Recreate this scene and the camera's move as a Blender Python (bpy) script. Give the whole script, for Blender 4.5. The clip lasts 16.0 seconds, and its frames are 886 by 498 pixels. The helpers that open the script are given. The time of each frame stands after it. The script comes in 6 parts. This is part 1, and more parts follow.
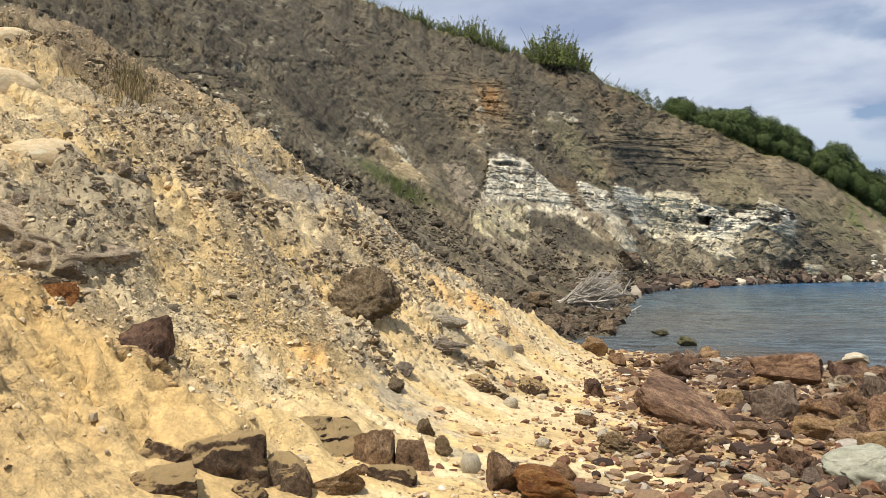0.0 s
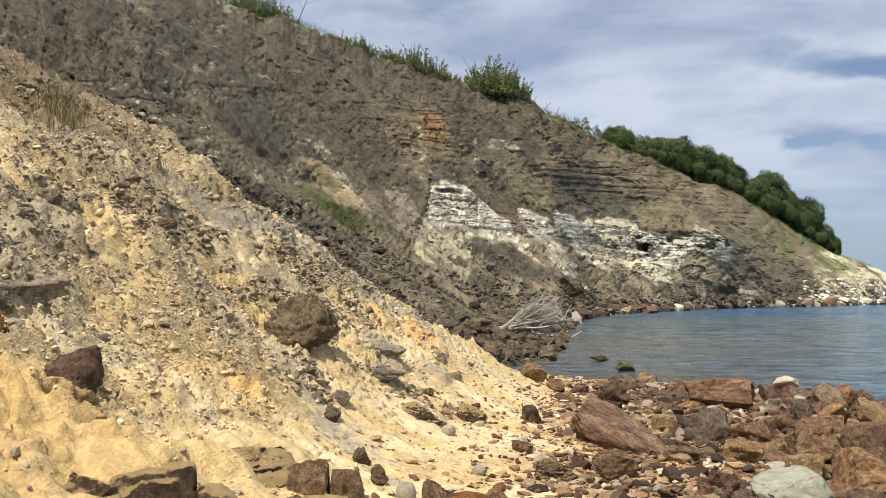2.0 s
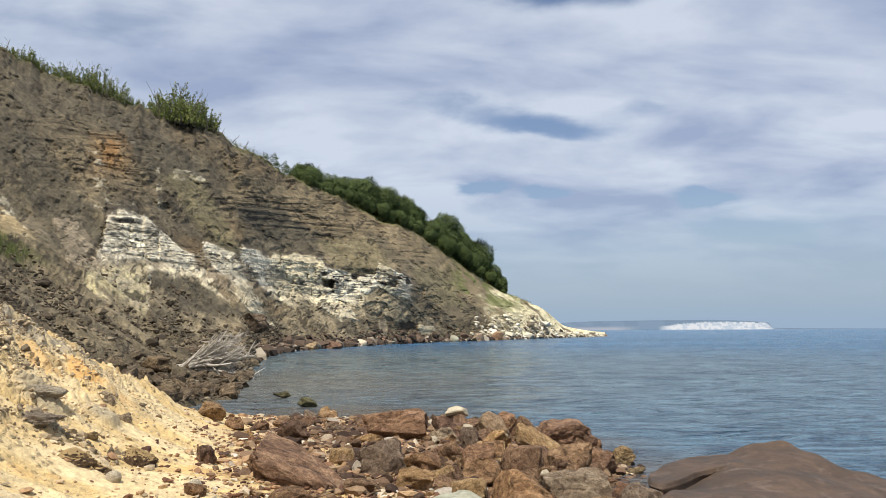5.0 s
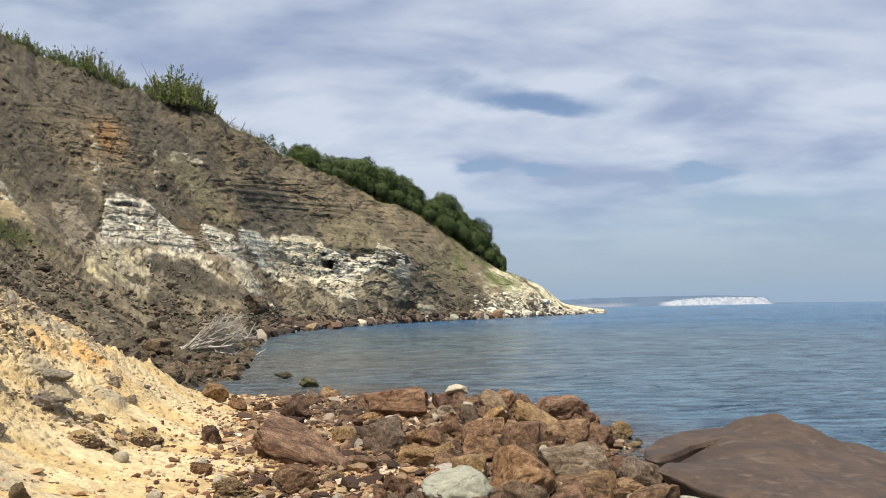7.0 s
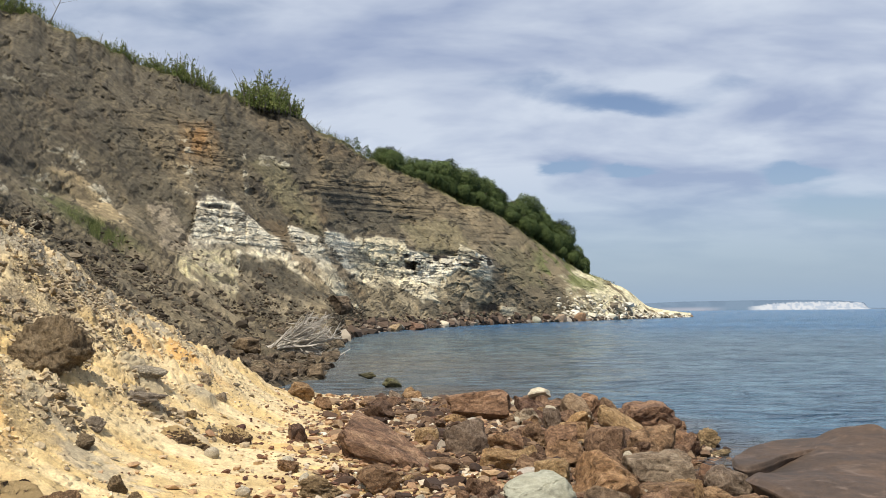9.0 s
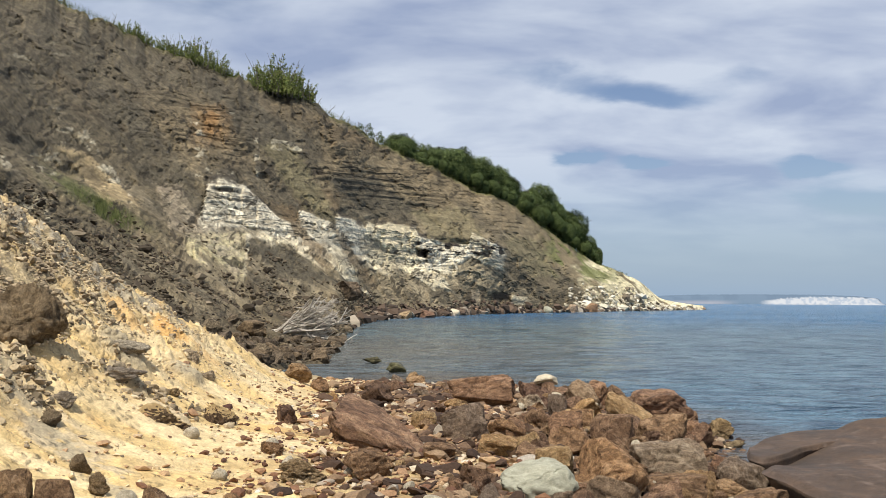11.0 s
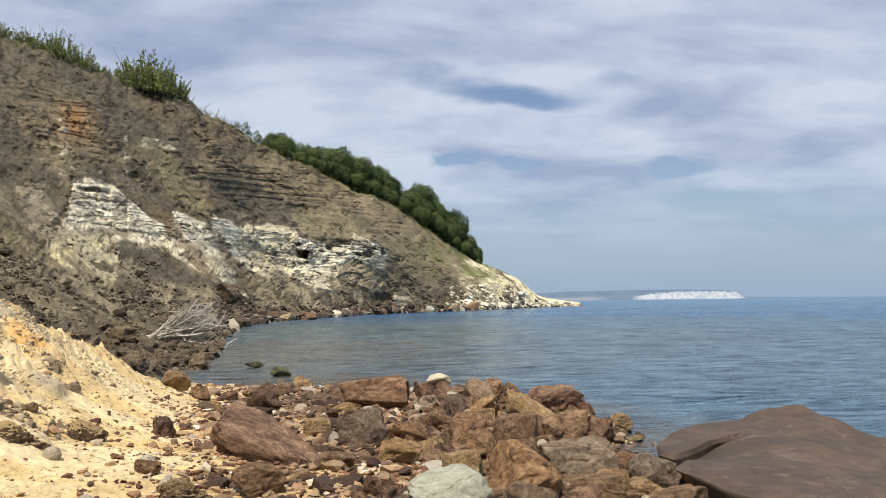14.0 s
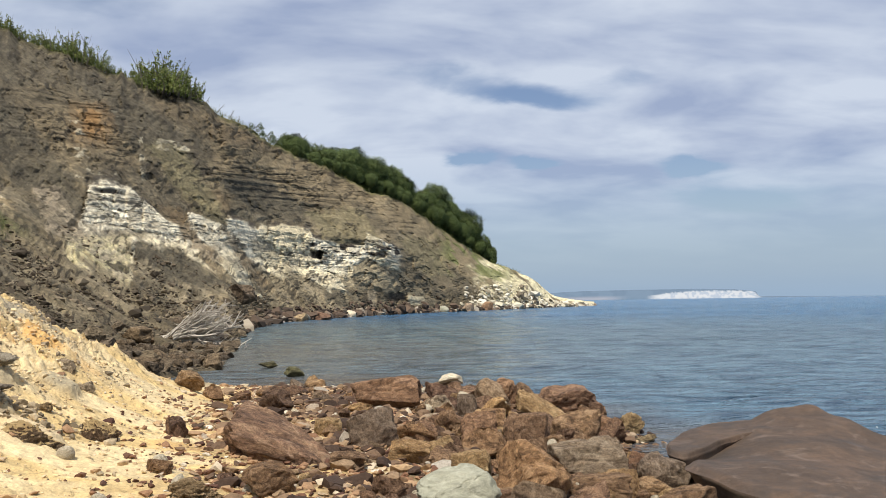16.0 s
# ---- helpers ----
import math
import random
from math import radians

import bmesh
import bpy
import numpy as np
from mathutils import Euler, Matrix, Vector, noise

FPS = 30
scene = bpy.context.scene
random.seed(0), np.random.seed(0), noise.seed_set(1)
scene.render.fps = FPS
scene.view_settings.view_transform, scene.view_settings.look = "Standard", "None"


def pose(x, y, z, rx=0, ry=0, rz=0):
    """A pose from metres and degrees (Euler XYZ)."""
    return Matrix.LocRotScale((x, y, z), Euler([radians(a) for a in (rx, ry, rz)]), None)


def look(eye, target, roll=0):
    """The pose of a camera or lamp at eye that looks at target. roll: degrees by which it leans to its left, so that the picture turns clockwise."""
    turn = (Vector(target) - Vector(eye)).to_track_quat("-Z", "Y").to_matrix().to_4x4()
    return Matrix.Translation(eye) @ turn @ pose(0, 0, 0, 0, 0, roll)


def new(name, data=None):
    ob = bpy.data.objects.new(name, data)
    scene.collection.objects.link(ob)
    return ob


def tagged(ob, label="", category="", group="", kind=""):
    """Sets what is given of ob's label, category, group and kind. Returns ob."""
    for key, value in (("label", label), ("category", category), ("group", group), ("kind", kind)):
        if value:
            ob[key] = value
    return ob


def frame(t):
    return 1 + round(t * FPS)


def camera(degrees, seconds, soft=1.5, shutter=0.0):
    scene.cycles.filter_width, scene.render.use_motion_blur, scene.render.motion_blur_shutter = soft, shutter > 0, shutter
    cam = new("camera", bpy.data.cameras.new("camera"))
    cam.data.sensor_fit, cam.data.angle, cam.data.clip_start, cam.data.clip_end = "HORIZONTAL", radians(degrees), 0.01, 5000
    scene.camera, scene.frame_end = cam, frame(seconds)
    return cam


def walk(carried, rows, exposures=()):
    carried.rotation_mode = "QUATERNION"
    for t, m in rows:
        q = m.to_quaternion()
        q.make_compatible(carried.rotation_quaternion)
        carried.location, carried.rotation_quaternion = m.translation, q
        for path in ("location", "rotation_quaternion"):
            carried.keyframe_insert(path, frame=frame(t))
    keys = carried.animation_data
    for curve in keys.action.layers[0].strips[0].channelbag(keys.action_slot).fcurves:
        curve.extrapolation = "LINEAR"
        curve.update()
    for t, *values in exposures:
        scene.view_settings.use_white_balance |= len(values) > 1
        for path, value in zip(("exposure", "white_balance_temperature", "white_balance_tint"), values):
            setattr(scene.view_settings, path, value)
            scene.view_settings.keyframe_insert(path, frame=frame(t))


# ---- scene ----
cam = camera(53.3, 16.0, soft=0.6)
PATH = [
    (0, (0.000, 0.000, 2.100), (-2.855, 9.581, 2.329), 0.17),
    (0.5, (-0.004, -0.016, 2.109), (-3.143, 9.468, 2.539), -0.67),
    (1, (0.016, -0.028, 2.113), (-3.247, 9.408, 2.685), -0.19),
    (1.5, (0.012, -0.014, 2.106), (-3.049, 9.486, 2.725), -0.12),
    (2, (0.064, -0.015, 2.110), (-2.164, 9.719, 2.640), -0.04),
    (2.5, (0.071, 0.006, 2.083), (-1.290, 9.897, 2.646), 0.03),
    (3, (0.040, -0.002, 2.093), (-1.540, 9.834, 2.959), 0.39),
    (3.5, (0.035, -0.065, 2.105), (-1.676, 9.727, 3.201), 0.61),
    (4, (0.066, -0.040, 2.099), (-0.553, 9.877, 3.222), 0.50),
    (4.5, (0.123, 0.008, 2.098), (0.988, 9.918, 3.119), 0.11),
    (4.7, (0.120, 0.033, 2.095), (1.312, 9.913, 3.078), -0.01),
    (6.8, (0.118, -0.154, 2.117), (1.477, 9.730, 2.792), -0.96),
    (7, (0.114, -0.129, 2.104), (1.385, 9.766, 2.791), -1.11),
    (7.5, (0.103, -0.155, 2.117), (0.710, 9.798, 2.873), -1.17),
    (8, (0.104, -0.192, 2.111), (0.093, 9.774, 2.926), -0.66),
    (8.5, (0.098, -0.168, 2.112), (0.098, 9.803, 2.882), -0.49),
    (9, (0.105, -0.144, 2.116), (0.448, 9.824, 2.836), -0.54),
    (9.2, (0.100, -0.117, 2.118), (0.581, 9.849, 2.787), -0.70),
    (11.3, (0.275, 0.551, 1.969), (0.310, 10.534, 2.543), 1.06),
    (11.5, (0.264, 0.624, 1.961), (0.057, 10.607, 2.510), 0.77),
    (12, (0.146, 1.013, 1.934), (-0.261, 10.994, 2.404), -0.52),
    (12.5, (0.151, 1.148, 1.931), (0.311, 11.138, 2.364), -0.67),
    (13, (0.229, 1.201, 1.955), (0.994, 11.150, 2.606), -0.25),
    (13.5, (0.177, 1.133, 1.949), (1.490, 11.025, 2.602), -1.16),
    (14, (0.143, 1.147, 1.935), (1.687, 11.009, 2.534), -0.78),
    (14.5, (0.115, 1.104, 1.933), (1.708, 10.958, 2.527), -0.35),
    (15, (0.157, 1.115, 1.942), (1.753, 10.965, 2.587), -0.70),
    (15.5, (0.165, 1.073, 1.940), (1.662, 10.942, 2.546), -0.90),
    (16, (0.185, 1.099, 1.940), (1.570, 10.984, 2.540), -0.90),
]
walk(cam, [(t, look(eye, target, roll)) for t, eye, target, roll in PATH])

# world: clear sky with drifting cloud, and one afternoon sun from behind on the land side
SUN_AZ, SUN_EL = radians(203), radians(62)   # clockwise from +y
world = bpy.data.worlds.new("sky")
scene.world = world
world.use_nodes = True
wn, wl = world.node_tree.nodes, world.node_tree.links
wn.clear()


def wnode(kind, **values):
    n = wn.new(kind)
    for key, value in values.items():
        n.inputs[key].default_value = value
    return n


def wmath(op, a, b=0.0, clamp=False):
    n = wn.new("ShaderNodeMath")
    n.operation, n.use_clamp = op, clamp
    for i, v in enumerate((a, b)):
        if isinstance(v, (int, float)):
            n.inputs[i].default_value = v
        else:
            wl.new(v, n.inputs[i])
    return n.outputs[0]


sky = wn.new("ShaderNodeTexSky")
sky.sky_type, sky.sun_disc = "NISHITA", False
sky.sun_elevation, sky.sun_rotation = SUN_EL, SUN_AZ
sky.dust_density, sky.ozone_density = 1.0, 1.5
coord = wn.new("ShaderNodeTexCoord")
split = wn.new("ShaderNodeSeparateXYZ")
wl.new(coord.outputs["Generated"], split.inputs[0])
dx, dy, dz = split.outputs
up = wmath("MAXIMUM", dz, 0.0)
inv = wmath("DIVIDE", 1.0, wmath("ADD", up, 0.20))
cx, cy = wmath("MULTIPLY", dx, inv), wmath("MULTIPLY", dy, inv)


def cloud_noise(sx, sy, scale, detail, seed, rough=0.55):
    c = wn.new("ShaderNodeCombineXYZ")
    wl.new(wmath("MULTIPLY", cx, sx), c.inputs[0])
    wl.new(wmath("MULTIPLY", cy, sy), c.inputs[1])
    c.inputs[2].default_value = seed
    n = wnode("ShaderNodeTexNoise", Scale=scale, Detail=detail, Roughness=rough)
    n.inputs["Distortion"].default_value = 0.25
    wl.new(c.outputs[0], n.inputs["Vector"])
    return n.outputs["Fac"]


ragged = wmath("SUBTRACT", cloud_noise(1.0, 1.0, 5.5, 4, 21.0), 0.5)
frayed = wmath("SUBTRACT", cloud_noise(1.0, 1.0, 6.5, 4, 27.0), 0.5)
azim = wmath("ADD", wmath("ARCTAN2", dx, dy), wmath("MULTIPLY", ragged, 0.05))
elev = wmath("ADD", wmath("ARCSINE", dz), wmath("MULTIPLY", frayed, 0.022))


def gap(az, el, wide, high, lean=0.0):
    """A soft opening in the cloud round a direction in degrees."""
    a = wmath("MULTIPLY", wmath("SUBTRACT", azim, radians(az)), 1 / radians(wide))
    e0 = wmath("SUBTRACT", elev, radians(el))
    e = wmath("MULTIPLY", wmath("ADD", e0, wmath("MULTIPLY", a, radians(lean * wide))), 1 / radians(high))
    d2 = wmath("ADD", wmath("MULTIPLY", a, a), wmath("MULTIPLY", e, e))
    return wmath("POWER", 2.718, wmath("MULTIPLY", d2, -1.0))


big = cloud_noise(0.7, 1.0, 1.5, 3, 3.1, 0.5)
fine = cloud_noise(0.8, 1.1, 5.0, 5, 7.7, 0.5)
veil = wmath("ADD", wmath("MULTIPLY", big, 1.0), wmath("MULTIPLY", fine, 0.5))
holes = None
for az, el, wide, high, lean, deep in (
        (-2, 14.0, 6, 1.0, 0.05, 0.08), (9, 14.5, 7, 1.1, 0.13, 0.30), (14, 12.9, 5, 0.8, 0.12, 0.3), (10.2, 9.3, 1.8, 0.4, 0.0, 0.5),
        (14.2, 8.8, 1.2, 0.35, 0.0, 0.5), (23.8, 8.2, 1.5, 0.5, 0.0, 0.7), (15, 21.5, 8, 1.2, 0.1, 0.3), (-8, 11.6, 6, 0.6, 0.02, 0.25),
        (3, 9.6, 3, 0.5, 0.0, 0.15), (21, 14, 4, 1.0, 0.0, 0.25), (28, 6.0, 5, 1.3, 0.0, 0.25), (-1, 17.5, 8, 3.0, 0.0, -0.28)):
    g = wmath("MULTIPLY", gap(az, el, wide, high, lean), deep * 1.3)
    holes = g if holes is None else wmath("ADD", holes, g)
veil = wmath("SUBTRACT", veil, holes)
cover = wn.new("ShaderNodeMapRange")
cover.interpolation_type = "SMOOTHSTEP"
cover.inputs["From Min"].default_value, cover.inputs["From Max"].default_value = 0.33, 0.66
wl.new(veil, cover.inputs["Value"])
# thin towards the horizon, where haze takes over
low = wn.new("ShaderNodeMapRange")
low.inputs["From Min"].default_value, low.inputs["From Max"].default_value = 0.03, 0.17
low.inputs["To Min"].default_value, low.inputs["To Max"].default_value = 0.12, 1.0
wl.new(up, low.inputs["Value"])
density = wmath("MULTIPLY", cover.outputs[0], low.outputs[0], True)
density = wmath("MULTIPLY", density, 0.88)
# undersides: slightly grey and lilac where the cloud is thick
tone = wn.new("ShaderNodeValToRGB")
tone.color_ramp.elements[0].position, tone.color_ramp.elements[0].color = 0.36, (5.5, 6.6, 9.3, 1)
tone.color_ramp.elements[1].position, tone.color_ramp.elements[1].color = 0.62, (10.3, 11.3, 13.0, 1)
wl.new(cloud_noise(0.8, 1.1, 2.6, 5, 11.0, 0.5), tone.inputs["Fac"])
blend = wn.new("ShaderNodeMix")
blend.data_type = "RGBA"
wl.new(density, blend.inputs[0])
clear = wn.new("ShaderNodeMix")
clear.data_type, clear.blend_type = "RGBA", "MULTIPLY"
clear.inputs[0].default_value, clear.inputs[7].default_value = 1.0, (1.55, 1.5, 1.6, 1)
wl.new(sky.outputs[0], clear.inputs[6])
wl.new(clear.outputs[2], blend.inputs[6])
wl.new(tone.outputs[0], blend.inputs[7])
haze = wn.new("ShaderNodeMapRange")
haze.interpolation_type = "SMOOTHSTEP"
haze.inputs["From Min"].default_value, haze.inputs["From Max"].default_value = -0.02, 0.15
haze.inputs["To Min"].default_value, haze.inputs["To Max"].default_value = 0.92, 0.0
wl.new(dz, haze.inputs["Value"])
hazed = wn.new("ShaderNodeMix")
hazed.data_type = "RGBA"
hazed.inputs[7].default_value = (5.0, 7.0, 9.5, 1)
wl.new(haze.outputs[0], hazed.inputs[0])
wl.new(blend.outputs[2], hazed.inputs[6])
back = wnode("ShaderNodeBackground", Strength=0.065)
wl.new(hazed.outputs[2], back.inputs["Color"])
wl.new(back.outputs[0], wn.new("ShaderNodeOutputWorld").inputs[0])

sun = new("sun", bpy.data.lights.new("sun", "SUN"))
sun.data.energy, sun.data.angle, sun.data.color = 5.1, radians(0.53), (1.0, 0.94, 0.84)
toward = Vector((math.sin(SUN_AZ) * math.cos(SUN_EL), math.cos(SUN_AZ) * math.cos(SUN_EL), math.sin(SUN_EL)))
sun.matrix_world = look(toward * 100, (0, 0, 0))
scene.view_settings.exposure = 0.0


# ---- noise on arrays ----
def hashed(ix, iy, iz, seed):
    h = (ix.astype(np.int64) * 374761393 + iy.astype(np.int64) * 668265263 + iz.astype(np.int64) * 2147483647 + seed * 974711) & 0xFFFFFFFF
    h = ((h ^ (h >> 13)) * 1274126177) & 0xFFFFFFFF
    h = ((h ^ (h >> 16)) * 2246822519) & 0xFFFFFFFF
    return ((h ^ (h >> 15)) & 0xFFFFFF) / float(0xFFFFFF)


def vnoise(x, y, z=0.0, seed=0):
    """Value noise from 0 to 1."""
    x, y, z = np.broadcast_arrays(np.asarray(x, float), np.asarray(y, float), np.asarray(z, float))
    x0, y0, z0 = np.floor(x), np.floor(y), np.floor(z)
    fx, fy, fz = x - x0, y - y0, z - z0
    fx, fy, fz = (f * f * f * (f * (f * 6 - 15) + 10) for f in (fx, fy, fz))
    out = 0.0
    for a in (0, 1):
        for b in (0, 1):
            for c in (0, 1):
                w = (fx if a else 1 - fx) * (fy if b else 1 - fy) * (fz if c else 1 - fz)
                out = out + w * hashed(x0 + a, y0 + b, z0 + c, seed)
    return out


def fbm(x, y, z=0.0, octaves=4, seed=0, gain=0.5):
    total, amp, norm, f = 0.0, 1.0, 0.0, 1.0
    for k in range(octaves):
        total = total + amp * vnoise(np.asarray(x) * f + 17.3 * k, np.asarray(y) * f + 5.1 * k, np.asarray(z) * f, seed + k)
        norm, amp, f = norm + amp, amp * gain, f * 2.03
    return total / norm


def ridged(x, y, z=0.0, octaves=3, seed=0):
    total, amp, norm, f = 0.0, 1.0, 0.0, 1.0
    for k in range(octaves):
        total = total + amp * (1 - np.abs(2 * vnoise(np.asarray(x) * f + 9.7 * k, np.asarray(y) * f, np.asarray(z) * f, seed + k) - 1))
        norm, amp, f = norm + amp, amp * 0.5, f * 2.1
    return total / norm


def smooth(a, b, v):
    t = np.clip((np.asarray(v, float) - a) / (b - a), 0, 1)
    return t * t * (3 - 2 * t)


# ---- the beach: sand slope of the slip, its ridge, and the strand down to the water ----
def waterline(y):
    return np.interp(y, (-20, 4, 9, 12, 15, 18, 20, 21.5, 23, 26), (2.6, 3.0, 3.3, 3.9, 4.7, 4.6, 3.0, -0.5, -3.2, -7))


def slope_foot(y):
    return np.interp(y, (-10, 4, 5.8, 9.4, 12, 16), (-2.9, -2.75, -2.6, -2.25, -1.9, -1.9))


def ground_height(x, y):
    """The broad shape of the beach."""
    x, y = np.asarray(x, float), np.asarray(y, float)
    off = waterline(y) - x
    strand = np.where(off > 0, np.interp(y, (9, 12, 15, 18, 22), (0.62, 0.58, 0.42, 0.24, 0.1)) * (1 - np.exp(-off / 2.2)), 0.16 * off)
    foot = slope_foot(y)
    run = 0.45 * np.log1p(np.exp(np.clip((foot - x) / 0.45, -30, 30)))
    slope = np.interp(y, (5.5, 11), (0.64, 0.93)) * run - 0.035 * run * run * np.interp(y, (5.5, 11), (0.3, 1.0))
    ridge = np.interp(x, (-14, -11, -5.5, -4.5, -3.8, -3.3, -2.7, -2.1, -1.5), (11.6, 11.4, 11.2, 11.7, 12.4, 13.1, 14.2, 15.9, 18))
    past = np.maximum(y - ridge, 0)
    slope = slope - np.minimum(0.45 * np.sqrt(past * past + 0.09) - 0.135, slope * (1 - np.exp(-past / 3)))
    return strand + np.minimum(slope, 9)


# ---- the cliff: lines along it, by bearing (degrees to the left of +y) from the origin ----
# distance and height of the foot, two benches and the crest, from the sea round to the land
FOOT_FAR = ((-17.6, 290), (-13.4, 226), (-11.1, 197), (-4.3, 146), (-1.2, 120), (3, 93), (4.2, 76), (5, 40), (5.5, 30), (7.6, 28), (10, 25), (16.9, 18), (21.5, 17), (26.2, 16.5), (31, 17), (44.5, 20), (55, 21), (75, 22), (105, 24))
FOOT_UP = ((-17.6, -0.2), (-16.2, 0), (4.6, 0), (5, -0.05), (5.5, 0), (7.6, 0.05), (10, 0.25), (13, 0.8), (16.9, 1.4), (21.5, 2), (26.2, 2.9), (44.5, 5.8), (55, 7), (75, 8), (105, 8))
LOWER_FAR = ((-17.6, 292), (-13.4, 232), (-11.1, 205), (-5.75, 163), (-4.3, 150), (-1.2, 137), (3, 116), (4.2, 107), (5.5, 95), (6.4, 90), (7.6, 85), (13, 67), (16.9, 56), (21.5, 39), (26.2, 30), (31, 27), (35.6, 25), (44.5, 23), (75, 26), (105, 27))
LOWER_UP = ((-17.6, 0), (-16.2, 0.5), (-14.9, 1.2), (-14.2, 2.2), (-13.4, 2.8), (-11.1, 3.6), (-7.9, 5.2), (-5.75, 6.8), (-4.3, 7.6), (0.9, 7.3), (3, 7.4), (5, 7.8), (13, 7.8), (16.9, 7.5), (21.5, 6.3), (26.2, 6.6), (31, 6.7), (35.6, 7.1), (44.5, 7.6), (55, 8.6), (75, 9.5), (105, 9.5))
UPPER_FAR = ((-17.6, 294), (-14.2, 247), (-11.1, 214), (-5.75, 168), (-4.3, 154), (0.9, 131), (3, 120), (4.2, 112), (5.5, 101), (7.6, 92), (13, 72), (16.9, 64), (21.5, 53), (26.2, 41), (35.6, 31), (44.5, 28), (75, 31), (105, 32))
UPPER_UP = ((-17.6, 0.2), (-16.2, 0.9), (-14.9, 2), (-14.2, 4.4), (-13.4, 6), (-11.1, 7), (-7.9, 9), (-5.75, 11.5), (-4.3, 12.8), (3, 11.8), (4.6, 11.4), (6.4, 11.2), (7.6, 11.3), (13, 10.8), (16.9, 9.7), (21.5, 8.6), (26.2, 9.6), (31, 9.9), (35.6, 9.4), (44.5, 10.2), (55, 11.5), (75, 12.5), (105, 13))
CREST_FAR = ((-17.6, 296), (-14.9, 261), (-13.4, 249), (-11.1, 236), (-5.75, 199), (-1.2, 176), (5.5, 133), (7.6, 125), (13, 112), (21.5, 95), (44.5, 68), (55, 62), (75, 60), (105, 60))
CREST_UP = ((-17.6, 0.1), (-16.2, 1.2), (-14.9, 2.7), (-14.2, 6.6), (-13.4, 9), (-11.1, 12.2), (-7.9, 19.6), (-5.75, 24.2), (-4.3, 25.2), (-2.8, 25.8), (-1.2, 28), (0.9, 28.6), (3, 28.7), (4.2, 29.6), (6.4, 29.5), (7.6, 30.4), (10, 30.1), (13, 30.2), (21.5, 31.3), (26.2, 30.9), (31, 33.6), (35.6, 33.5), (55, 31.5), (75, 30.5), (105, 30))


def cliff_lines(bearing):
    fine = np.arange(-19, 107, 0.1)
    out = []
    for knots in (FOOT_FAR, FOOT_UP, LOWER_FAR, LOWER_UP, UPPER_FAR, UPPER_UP, CREST_FAR, CREST_UP):
        line = np.interp(fine, *np.array(knots).T)
        pad = np.pad(line, 60, mode="edge")
        # rounded off, more so where the lines lie near
        a, b = (np.convolve(pad, np.hanning(w) / np.hanning(w).sum(), "same")[60:-60] for w in (13, 61))
        w = smooth(6, 16, fine)
        out.append(np.interp(bearing, fine, a * (1 - w) + b * w))
    return out


def cliff_point(bearing, v):
    """Distance and height on the undisturbed face: v 0 foot, 1 lower bench, 2 upper bench, 3 crest, 4 land behind."""
    r0, z0, ra, za, rb, zb, r1, z1 = cliff_lines(bearing)
    rb2, zb2 = r1 + 60, z1 + 1.0
    bend = np.interp(bearing, (2, 4.5, 6, 11, 20), (1.4, 1.8, 2.4, 2.3, 1.45))
    rs, zs = (r0, ra, rb, r1, rb2), (z0, za, zb, z1, zb2)
    r = sum(np.where((v >= k) & (v <= k + 1 if k == 3 else v < k + 1), rs[k] + (rs[k + 1] - rs[k]) * (v - k), 0) for k in range(4))
    z = sum(np.where((v >= k) & (v <= k + 1 if k == 3 else v < k + 1), zs[k] + (zs[k + 1] - zs[k]) * (np.clip(v - k, 0, 1) ** (bend if k == 0 else 1.0)), 0) for k in range(4))
    return r, z


# ---- materials ----
def material(name):
    m = bpy.data.materials.new(name)
    m.use_nodes = True
    nt = m.node_tree
    nt.nodes.clear()
    out = nt.nodes.new("ShaderNodeOutputMaterial")
    bsdf = nt.nodes.new("ShaderNodeBsdfPrincipled")
    nt.links.new(bsdf.outputs[0], out.inputs[0])
    return m, nt, bsdf


def noise_node(nt, scale, detail=4, rough=0.55, vector=None, distortion=0.0):
    n = nt.nodes.new("ShaderNodeTexNoise")
    n.inputs["Scale"].default_value, n.inputs["Detail"].default_value, n.inputs["Roughness"].default_value = scale, detail, rough
    n.inputs["Distortion"].default_value = distortion
    if vector is not None:
        nt.links.new(vector, n.inputs["Vector"])
    return n.outputs["Fac"]


def ramp(nt, fac, *stops):
    n = nt.nodes.new("ShaderNodeValToRGB")
    e = n.color_ramp.elements
    while len(e) < len(stops):
        e.new(0.5)
    for el, (pos, col) in zip(e, stops):
        el.position, el.color = pos, (*col, 1) if len(col) == 3 else col
    nt.links.new(fac, n.inputs["Fac"])
    return n.outputs["Color"]


def mixed(nt, kind, fac, a, b):
    n = nt.nodes.new("ShaderNodeMix")
    n.data_type, n.blend_type = "RGBA", kind
    for i, v in ((0, fac), (6, a), (7, b)):
        if isinstance(v, (int, float)):
            n.inputs[i].default_value = v
        elif isinstance(v, tuple):
            n.inputs[i].default_value = (*v, 1)
        else:
            nt.links.new(v, n.inputs[i])
    return n.outputs[2]


def bump(nt, bsdf, *layers):
    last = None
    for height, strength, distance in layers:
        b = nt.nodes.new("ShaderNodeBump")
        b.inputs["Strength"].default_value, b.inputs["Distance"].default_value = strength, distance
        nt.links.new(height, b.inputs["Height"])
        if last is not None:
            nt.links.new(last, b.inputs["Normal"])
        last = b.outputs[0]
    nt.links.new(last, bsdf.inputs["Normal"])


def object_coord(nt):
    return nt.nodes.new("ShaderNodeTexCoord").outputs["Object"]


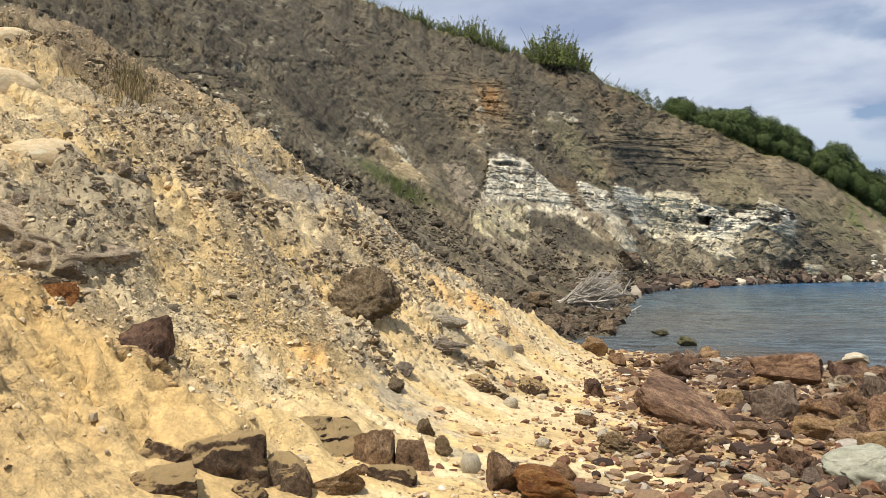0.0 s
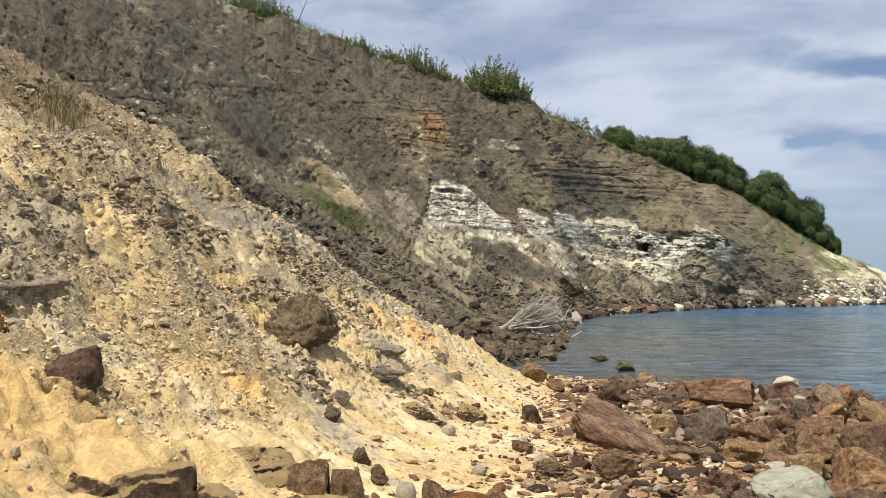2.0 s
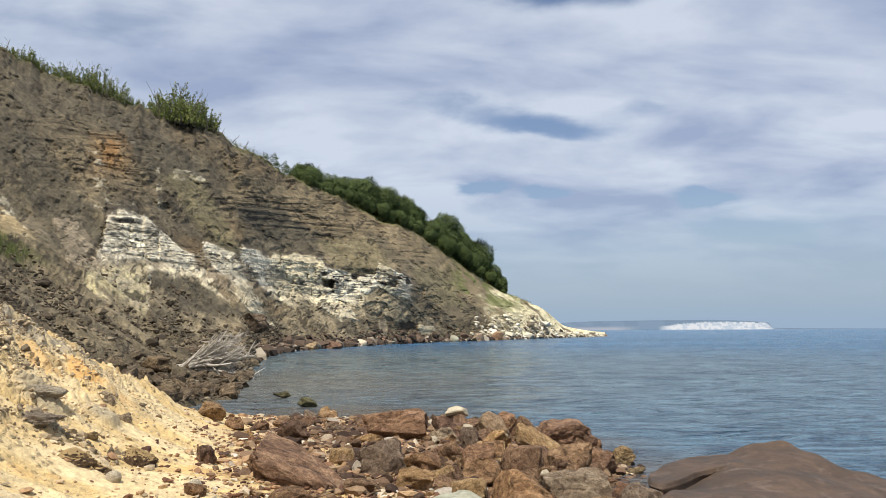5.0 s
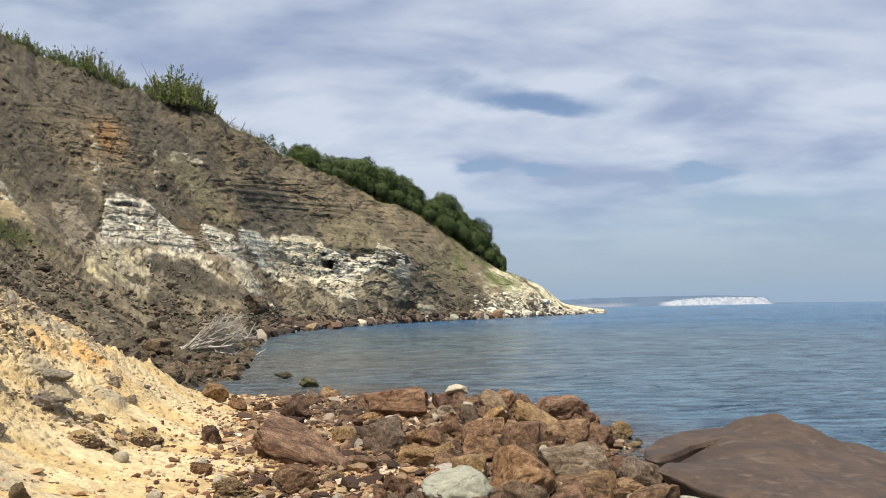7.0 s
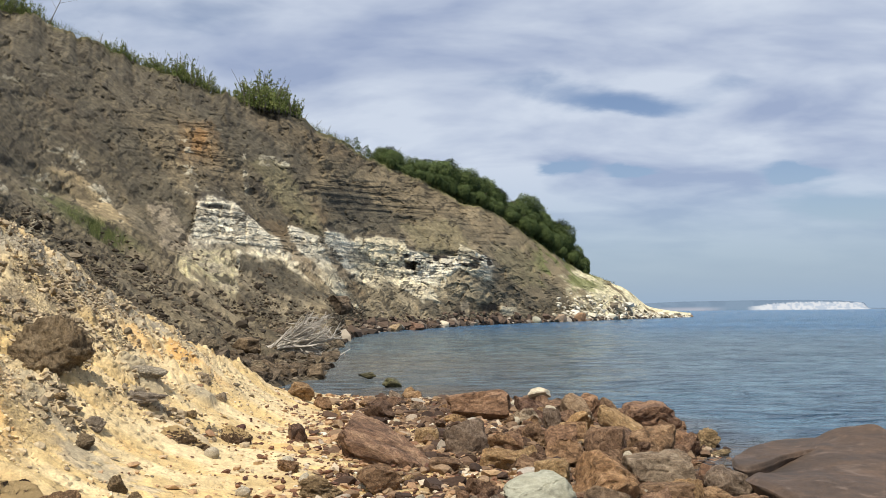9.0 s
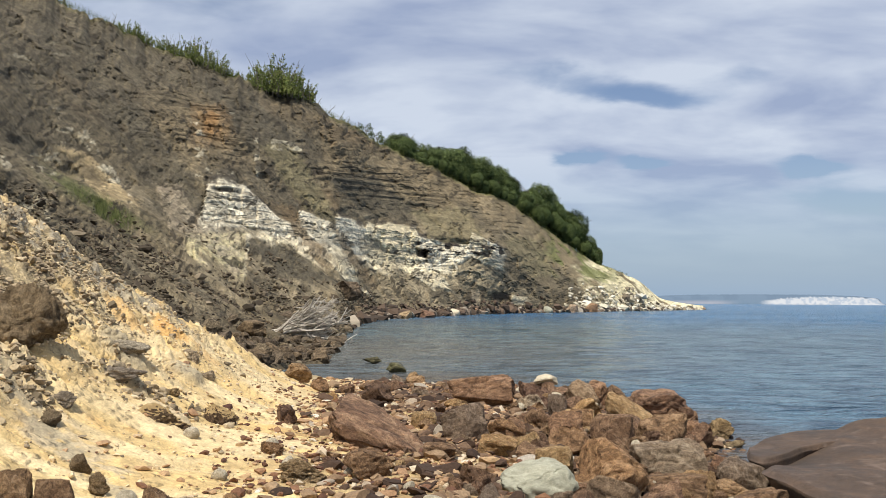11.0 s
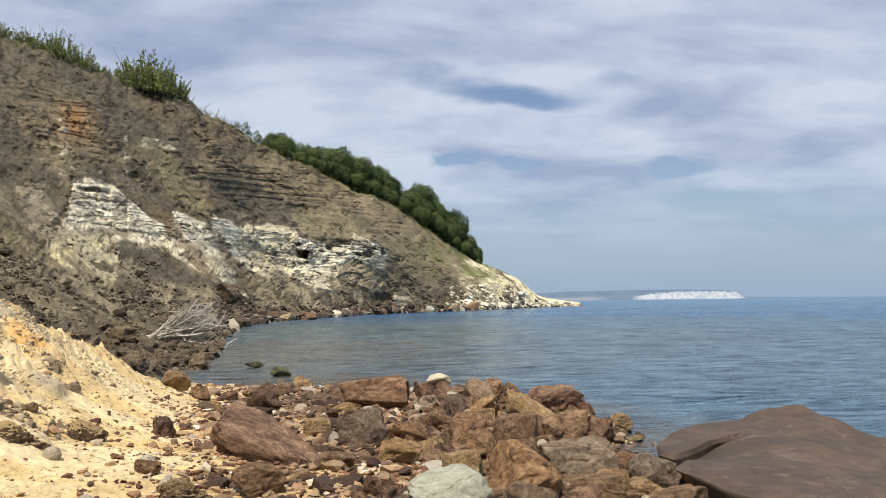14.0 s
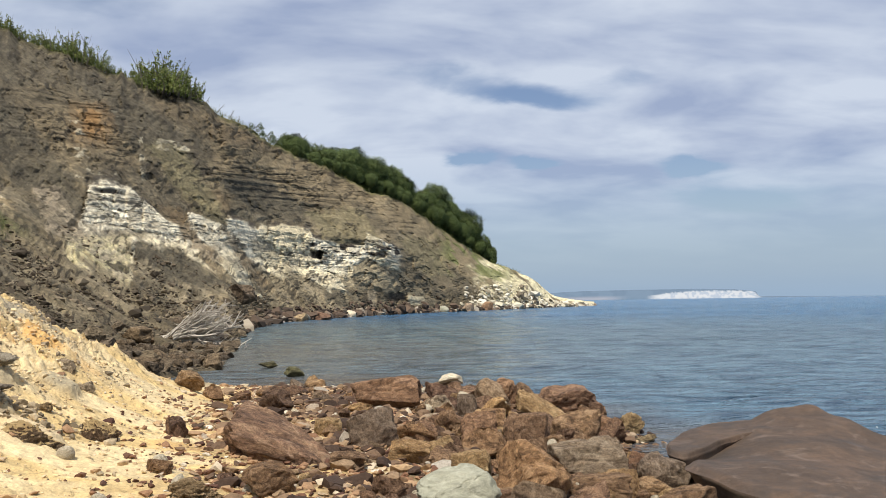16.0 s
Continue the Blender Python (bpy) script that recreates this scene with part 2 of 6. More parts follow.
def earth(name, scales, relief, rough=0.95, contrast=0.35, crumbs=(), flakes=()):
    """Soil or rock whose broad colour is laid down in the mesh's own 'tint' layer, with grain and relief at several sizes."""
    m, nt, bsdf = material(name)
    at = nt.nodes.new("ShaderNodeAttribute")
    at.attribute_name = "tint"
    co = object_coord(nt)
    col = at.outputs["Color"]
    for k, s in enumerate(scales):
        lo, hi = 1 - contrast, 1 + contrast
        col = mixed(nt, "MULTIPLY", 1.0, col, ramp(nt, noise_node(nt, s, 5, 0.6, co), (0.3, (lo, lo, lo)), (0.7, (hi, hi, hi * 0.97))))
    layers = [(noise_node(nt, s, 6, 0.65, co), strength, dist) for s, strength, dist in relief]
    for s in crumbs:
        # broken crumbs: raised cells, here and there, each of its own shade
        jag = nt.nodes.new("ShaderNodeVectorMath")
        jag.operation = "MULTIPLY_ADD"
        jag.inputs[1].default_value = (0.06, 0.06, 0.06)
        wob = nt.nodes.new("ShaderNodeTexNoise")
        wob.inputs["Scale"].default_value = s * 1.5
        nt.links.new(co, wob.inputs["Vector"])
        nt.links.new(wob.outputs["Color"], jag.inputs[0])
        nt.links.new(co, jag.inputs[2])
        cell = nt.nodes.new("ShaderNodeTexVoronoi")
        cell.inputs["Scale"].default_value = s
        nt.links.new(jag.outputs[0], cell.inputs["Vector"])
        where = ramp(nt, noise_node(nt, 1.1, 5, 0.6, co), (0.44, (0, 0, 0)), (0.58, (1, 1, 1)))
        dome = ramp(nt, cell.outputs["Distance"], (0.12, (1, 1, 1)), (0.5, (0, 0, 0)))
        lump = mixed(nt, "MULTIPLY", 1.0, dome, where)
        shade = ramp(nt, cell.outputs["Color"], (0.2, (0.75, 0.75, 0.75)), (0.6, (1, 1, 1)), (0.9, (1.15, 1.12, 1.05)))
        col = mixed(nt, "MIX", lump, col, mixed(nt, "MULTIPLY", 1.0, col, shade))
        layers.append((lump, 1.0, 0.28 / s))
    for s, colour in flakes:
        # small angular flakes of clay lying in drifts, of two tones
        drift = mixed(nt, "MULTIPLY", 1.0, ramp(nt, noise_node(nt, 1.3, 5, 0.65, co, 0.6), (0.44, (0.06, 0.06, 0.06)), (0.58, (0.75, 0.75, 0.75)), (0.68, (1, 1, 1))), at.outputs["Alpha"])
        spots = ramp(nt, noise_node(nt, s, 3, 0.75, co, 0.3), (0.52, (0, 0, 0)), (0.57, (1, 1, 1)))
        laid = mixed(nt, "MULTIPLY", 1.0, spots, drift)
        col = mixed(nt, "MIX", mixed(nt, "MULTIPLY", 1.0, laid, (0.62, 0.62, 0.62)), col, mixed(nt, "MIX", noise_node(nt, s * 0.4, 2, 0.5, co), colour, tuple(c * 1.7 for c in colour)))
        layers.append((laid, 1.0, 0.4 / s))
    nt.links.new(col, bsdf.inputs["Base Color"])
    bsdf.inputs["Roughness"].default_value = rough
    bsdf.inputs["Specular IOR Level"].default_value = 0.2
    bump(nt, bsdf, *layers)
    return m


def stone(name, dark, mid, light, grain=9.0, rough=0.85, stain=None, depth=0.018, spread=0.36, dust=None, even=1.0):
    """Rock that differs from piece to piece; dust is sand lying on what faces up."""
    m, nt, bsdf = material(name)
    co = object_coord(nt)
    info = nt.nodes.new("ShaderNodeObjectInfo")
    shift = nt.nodes.new("ShaderNodeVectorMath")
    shift.operation = "MULTIPLY_ADD"
    shift.inputs[1].default_value = (1, 1, 1)
    nt.links.new(co, shift.inputs[0])
    off = nt.nodes.new("ShaderNodeCombineXYZ")
    for i in range(3):
        k = nt.nodes.new("ShaderNodeMath")
        k.operation = "MULTIPLY"
        k.inputs[1].default_value = 37.0 + 11 * i
        nt.links.new(info.outputs["Random"], k.inputs[0])
        nt.links.new(k.outputs[0], off.inputs[i])
    nt.links.new(off.outputs[0], shift.inputs[2])
    v = shift.outputs[0]
    col = ramp(nt, noise_node(nt, 2.2, 8, 0.72, v, 0.8), (0.33, dark), (0.5, mid), (0.64, light))
    col = mixed(nt, "MULTIPLY", even, col, ramp(nt, noise_node(nt, grain * 0.8, 5, 0.7, v), (0.36, (0.62, 0.6, 0.58)), (0.5, (1, 1, 1)), (0.66, (1.3, 1.27, 1.22))))
    col = mixed(nt, "MULTIPLY", even, col, ramp(nt, noise_node(nt, grain * 4, 4, 0.7, v), (0.34, (0.55, 0.53, 0.5)), (0.5, (1, 1, 1)), (0.7, (1.4, 1.36, 1.3))))
    # pale dried mud and lichen in patches
    worn = ramp(nt, noise_node(nt, 2.6, 6, 0.7, v, 1.0), (0.56, (0, 0, 0)), (0.66, (0.55, 0.55, 0.55)))
    col = mixed(nt, "MIX", worn, col, tuple(min(0.75, c * 1.25 + 0.05) for c in light))
    if stain:
        col = mixed(nt, "MIX", ramp(nt, noise_node(nt, 1.6, 5, 0.6, v), (0.52, (0, 0, 0)), (0.66, (0.8, 0.8, 0.8))), col, stain)
    tone = ramp(nt, info.outputs["Random"], (0.0, (1 - spread, 1 - spread, 1 - spread * 0.8)), (0.35, (1 + spread * 0.6, 1 + spread * 0.3, 1)), (0.6, (1 - spread * 0.5, 1 - spread * 0.6, 1 - spread * 0.5)), (1.0, (1 + spread, 1 + spread, 1 + spread * 0.9)))
    col = mixed(nt, "MULTIPLY", 1.0, col, tone)
    if dust:
        geo = nt.nodes.new("ShaderNodeNewGeometry")
        part_ = nt.nodes.new("ShaderNodeSeparateXYZ")
        nt.links.new(geo.outputs["Normal"], part_.inputs[0])
        lie = nt.nodes.new("ShaderNodeMath")
        lie.operation = "ADD"
        nt.links.new(part_.outputs[2], lie.inputs[0])
        nt.links.new(noise_node(nt, 3.0, 6, 0.65, v), lie.inputs[1])
        half = nt.nodes.new("ShaderNodeMath")
        half.operation = "MULTIPLY"
        half.inputs[1].default_value = 0.5
        nt.links.new(lie.outputs[0], half.inputs[0])
        col = mixed(nt, "MIX", ramp(nt, half.outputs[0], (0.42, (0, 0, 0)), (0.50, (0.97, 0.97, 0.97))), col, dust)
    nt.links.new(col, bsdf.inputs["Base Color"])
    bsdf.inputs["Roughness"].default_value = rough
    bsdf.inputs["Specular IOR Level"].default_value = 0.3
    bump(nt, bsdf, (noise_node(nt, 3.4, 8, 0.75, v), 1.0, depth * 2.6), (noise_node(nt, grain * 2.0, 7, 0.8, v), 1.0, depth * 1.8))
    return m


def pebbly(name, *stops, rough=0.9):
    """Loose pieces, each of a colour of its own."""
    m, nt, bsdf = material(name)
    geo = nt.nodes.new("ShaderNodeNewGeometry")
    co = object_coord(nt)
    col = ramp(nt, geo.outputs["Random Per Island"], *stops)
    col = mixed(nt, "MULTIPLY", 1.0, col, ramp(nt, noise_node(nt, 40, 4, 0.6, co), (0.3, (0.7,) * 3), (0.7, (1.2,) * 3)))
    nt.links.new(col, bsdf.inputs["Base Color"])
    bsdf.inputs["Roughness"].default_value = rough
    bsdf.inputs["Specular IOR Level"].default_value = 0.25
    bump(nt, bsdf, (noise_node(nt, 25, 5, 0.7, co), 0.6, 0.02))
    return m


def leafy(name, *stops):
    m, nt, bsdf = material(name)
    geo = nt.nodes.new("ShaderNodeNewGeometry")
    col = ramp(nt, geo.outputs["Random Per Island"], *stops)
    col = mixed(nt, "MULTIPLY", 1.0, col, ramp(nt, noise_node(nt, 0.5, 3, 0.5, object_coord(nt)), (0.3, (0.65, 0.7, 0.6)), (0.7, (1.25, 1.2, 1.1))))
    nt.links.new(col, bsdf.inputs["Base Color"])
    bsdf.inputs["Roughness"].default_value = 0.8
    bsdf.inputs["Specular IOR Level"].default_value = 0.25
    return m


def plain(name, a, b, scale, rough=0.9, depth=0.01):
    m, nt, bsdf = material(name)
    co = object_coord(nt)
    nt.links.new(ramp(nt, noise_node(nt, scale, 5, 0.6, co), (0.3, a), (0.7, b)), bsdf.inputs["Base Color"])
    bsdf.inputs["Roughness"].default_value = rough
    bsdf.inputs["Specular IOR Level"].default_value = 0.25
    bump(nt, bsdf, (noise_node(nt, scale * 2.5, 5, 0.65, co), 0.6, depth))
    return m


CLIFF = earth("cliff_clay", (0.5, 1.8, 6.5, 19.0), ((1.1, 0.8, 0.22), (5.0, 0.9, 0.16), (17.0, 0.9, 0.06)), 0.97, 0.28)
SAND = earth("slipped_sand", (3.0, 14.0, 42.0), ((7.0, 0.8, 0.045), (38.0, 0.8, 0.016)), 0.97, 0.18, crumbs=(9.0,), flakes=((11.0, (0.42, 0.345, 0.235)), (27.0, (0.34, 0.275, 0.185)), (60.0, (0.27, 0.21, 0.135))))
DRYSAND = (0.64, 0.45, 0.215)
RED = stone("iron_sandstone", (0.06, 0.035, 0.022), (0.25, 0.152, 0.088), (0.42, 0.275, 0.165))
DARKRED = stone("dark_ironstone", (0.052, 0.032, 0.022), (0.215, 0.126, 0.078), (0.38, 0.245, 0.15))
BROWN = stone("brown_sandstone", (0.07, 0.043, 0.024), (0.32, 0.20, 0.107), (0.52, 0.355, 0.20))
TAN = stone("tan_sandstone", (0.18, 0.112, 0.056), (0.42, 0.275, 0.13), (0.60, 0.43, 0.23))
GREY = stone("grey_sandstone", (0.13, 0.093, 0.062), (0.28, 0.21, 0.14), (0.42, 0.335, 0.235))
PALE = stone("pale_chert", (0.38, 0.32, 0.22), (0.56, 0.485, 0.35), (0.66, 0.59, 0.45), spread=0.08, depth=0.008, even=0.4)
GREEN = stone("pale_greensand", (0.22, 0.215, 0.16), (0.31, 0.305, 0.23), (0.40, 0.39, 0.30), spread=0.05, depth=0.004, even=0.25)
ORANGE = stone("ochre_stone", (0.2, 0.07, 0.025), (0.48, 0.2, 0.05), (0.62, 0.34, 0.11))
MUD = stone("dark_clod", (0.155, 0.115, 0.066), (0.35, 0.265, 0.15), (0.51, 0.40, 0.24), grain=14, rough=0.97, depth=0.03)
CLAY = stone("grey_clay_clod", (0.24, 0.205, 0.15), (0.36, 0.31, 0.23), (0.48, 0.415, 0.31), grain=12, rough=0.97, depth=0.012)
CAVE = stone("clay_stained_rock", (0.05, 0.04, 0.026), (0.13, 0.10, 0.064), (0.24, 0.19, 0.125), rough=0.95)
CRUST = stone("sand_crusted_rock", (0.46, 0.31, 0.135), (0.64, 0.46, 0.22), (0.72, 0.56, 0.31), rough=0.95, depth=0.012)
CAPPED = stone("sand_capped_rock", (0.055, 0.04, 0.028), (0.15, 0.105, 0.068), (0.29, 0.21, 0.13), rough=0.95, dust=DRYSAND)
SLAB = stone("smooth_dark_slab", (0.062, 0.045, 0.034), (0.086, 0.059, 0.042), (0.118, 0.077, 0.052), rough=0.7, stain=(0.052, 0.043, 0.037), depth=0.005, spread=0.02, even=0.35)
SANDROCK = stone("pale_sandstone", (0.50, 0.37, 0.195), (0.66, 0.51, 0.30), (0.74, 0.60, 0.39), rough=0.95, depth=0.006, spread=0.06, even=0.4)
MUSSEL = stone("weedy_rock", (0.03, 0.026, 0.014), (0.085, 0.08, 0.035), (0.19, 0.175, 0.08), rough=0.5)


# ---- making meshes ----
def mesh(name, verts, faces, mat, tint=None, flat=False):
    me = bpy.data.meshes.new(name)
    verts, faces = np.asarray(verts, np.float32), np.asarray(faces, np.int32)
    n, k = faces.shape
    me.vertices.add(len(verts))
    me.vertices.foreach_set("co", verts.ravel())
    me.loops.add(n * k)
    me.loops.foreach_set("vertex_index", faces.ravel())
    me.polygons.add(n)
    me.polygons.foreach_set("loop_start", np.arange(0, n * k, k, dtype=np.int32))
    me.polygons.foreach_set("use_smooth", np.full(n, not flat))
    if tint is not None:
        layer = me.attributes.new("tint", "FLOAT_COLOR", "POINT")
        layer.data.foreach_set("color", (tint if tint.shape[1] == 4 else np.c_[tint, np.ones(len(tint))]).astype(np.float32).ravel())
    me.update(calc_edges=True)
    me.materials.append(mat)
    return me


def grid_faces(rows, cols):
    a = (np.arange(rows - 1)[:, None] * cols + np.arange(cols - 1)).ravel()
    return np.c_[a, a + 1, a + cols + 1, a + cols]


def paint(base, colour, mask):
    return base + (np.array(colour) - base) * np.clip(mask, 0, 1)[..., None]


# ---- sea ----
def sea_material():
    m, nt, bsdf = material("sea_water")
    co = object_coord(nt)

    def stretched(sx, sy):
        mp = nt.nodes.new("ShaderNodeMapping")
        mp.inputs["Scale"].default_value = (sx, sy, 1)
        mp.inputs["Rotation"].default_value = (0, 0, radians(8))
        nt.links.new(co, mp.inputs[0])
        return mp.outputs[0]

    def near_to(x, y, reach):
        d = nt.nodes.new("ShaderNodeVectorMath")
        d.operation = "DISTANCE"
        d.inputs[1].default_value = (x, y, 0)
        nt.links.new(co, d.inputs[0])
        k = nt.nodes.new("ShaderNodeMath")
        k.operation = "MULTIPLY"
        k.inputs[1].default_value = 1 / reach
        nt.links.new(d.outputs["Value"], k.inputs[0])
        return k.outputs[0]
    broad = noise_node(nt, 1.0, 4, 0.55, stretched(0.014, 0.05))
    chop_sheen = noise_node(nt, 1.0, 5, 0.62, stretched(0.42, 0.95), 1.8)
    # wind patches: uneven sky reflection put into the base colour
    col = ramp(nt, broad, (0.36, (0.022, 0.092, 0.195)), (0.64, (0.055, 0.155, 0.275)))
    col = mixed(nt, "MIX", ramp(nt, near_to(-9, 55, 95), (0.2, (0.7, 0.7, 0.7)), (0.8, (0, 0, 0))), col, (0.125, 0.148, 0.125))
    # ripples darkened and lightened in colour, for their changing reflection
    col = mixed(nt, "MULTIPLY", 1.0, col, ramp(nt, chop_sheen, (0.38, (0.35, 0.42, 0.5)), (0.62, (1.7, 1.6, 1.5))))
    # shallows over stones and stirred clay along the shore
    col = mixed(nt, "MIX", ramp(nt, near_to(-5, 36, 18), (0.25, (0.6, 0.6, 0.6)), (1.0, (0, 0, 0))), col, (0.155, 0.14, 0.112))
    for x, y, reach in ((4.7, 12.5, 3.2), (4.4, 16.5, 2.2), (0.5, 22.5, 4.0)):
        col = mixed(nt, "MIX", ramp(nt, near_to(x, y, reach), (0.3, (0.7, 0.7, 0.7)), (1.0, (0, 0, 0))), col, (0.115, 0.088, 0.062))
    surf = ramp(nt, noise_node(nt, 1.0, 6, 0.7, stretched(0.9, 2.2), 1.0), (0.58, (0, 0, 0)), (0.68, (0.75, 0.75, 0.75)))
    surf = mixed(nt, "MULTIPLY", 1.0, surf, ramp(nt, near_to(4.75, 12.9, 1.5), (0.45, (1, 1, 1)), (1.0, (0, 0, 0))))
    col = mixed(nt, "MIX", surf, col, (0.62, 0.60, 0.56))
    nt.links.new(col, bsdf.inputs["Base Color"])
    bsdf.inputs["Roughness"].default_value = 0.14
    bsdf.inputs["IOR"].default_value = 1.33
    bump(nt, bsdf, (noise_node(nt, 1.0, 3, 0.5, stretched(0.16, 0.42)), 1.0, 1.5), (noise_node(nt, 1.0, 4, 0.6, stretched(0.9, 1.9)), 1.0, 0.8), (noise_node(nt, 1.0, 3, 0.6, stretched(3.5, 7)), 1.0, 0.15))
    return m


rim = np.radians(np.r_[np.arange(-34, 32, 0.2), np.arange(32, 325, 4)])
rings = np.r_[0.01, np.geomspace(1.5, 11.5, 8), np.geomspace(12, 420, 300), np.geomspace(450, 4900, 16)]
RR, AA = np.meshgrid(rings, rim, indexing="ij")
wx, wy = RR * np.sin(AA), RR * np.cos(AA)
calm = smooth(10, 16, RR) * smooth(420, 200, RR)
swell = (fbm(wx / 4.5 + 0.15 * wy, wy / 2.4, 0, 3, 301) - 0.5) * 0.16 + (fbm(wx / 1.3 - 0.2 * wy, wy / 0.8 + 0.1 * wx, 0, 3, 303) - 0.5) * 0.075
sv = np.stack([wx, wy, swell * calm], -1).reshape(-1, 3)
turn = len(rim)
ring = np.arange(turn)
sf = np.concatenate([np.c_[k * turn + ring, k * turn + (ring + 1) % turn, (k + 1) * turn + (ring + 1) % turn, (k + 1) * turn + ring][:, ::-1] for k in range(len(rings) - 1)])
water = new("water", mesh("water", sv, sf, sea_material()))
tagged(water, "calm blue-grey sea with fine wind ripples", "sea", kind="structure")

# ---- beach ----
gx = np.r_[np.linspace(-34, -11.2, 50), np.linspace(-11, -6.03, 150), np.linspace(-6, 0, 270), np.linspace(0.03, 5.2, 150), np.linspace(5.4, 14, 14)]
gy = np.r_[np.linspace(-16, 2.8, 50), np.linspace(3, 12.5, 380), np.linspace(12.55, 18, 130), np.linspace(18.1, 34, 110)]
GX, GY = np.meshgrid(gx, gy)
GZ = ground_height(GX, GY)
RIDGE = np.interp(GX, (-14, -11, -5.5, -4.5, -3.8, -3.3, -2.7, -2.1, -1.5), (11.6, 11.4, 11.2, 11.7, 12.4, 13.1, 14.2, 15.9, 18))
on_slope = smooth(0.2, 1.0, slope_foot(GY) - GX)
high = smooth(2.2, 4.0, GZ)
wide = fbm(GX * 0.55, GY * 0.55, 0, 4, 5) - 0.5
lumps = fbm(GX * 1.3, GY * 2.4, GZ * 0.8, 5, 9, 0.55) - 0.5
runnel = ridged(GY * 1.1 + 0.15 * GX, GX * 0.18, 0, 3, 21) - 0.5
crumbs = fbm(GX * 8, GY * 8, GZ * 5, 3, 14) - 0.5
calm_sand = 0.3 + 0.7 * smooth(4.8, 6.2, GY)
GZ = GZ + on_slope * (wide * 0.45 + calm_sand * (lumps * 0.16 - runnel * 0.11 + crumbs * 0.06)) + (1 - on_slope) * (wide * 0.12 + lumps * 0.10 + crumbs * 0.04)
cake = smooth(0.56, 0.61, fbm(GX * 1.9, GY * 3.1, 0, 4, 33))
cake2 = smooth(0.58, 0.62, fbm(GX * 4.5, GY * 6.0, 0, 4, 37))
flake = smooth(0.60, 0.63, fbm(GX * 9, GY * 12, 0, 3, 39))
scar = smooth(0.52, 0.56, fbm(GX * 0.9 + 0.8 * lumps, GY * 1.7, 0, 5, 35, 0.6))
GZ = GZ + on_slope * (cake * (0.08 + 0.06 * high) + cake2 * 0.06 + flake * 0.045 + scar * 0.04)

SANDC, PALES, CLAYT, GRAVEL, OCHRE, RUSTY = (0.62, 0.445, 0.215), (0.68, 0.535, 0.325), (0.39, 0.325, 0.225), (0.54, 0.43, 0.285), (0.62, 0.42, 0.165), (0.60, 0.36, 0.14)
sandy = np.ones(GX.shape + (3,)) * np.array(SANDC)
sandy = paint(sandy, PALES, smooth(0.42, 0.60, fbm(GX * 0.5, GY * 1.9, 0, 4, 41)))
sandy = paint(sandy, (0.52, 0.39, 0.21), smooth(0.50, 0.62, fbm(GX * 2.3, GY * 3.0, 0, 4, 44)) * 0.4)
grey = smooth(0.56, 0.68, fbm(GX * 0.6 + GY * 0.2, GY * 2.0, 0, 5, 47) + 0.06 * high) * on_slope
sandy = paint(sandy, CLAYT, grey * 0.4)
sandy = paint(sandy, GRAVEL, on_slope * (cake * 0.35 + cake2 * 0.25) * (0.4 + 0.6 * high))
sandy = paint(sandy, RUSTY, smooth(0.69, 0.77, fbm(GX * 1.6, GY * 1.9, 0, 4, 52)) * 0.45)


def mound(x, y, rx, ry, high_, tint, amount, edge=0.7):
    """A clod or crust grown into the slope."""
    global GZ, sandy
    d = np.sqrt(((GX - x) / rx) ** 2 + ((GY - y) / ry) ** 2) + (fbm(GX * 3.2, GY * 3.2, 0, 3, int(abs(x) * 50), 0.4) - 0.5) * 0.75
    mask = smooth(1.0, edge if tint in (CLAYT, GRAVEL) else 0.1, d)
    GZ = GZ + 0.75 * mask * high_ * (0.85 + 0.5 * (fbm(GX * 5, GY * 5, 0, 3, 66) - 0.5))
    sandy = paint(sandy, tint, smooth(1.12, edge, d) * amount)


def trail(x0, y0, x1, y1, half, tint, amount):
    """A streak of stuff that has run down the slope."""
    global sandy
    px, py = x1 - x0, y1 - y0
    t = np.clip(((GX - x0) * px + (GY - y0) * py) / (px * px + py * py), 0, 1)
    d = np.hypot(GX - x0 - t * px, GY - y0 - t * py) / half + (fbm(GX * 3, GY * 5, 0, 5, int(abs(x0 * 37))) - 0.5) * 1.5
    sandy = paint(sandy, tint, smooth(1.1, 0.55, d) * amount * smooth(0.3, 0.5, fbm(GX * 9, GY * 9, 0, 3, 71)))


mound(-5.4, 6.4, 0.9, 0.8, 0.12, CLAYT, 0.75, 0.5)
mound(-5.5, 7.2, 0.45, 0.5, 0.32, CLAYT, 0.95)
mound(-5.05, 6.0, 0.36, 0.36, 0.30, CLAYT, 0.95)
mound(-3.95, 5.1, 0.6, 0.5, 0.22, OCHRE, 0.85)
mound(-4.25, 5.5, 0.35, 0.3, 0.16, CLAYT, 0.6)
mound(-4.7, 5.2, 0.26, 0.22, 0.18, RUSTY, 0.85)
mound(-6.5, 7.2, 0.4, 0.32, 0.30, PALES, 0.9)
mound(-6.9, 8.1, 0.3, 0.2, 0.15, PALES, 0.9)
mound(-3.75, 7.8, 0.22, 0.2, 0.14, CLAYT, 0.9)
mound(-3.0, 10.2, 0.34, 0.16, 0.15, CLAYT, 0.95)
mound(-2.75, 9.6, 0.28, 0.16, 0.12, CLAYT, 0.95)
mound(-2.5, 10.9, 0.2, 0.28, 0.16, CLAYT, 0.9)
mound(-2.3, 9.25, 0.34, 0.14, 0.14, GRAVEL, 0.8)
mound(-5.4, 9.1, 0.28, 0.3, 0.2, CLAYT, 0.9)
mound(-4.7, 8.3, 0.4, 0.35, 0.14, CLAYT, 0.4)
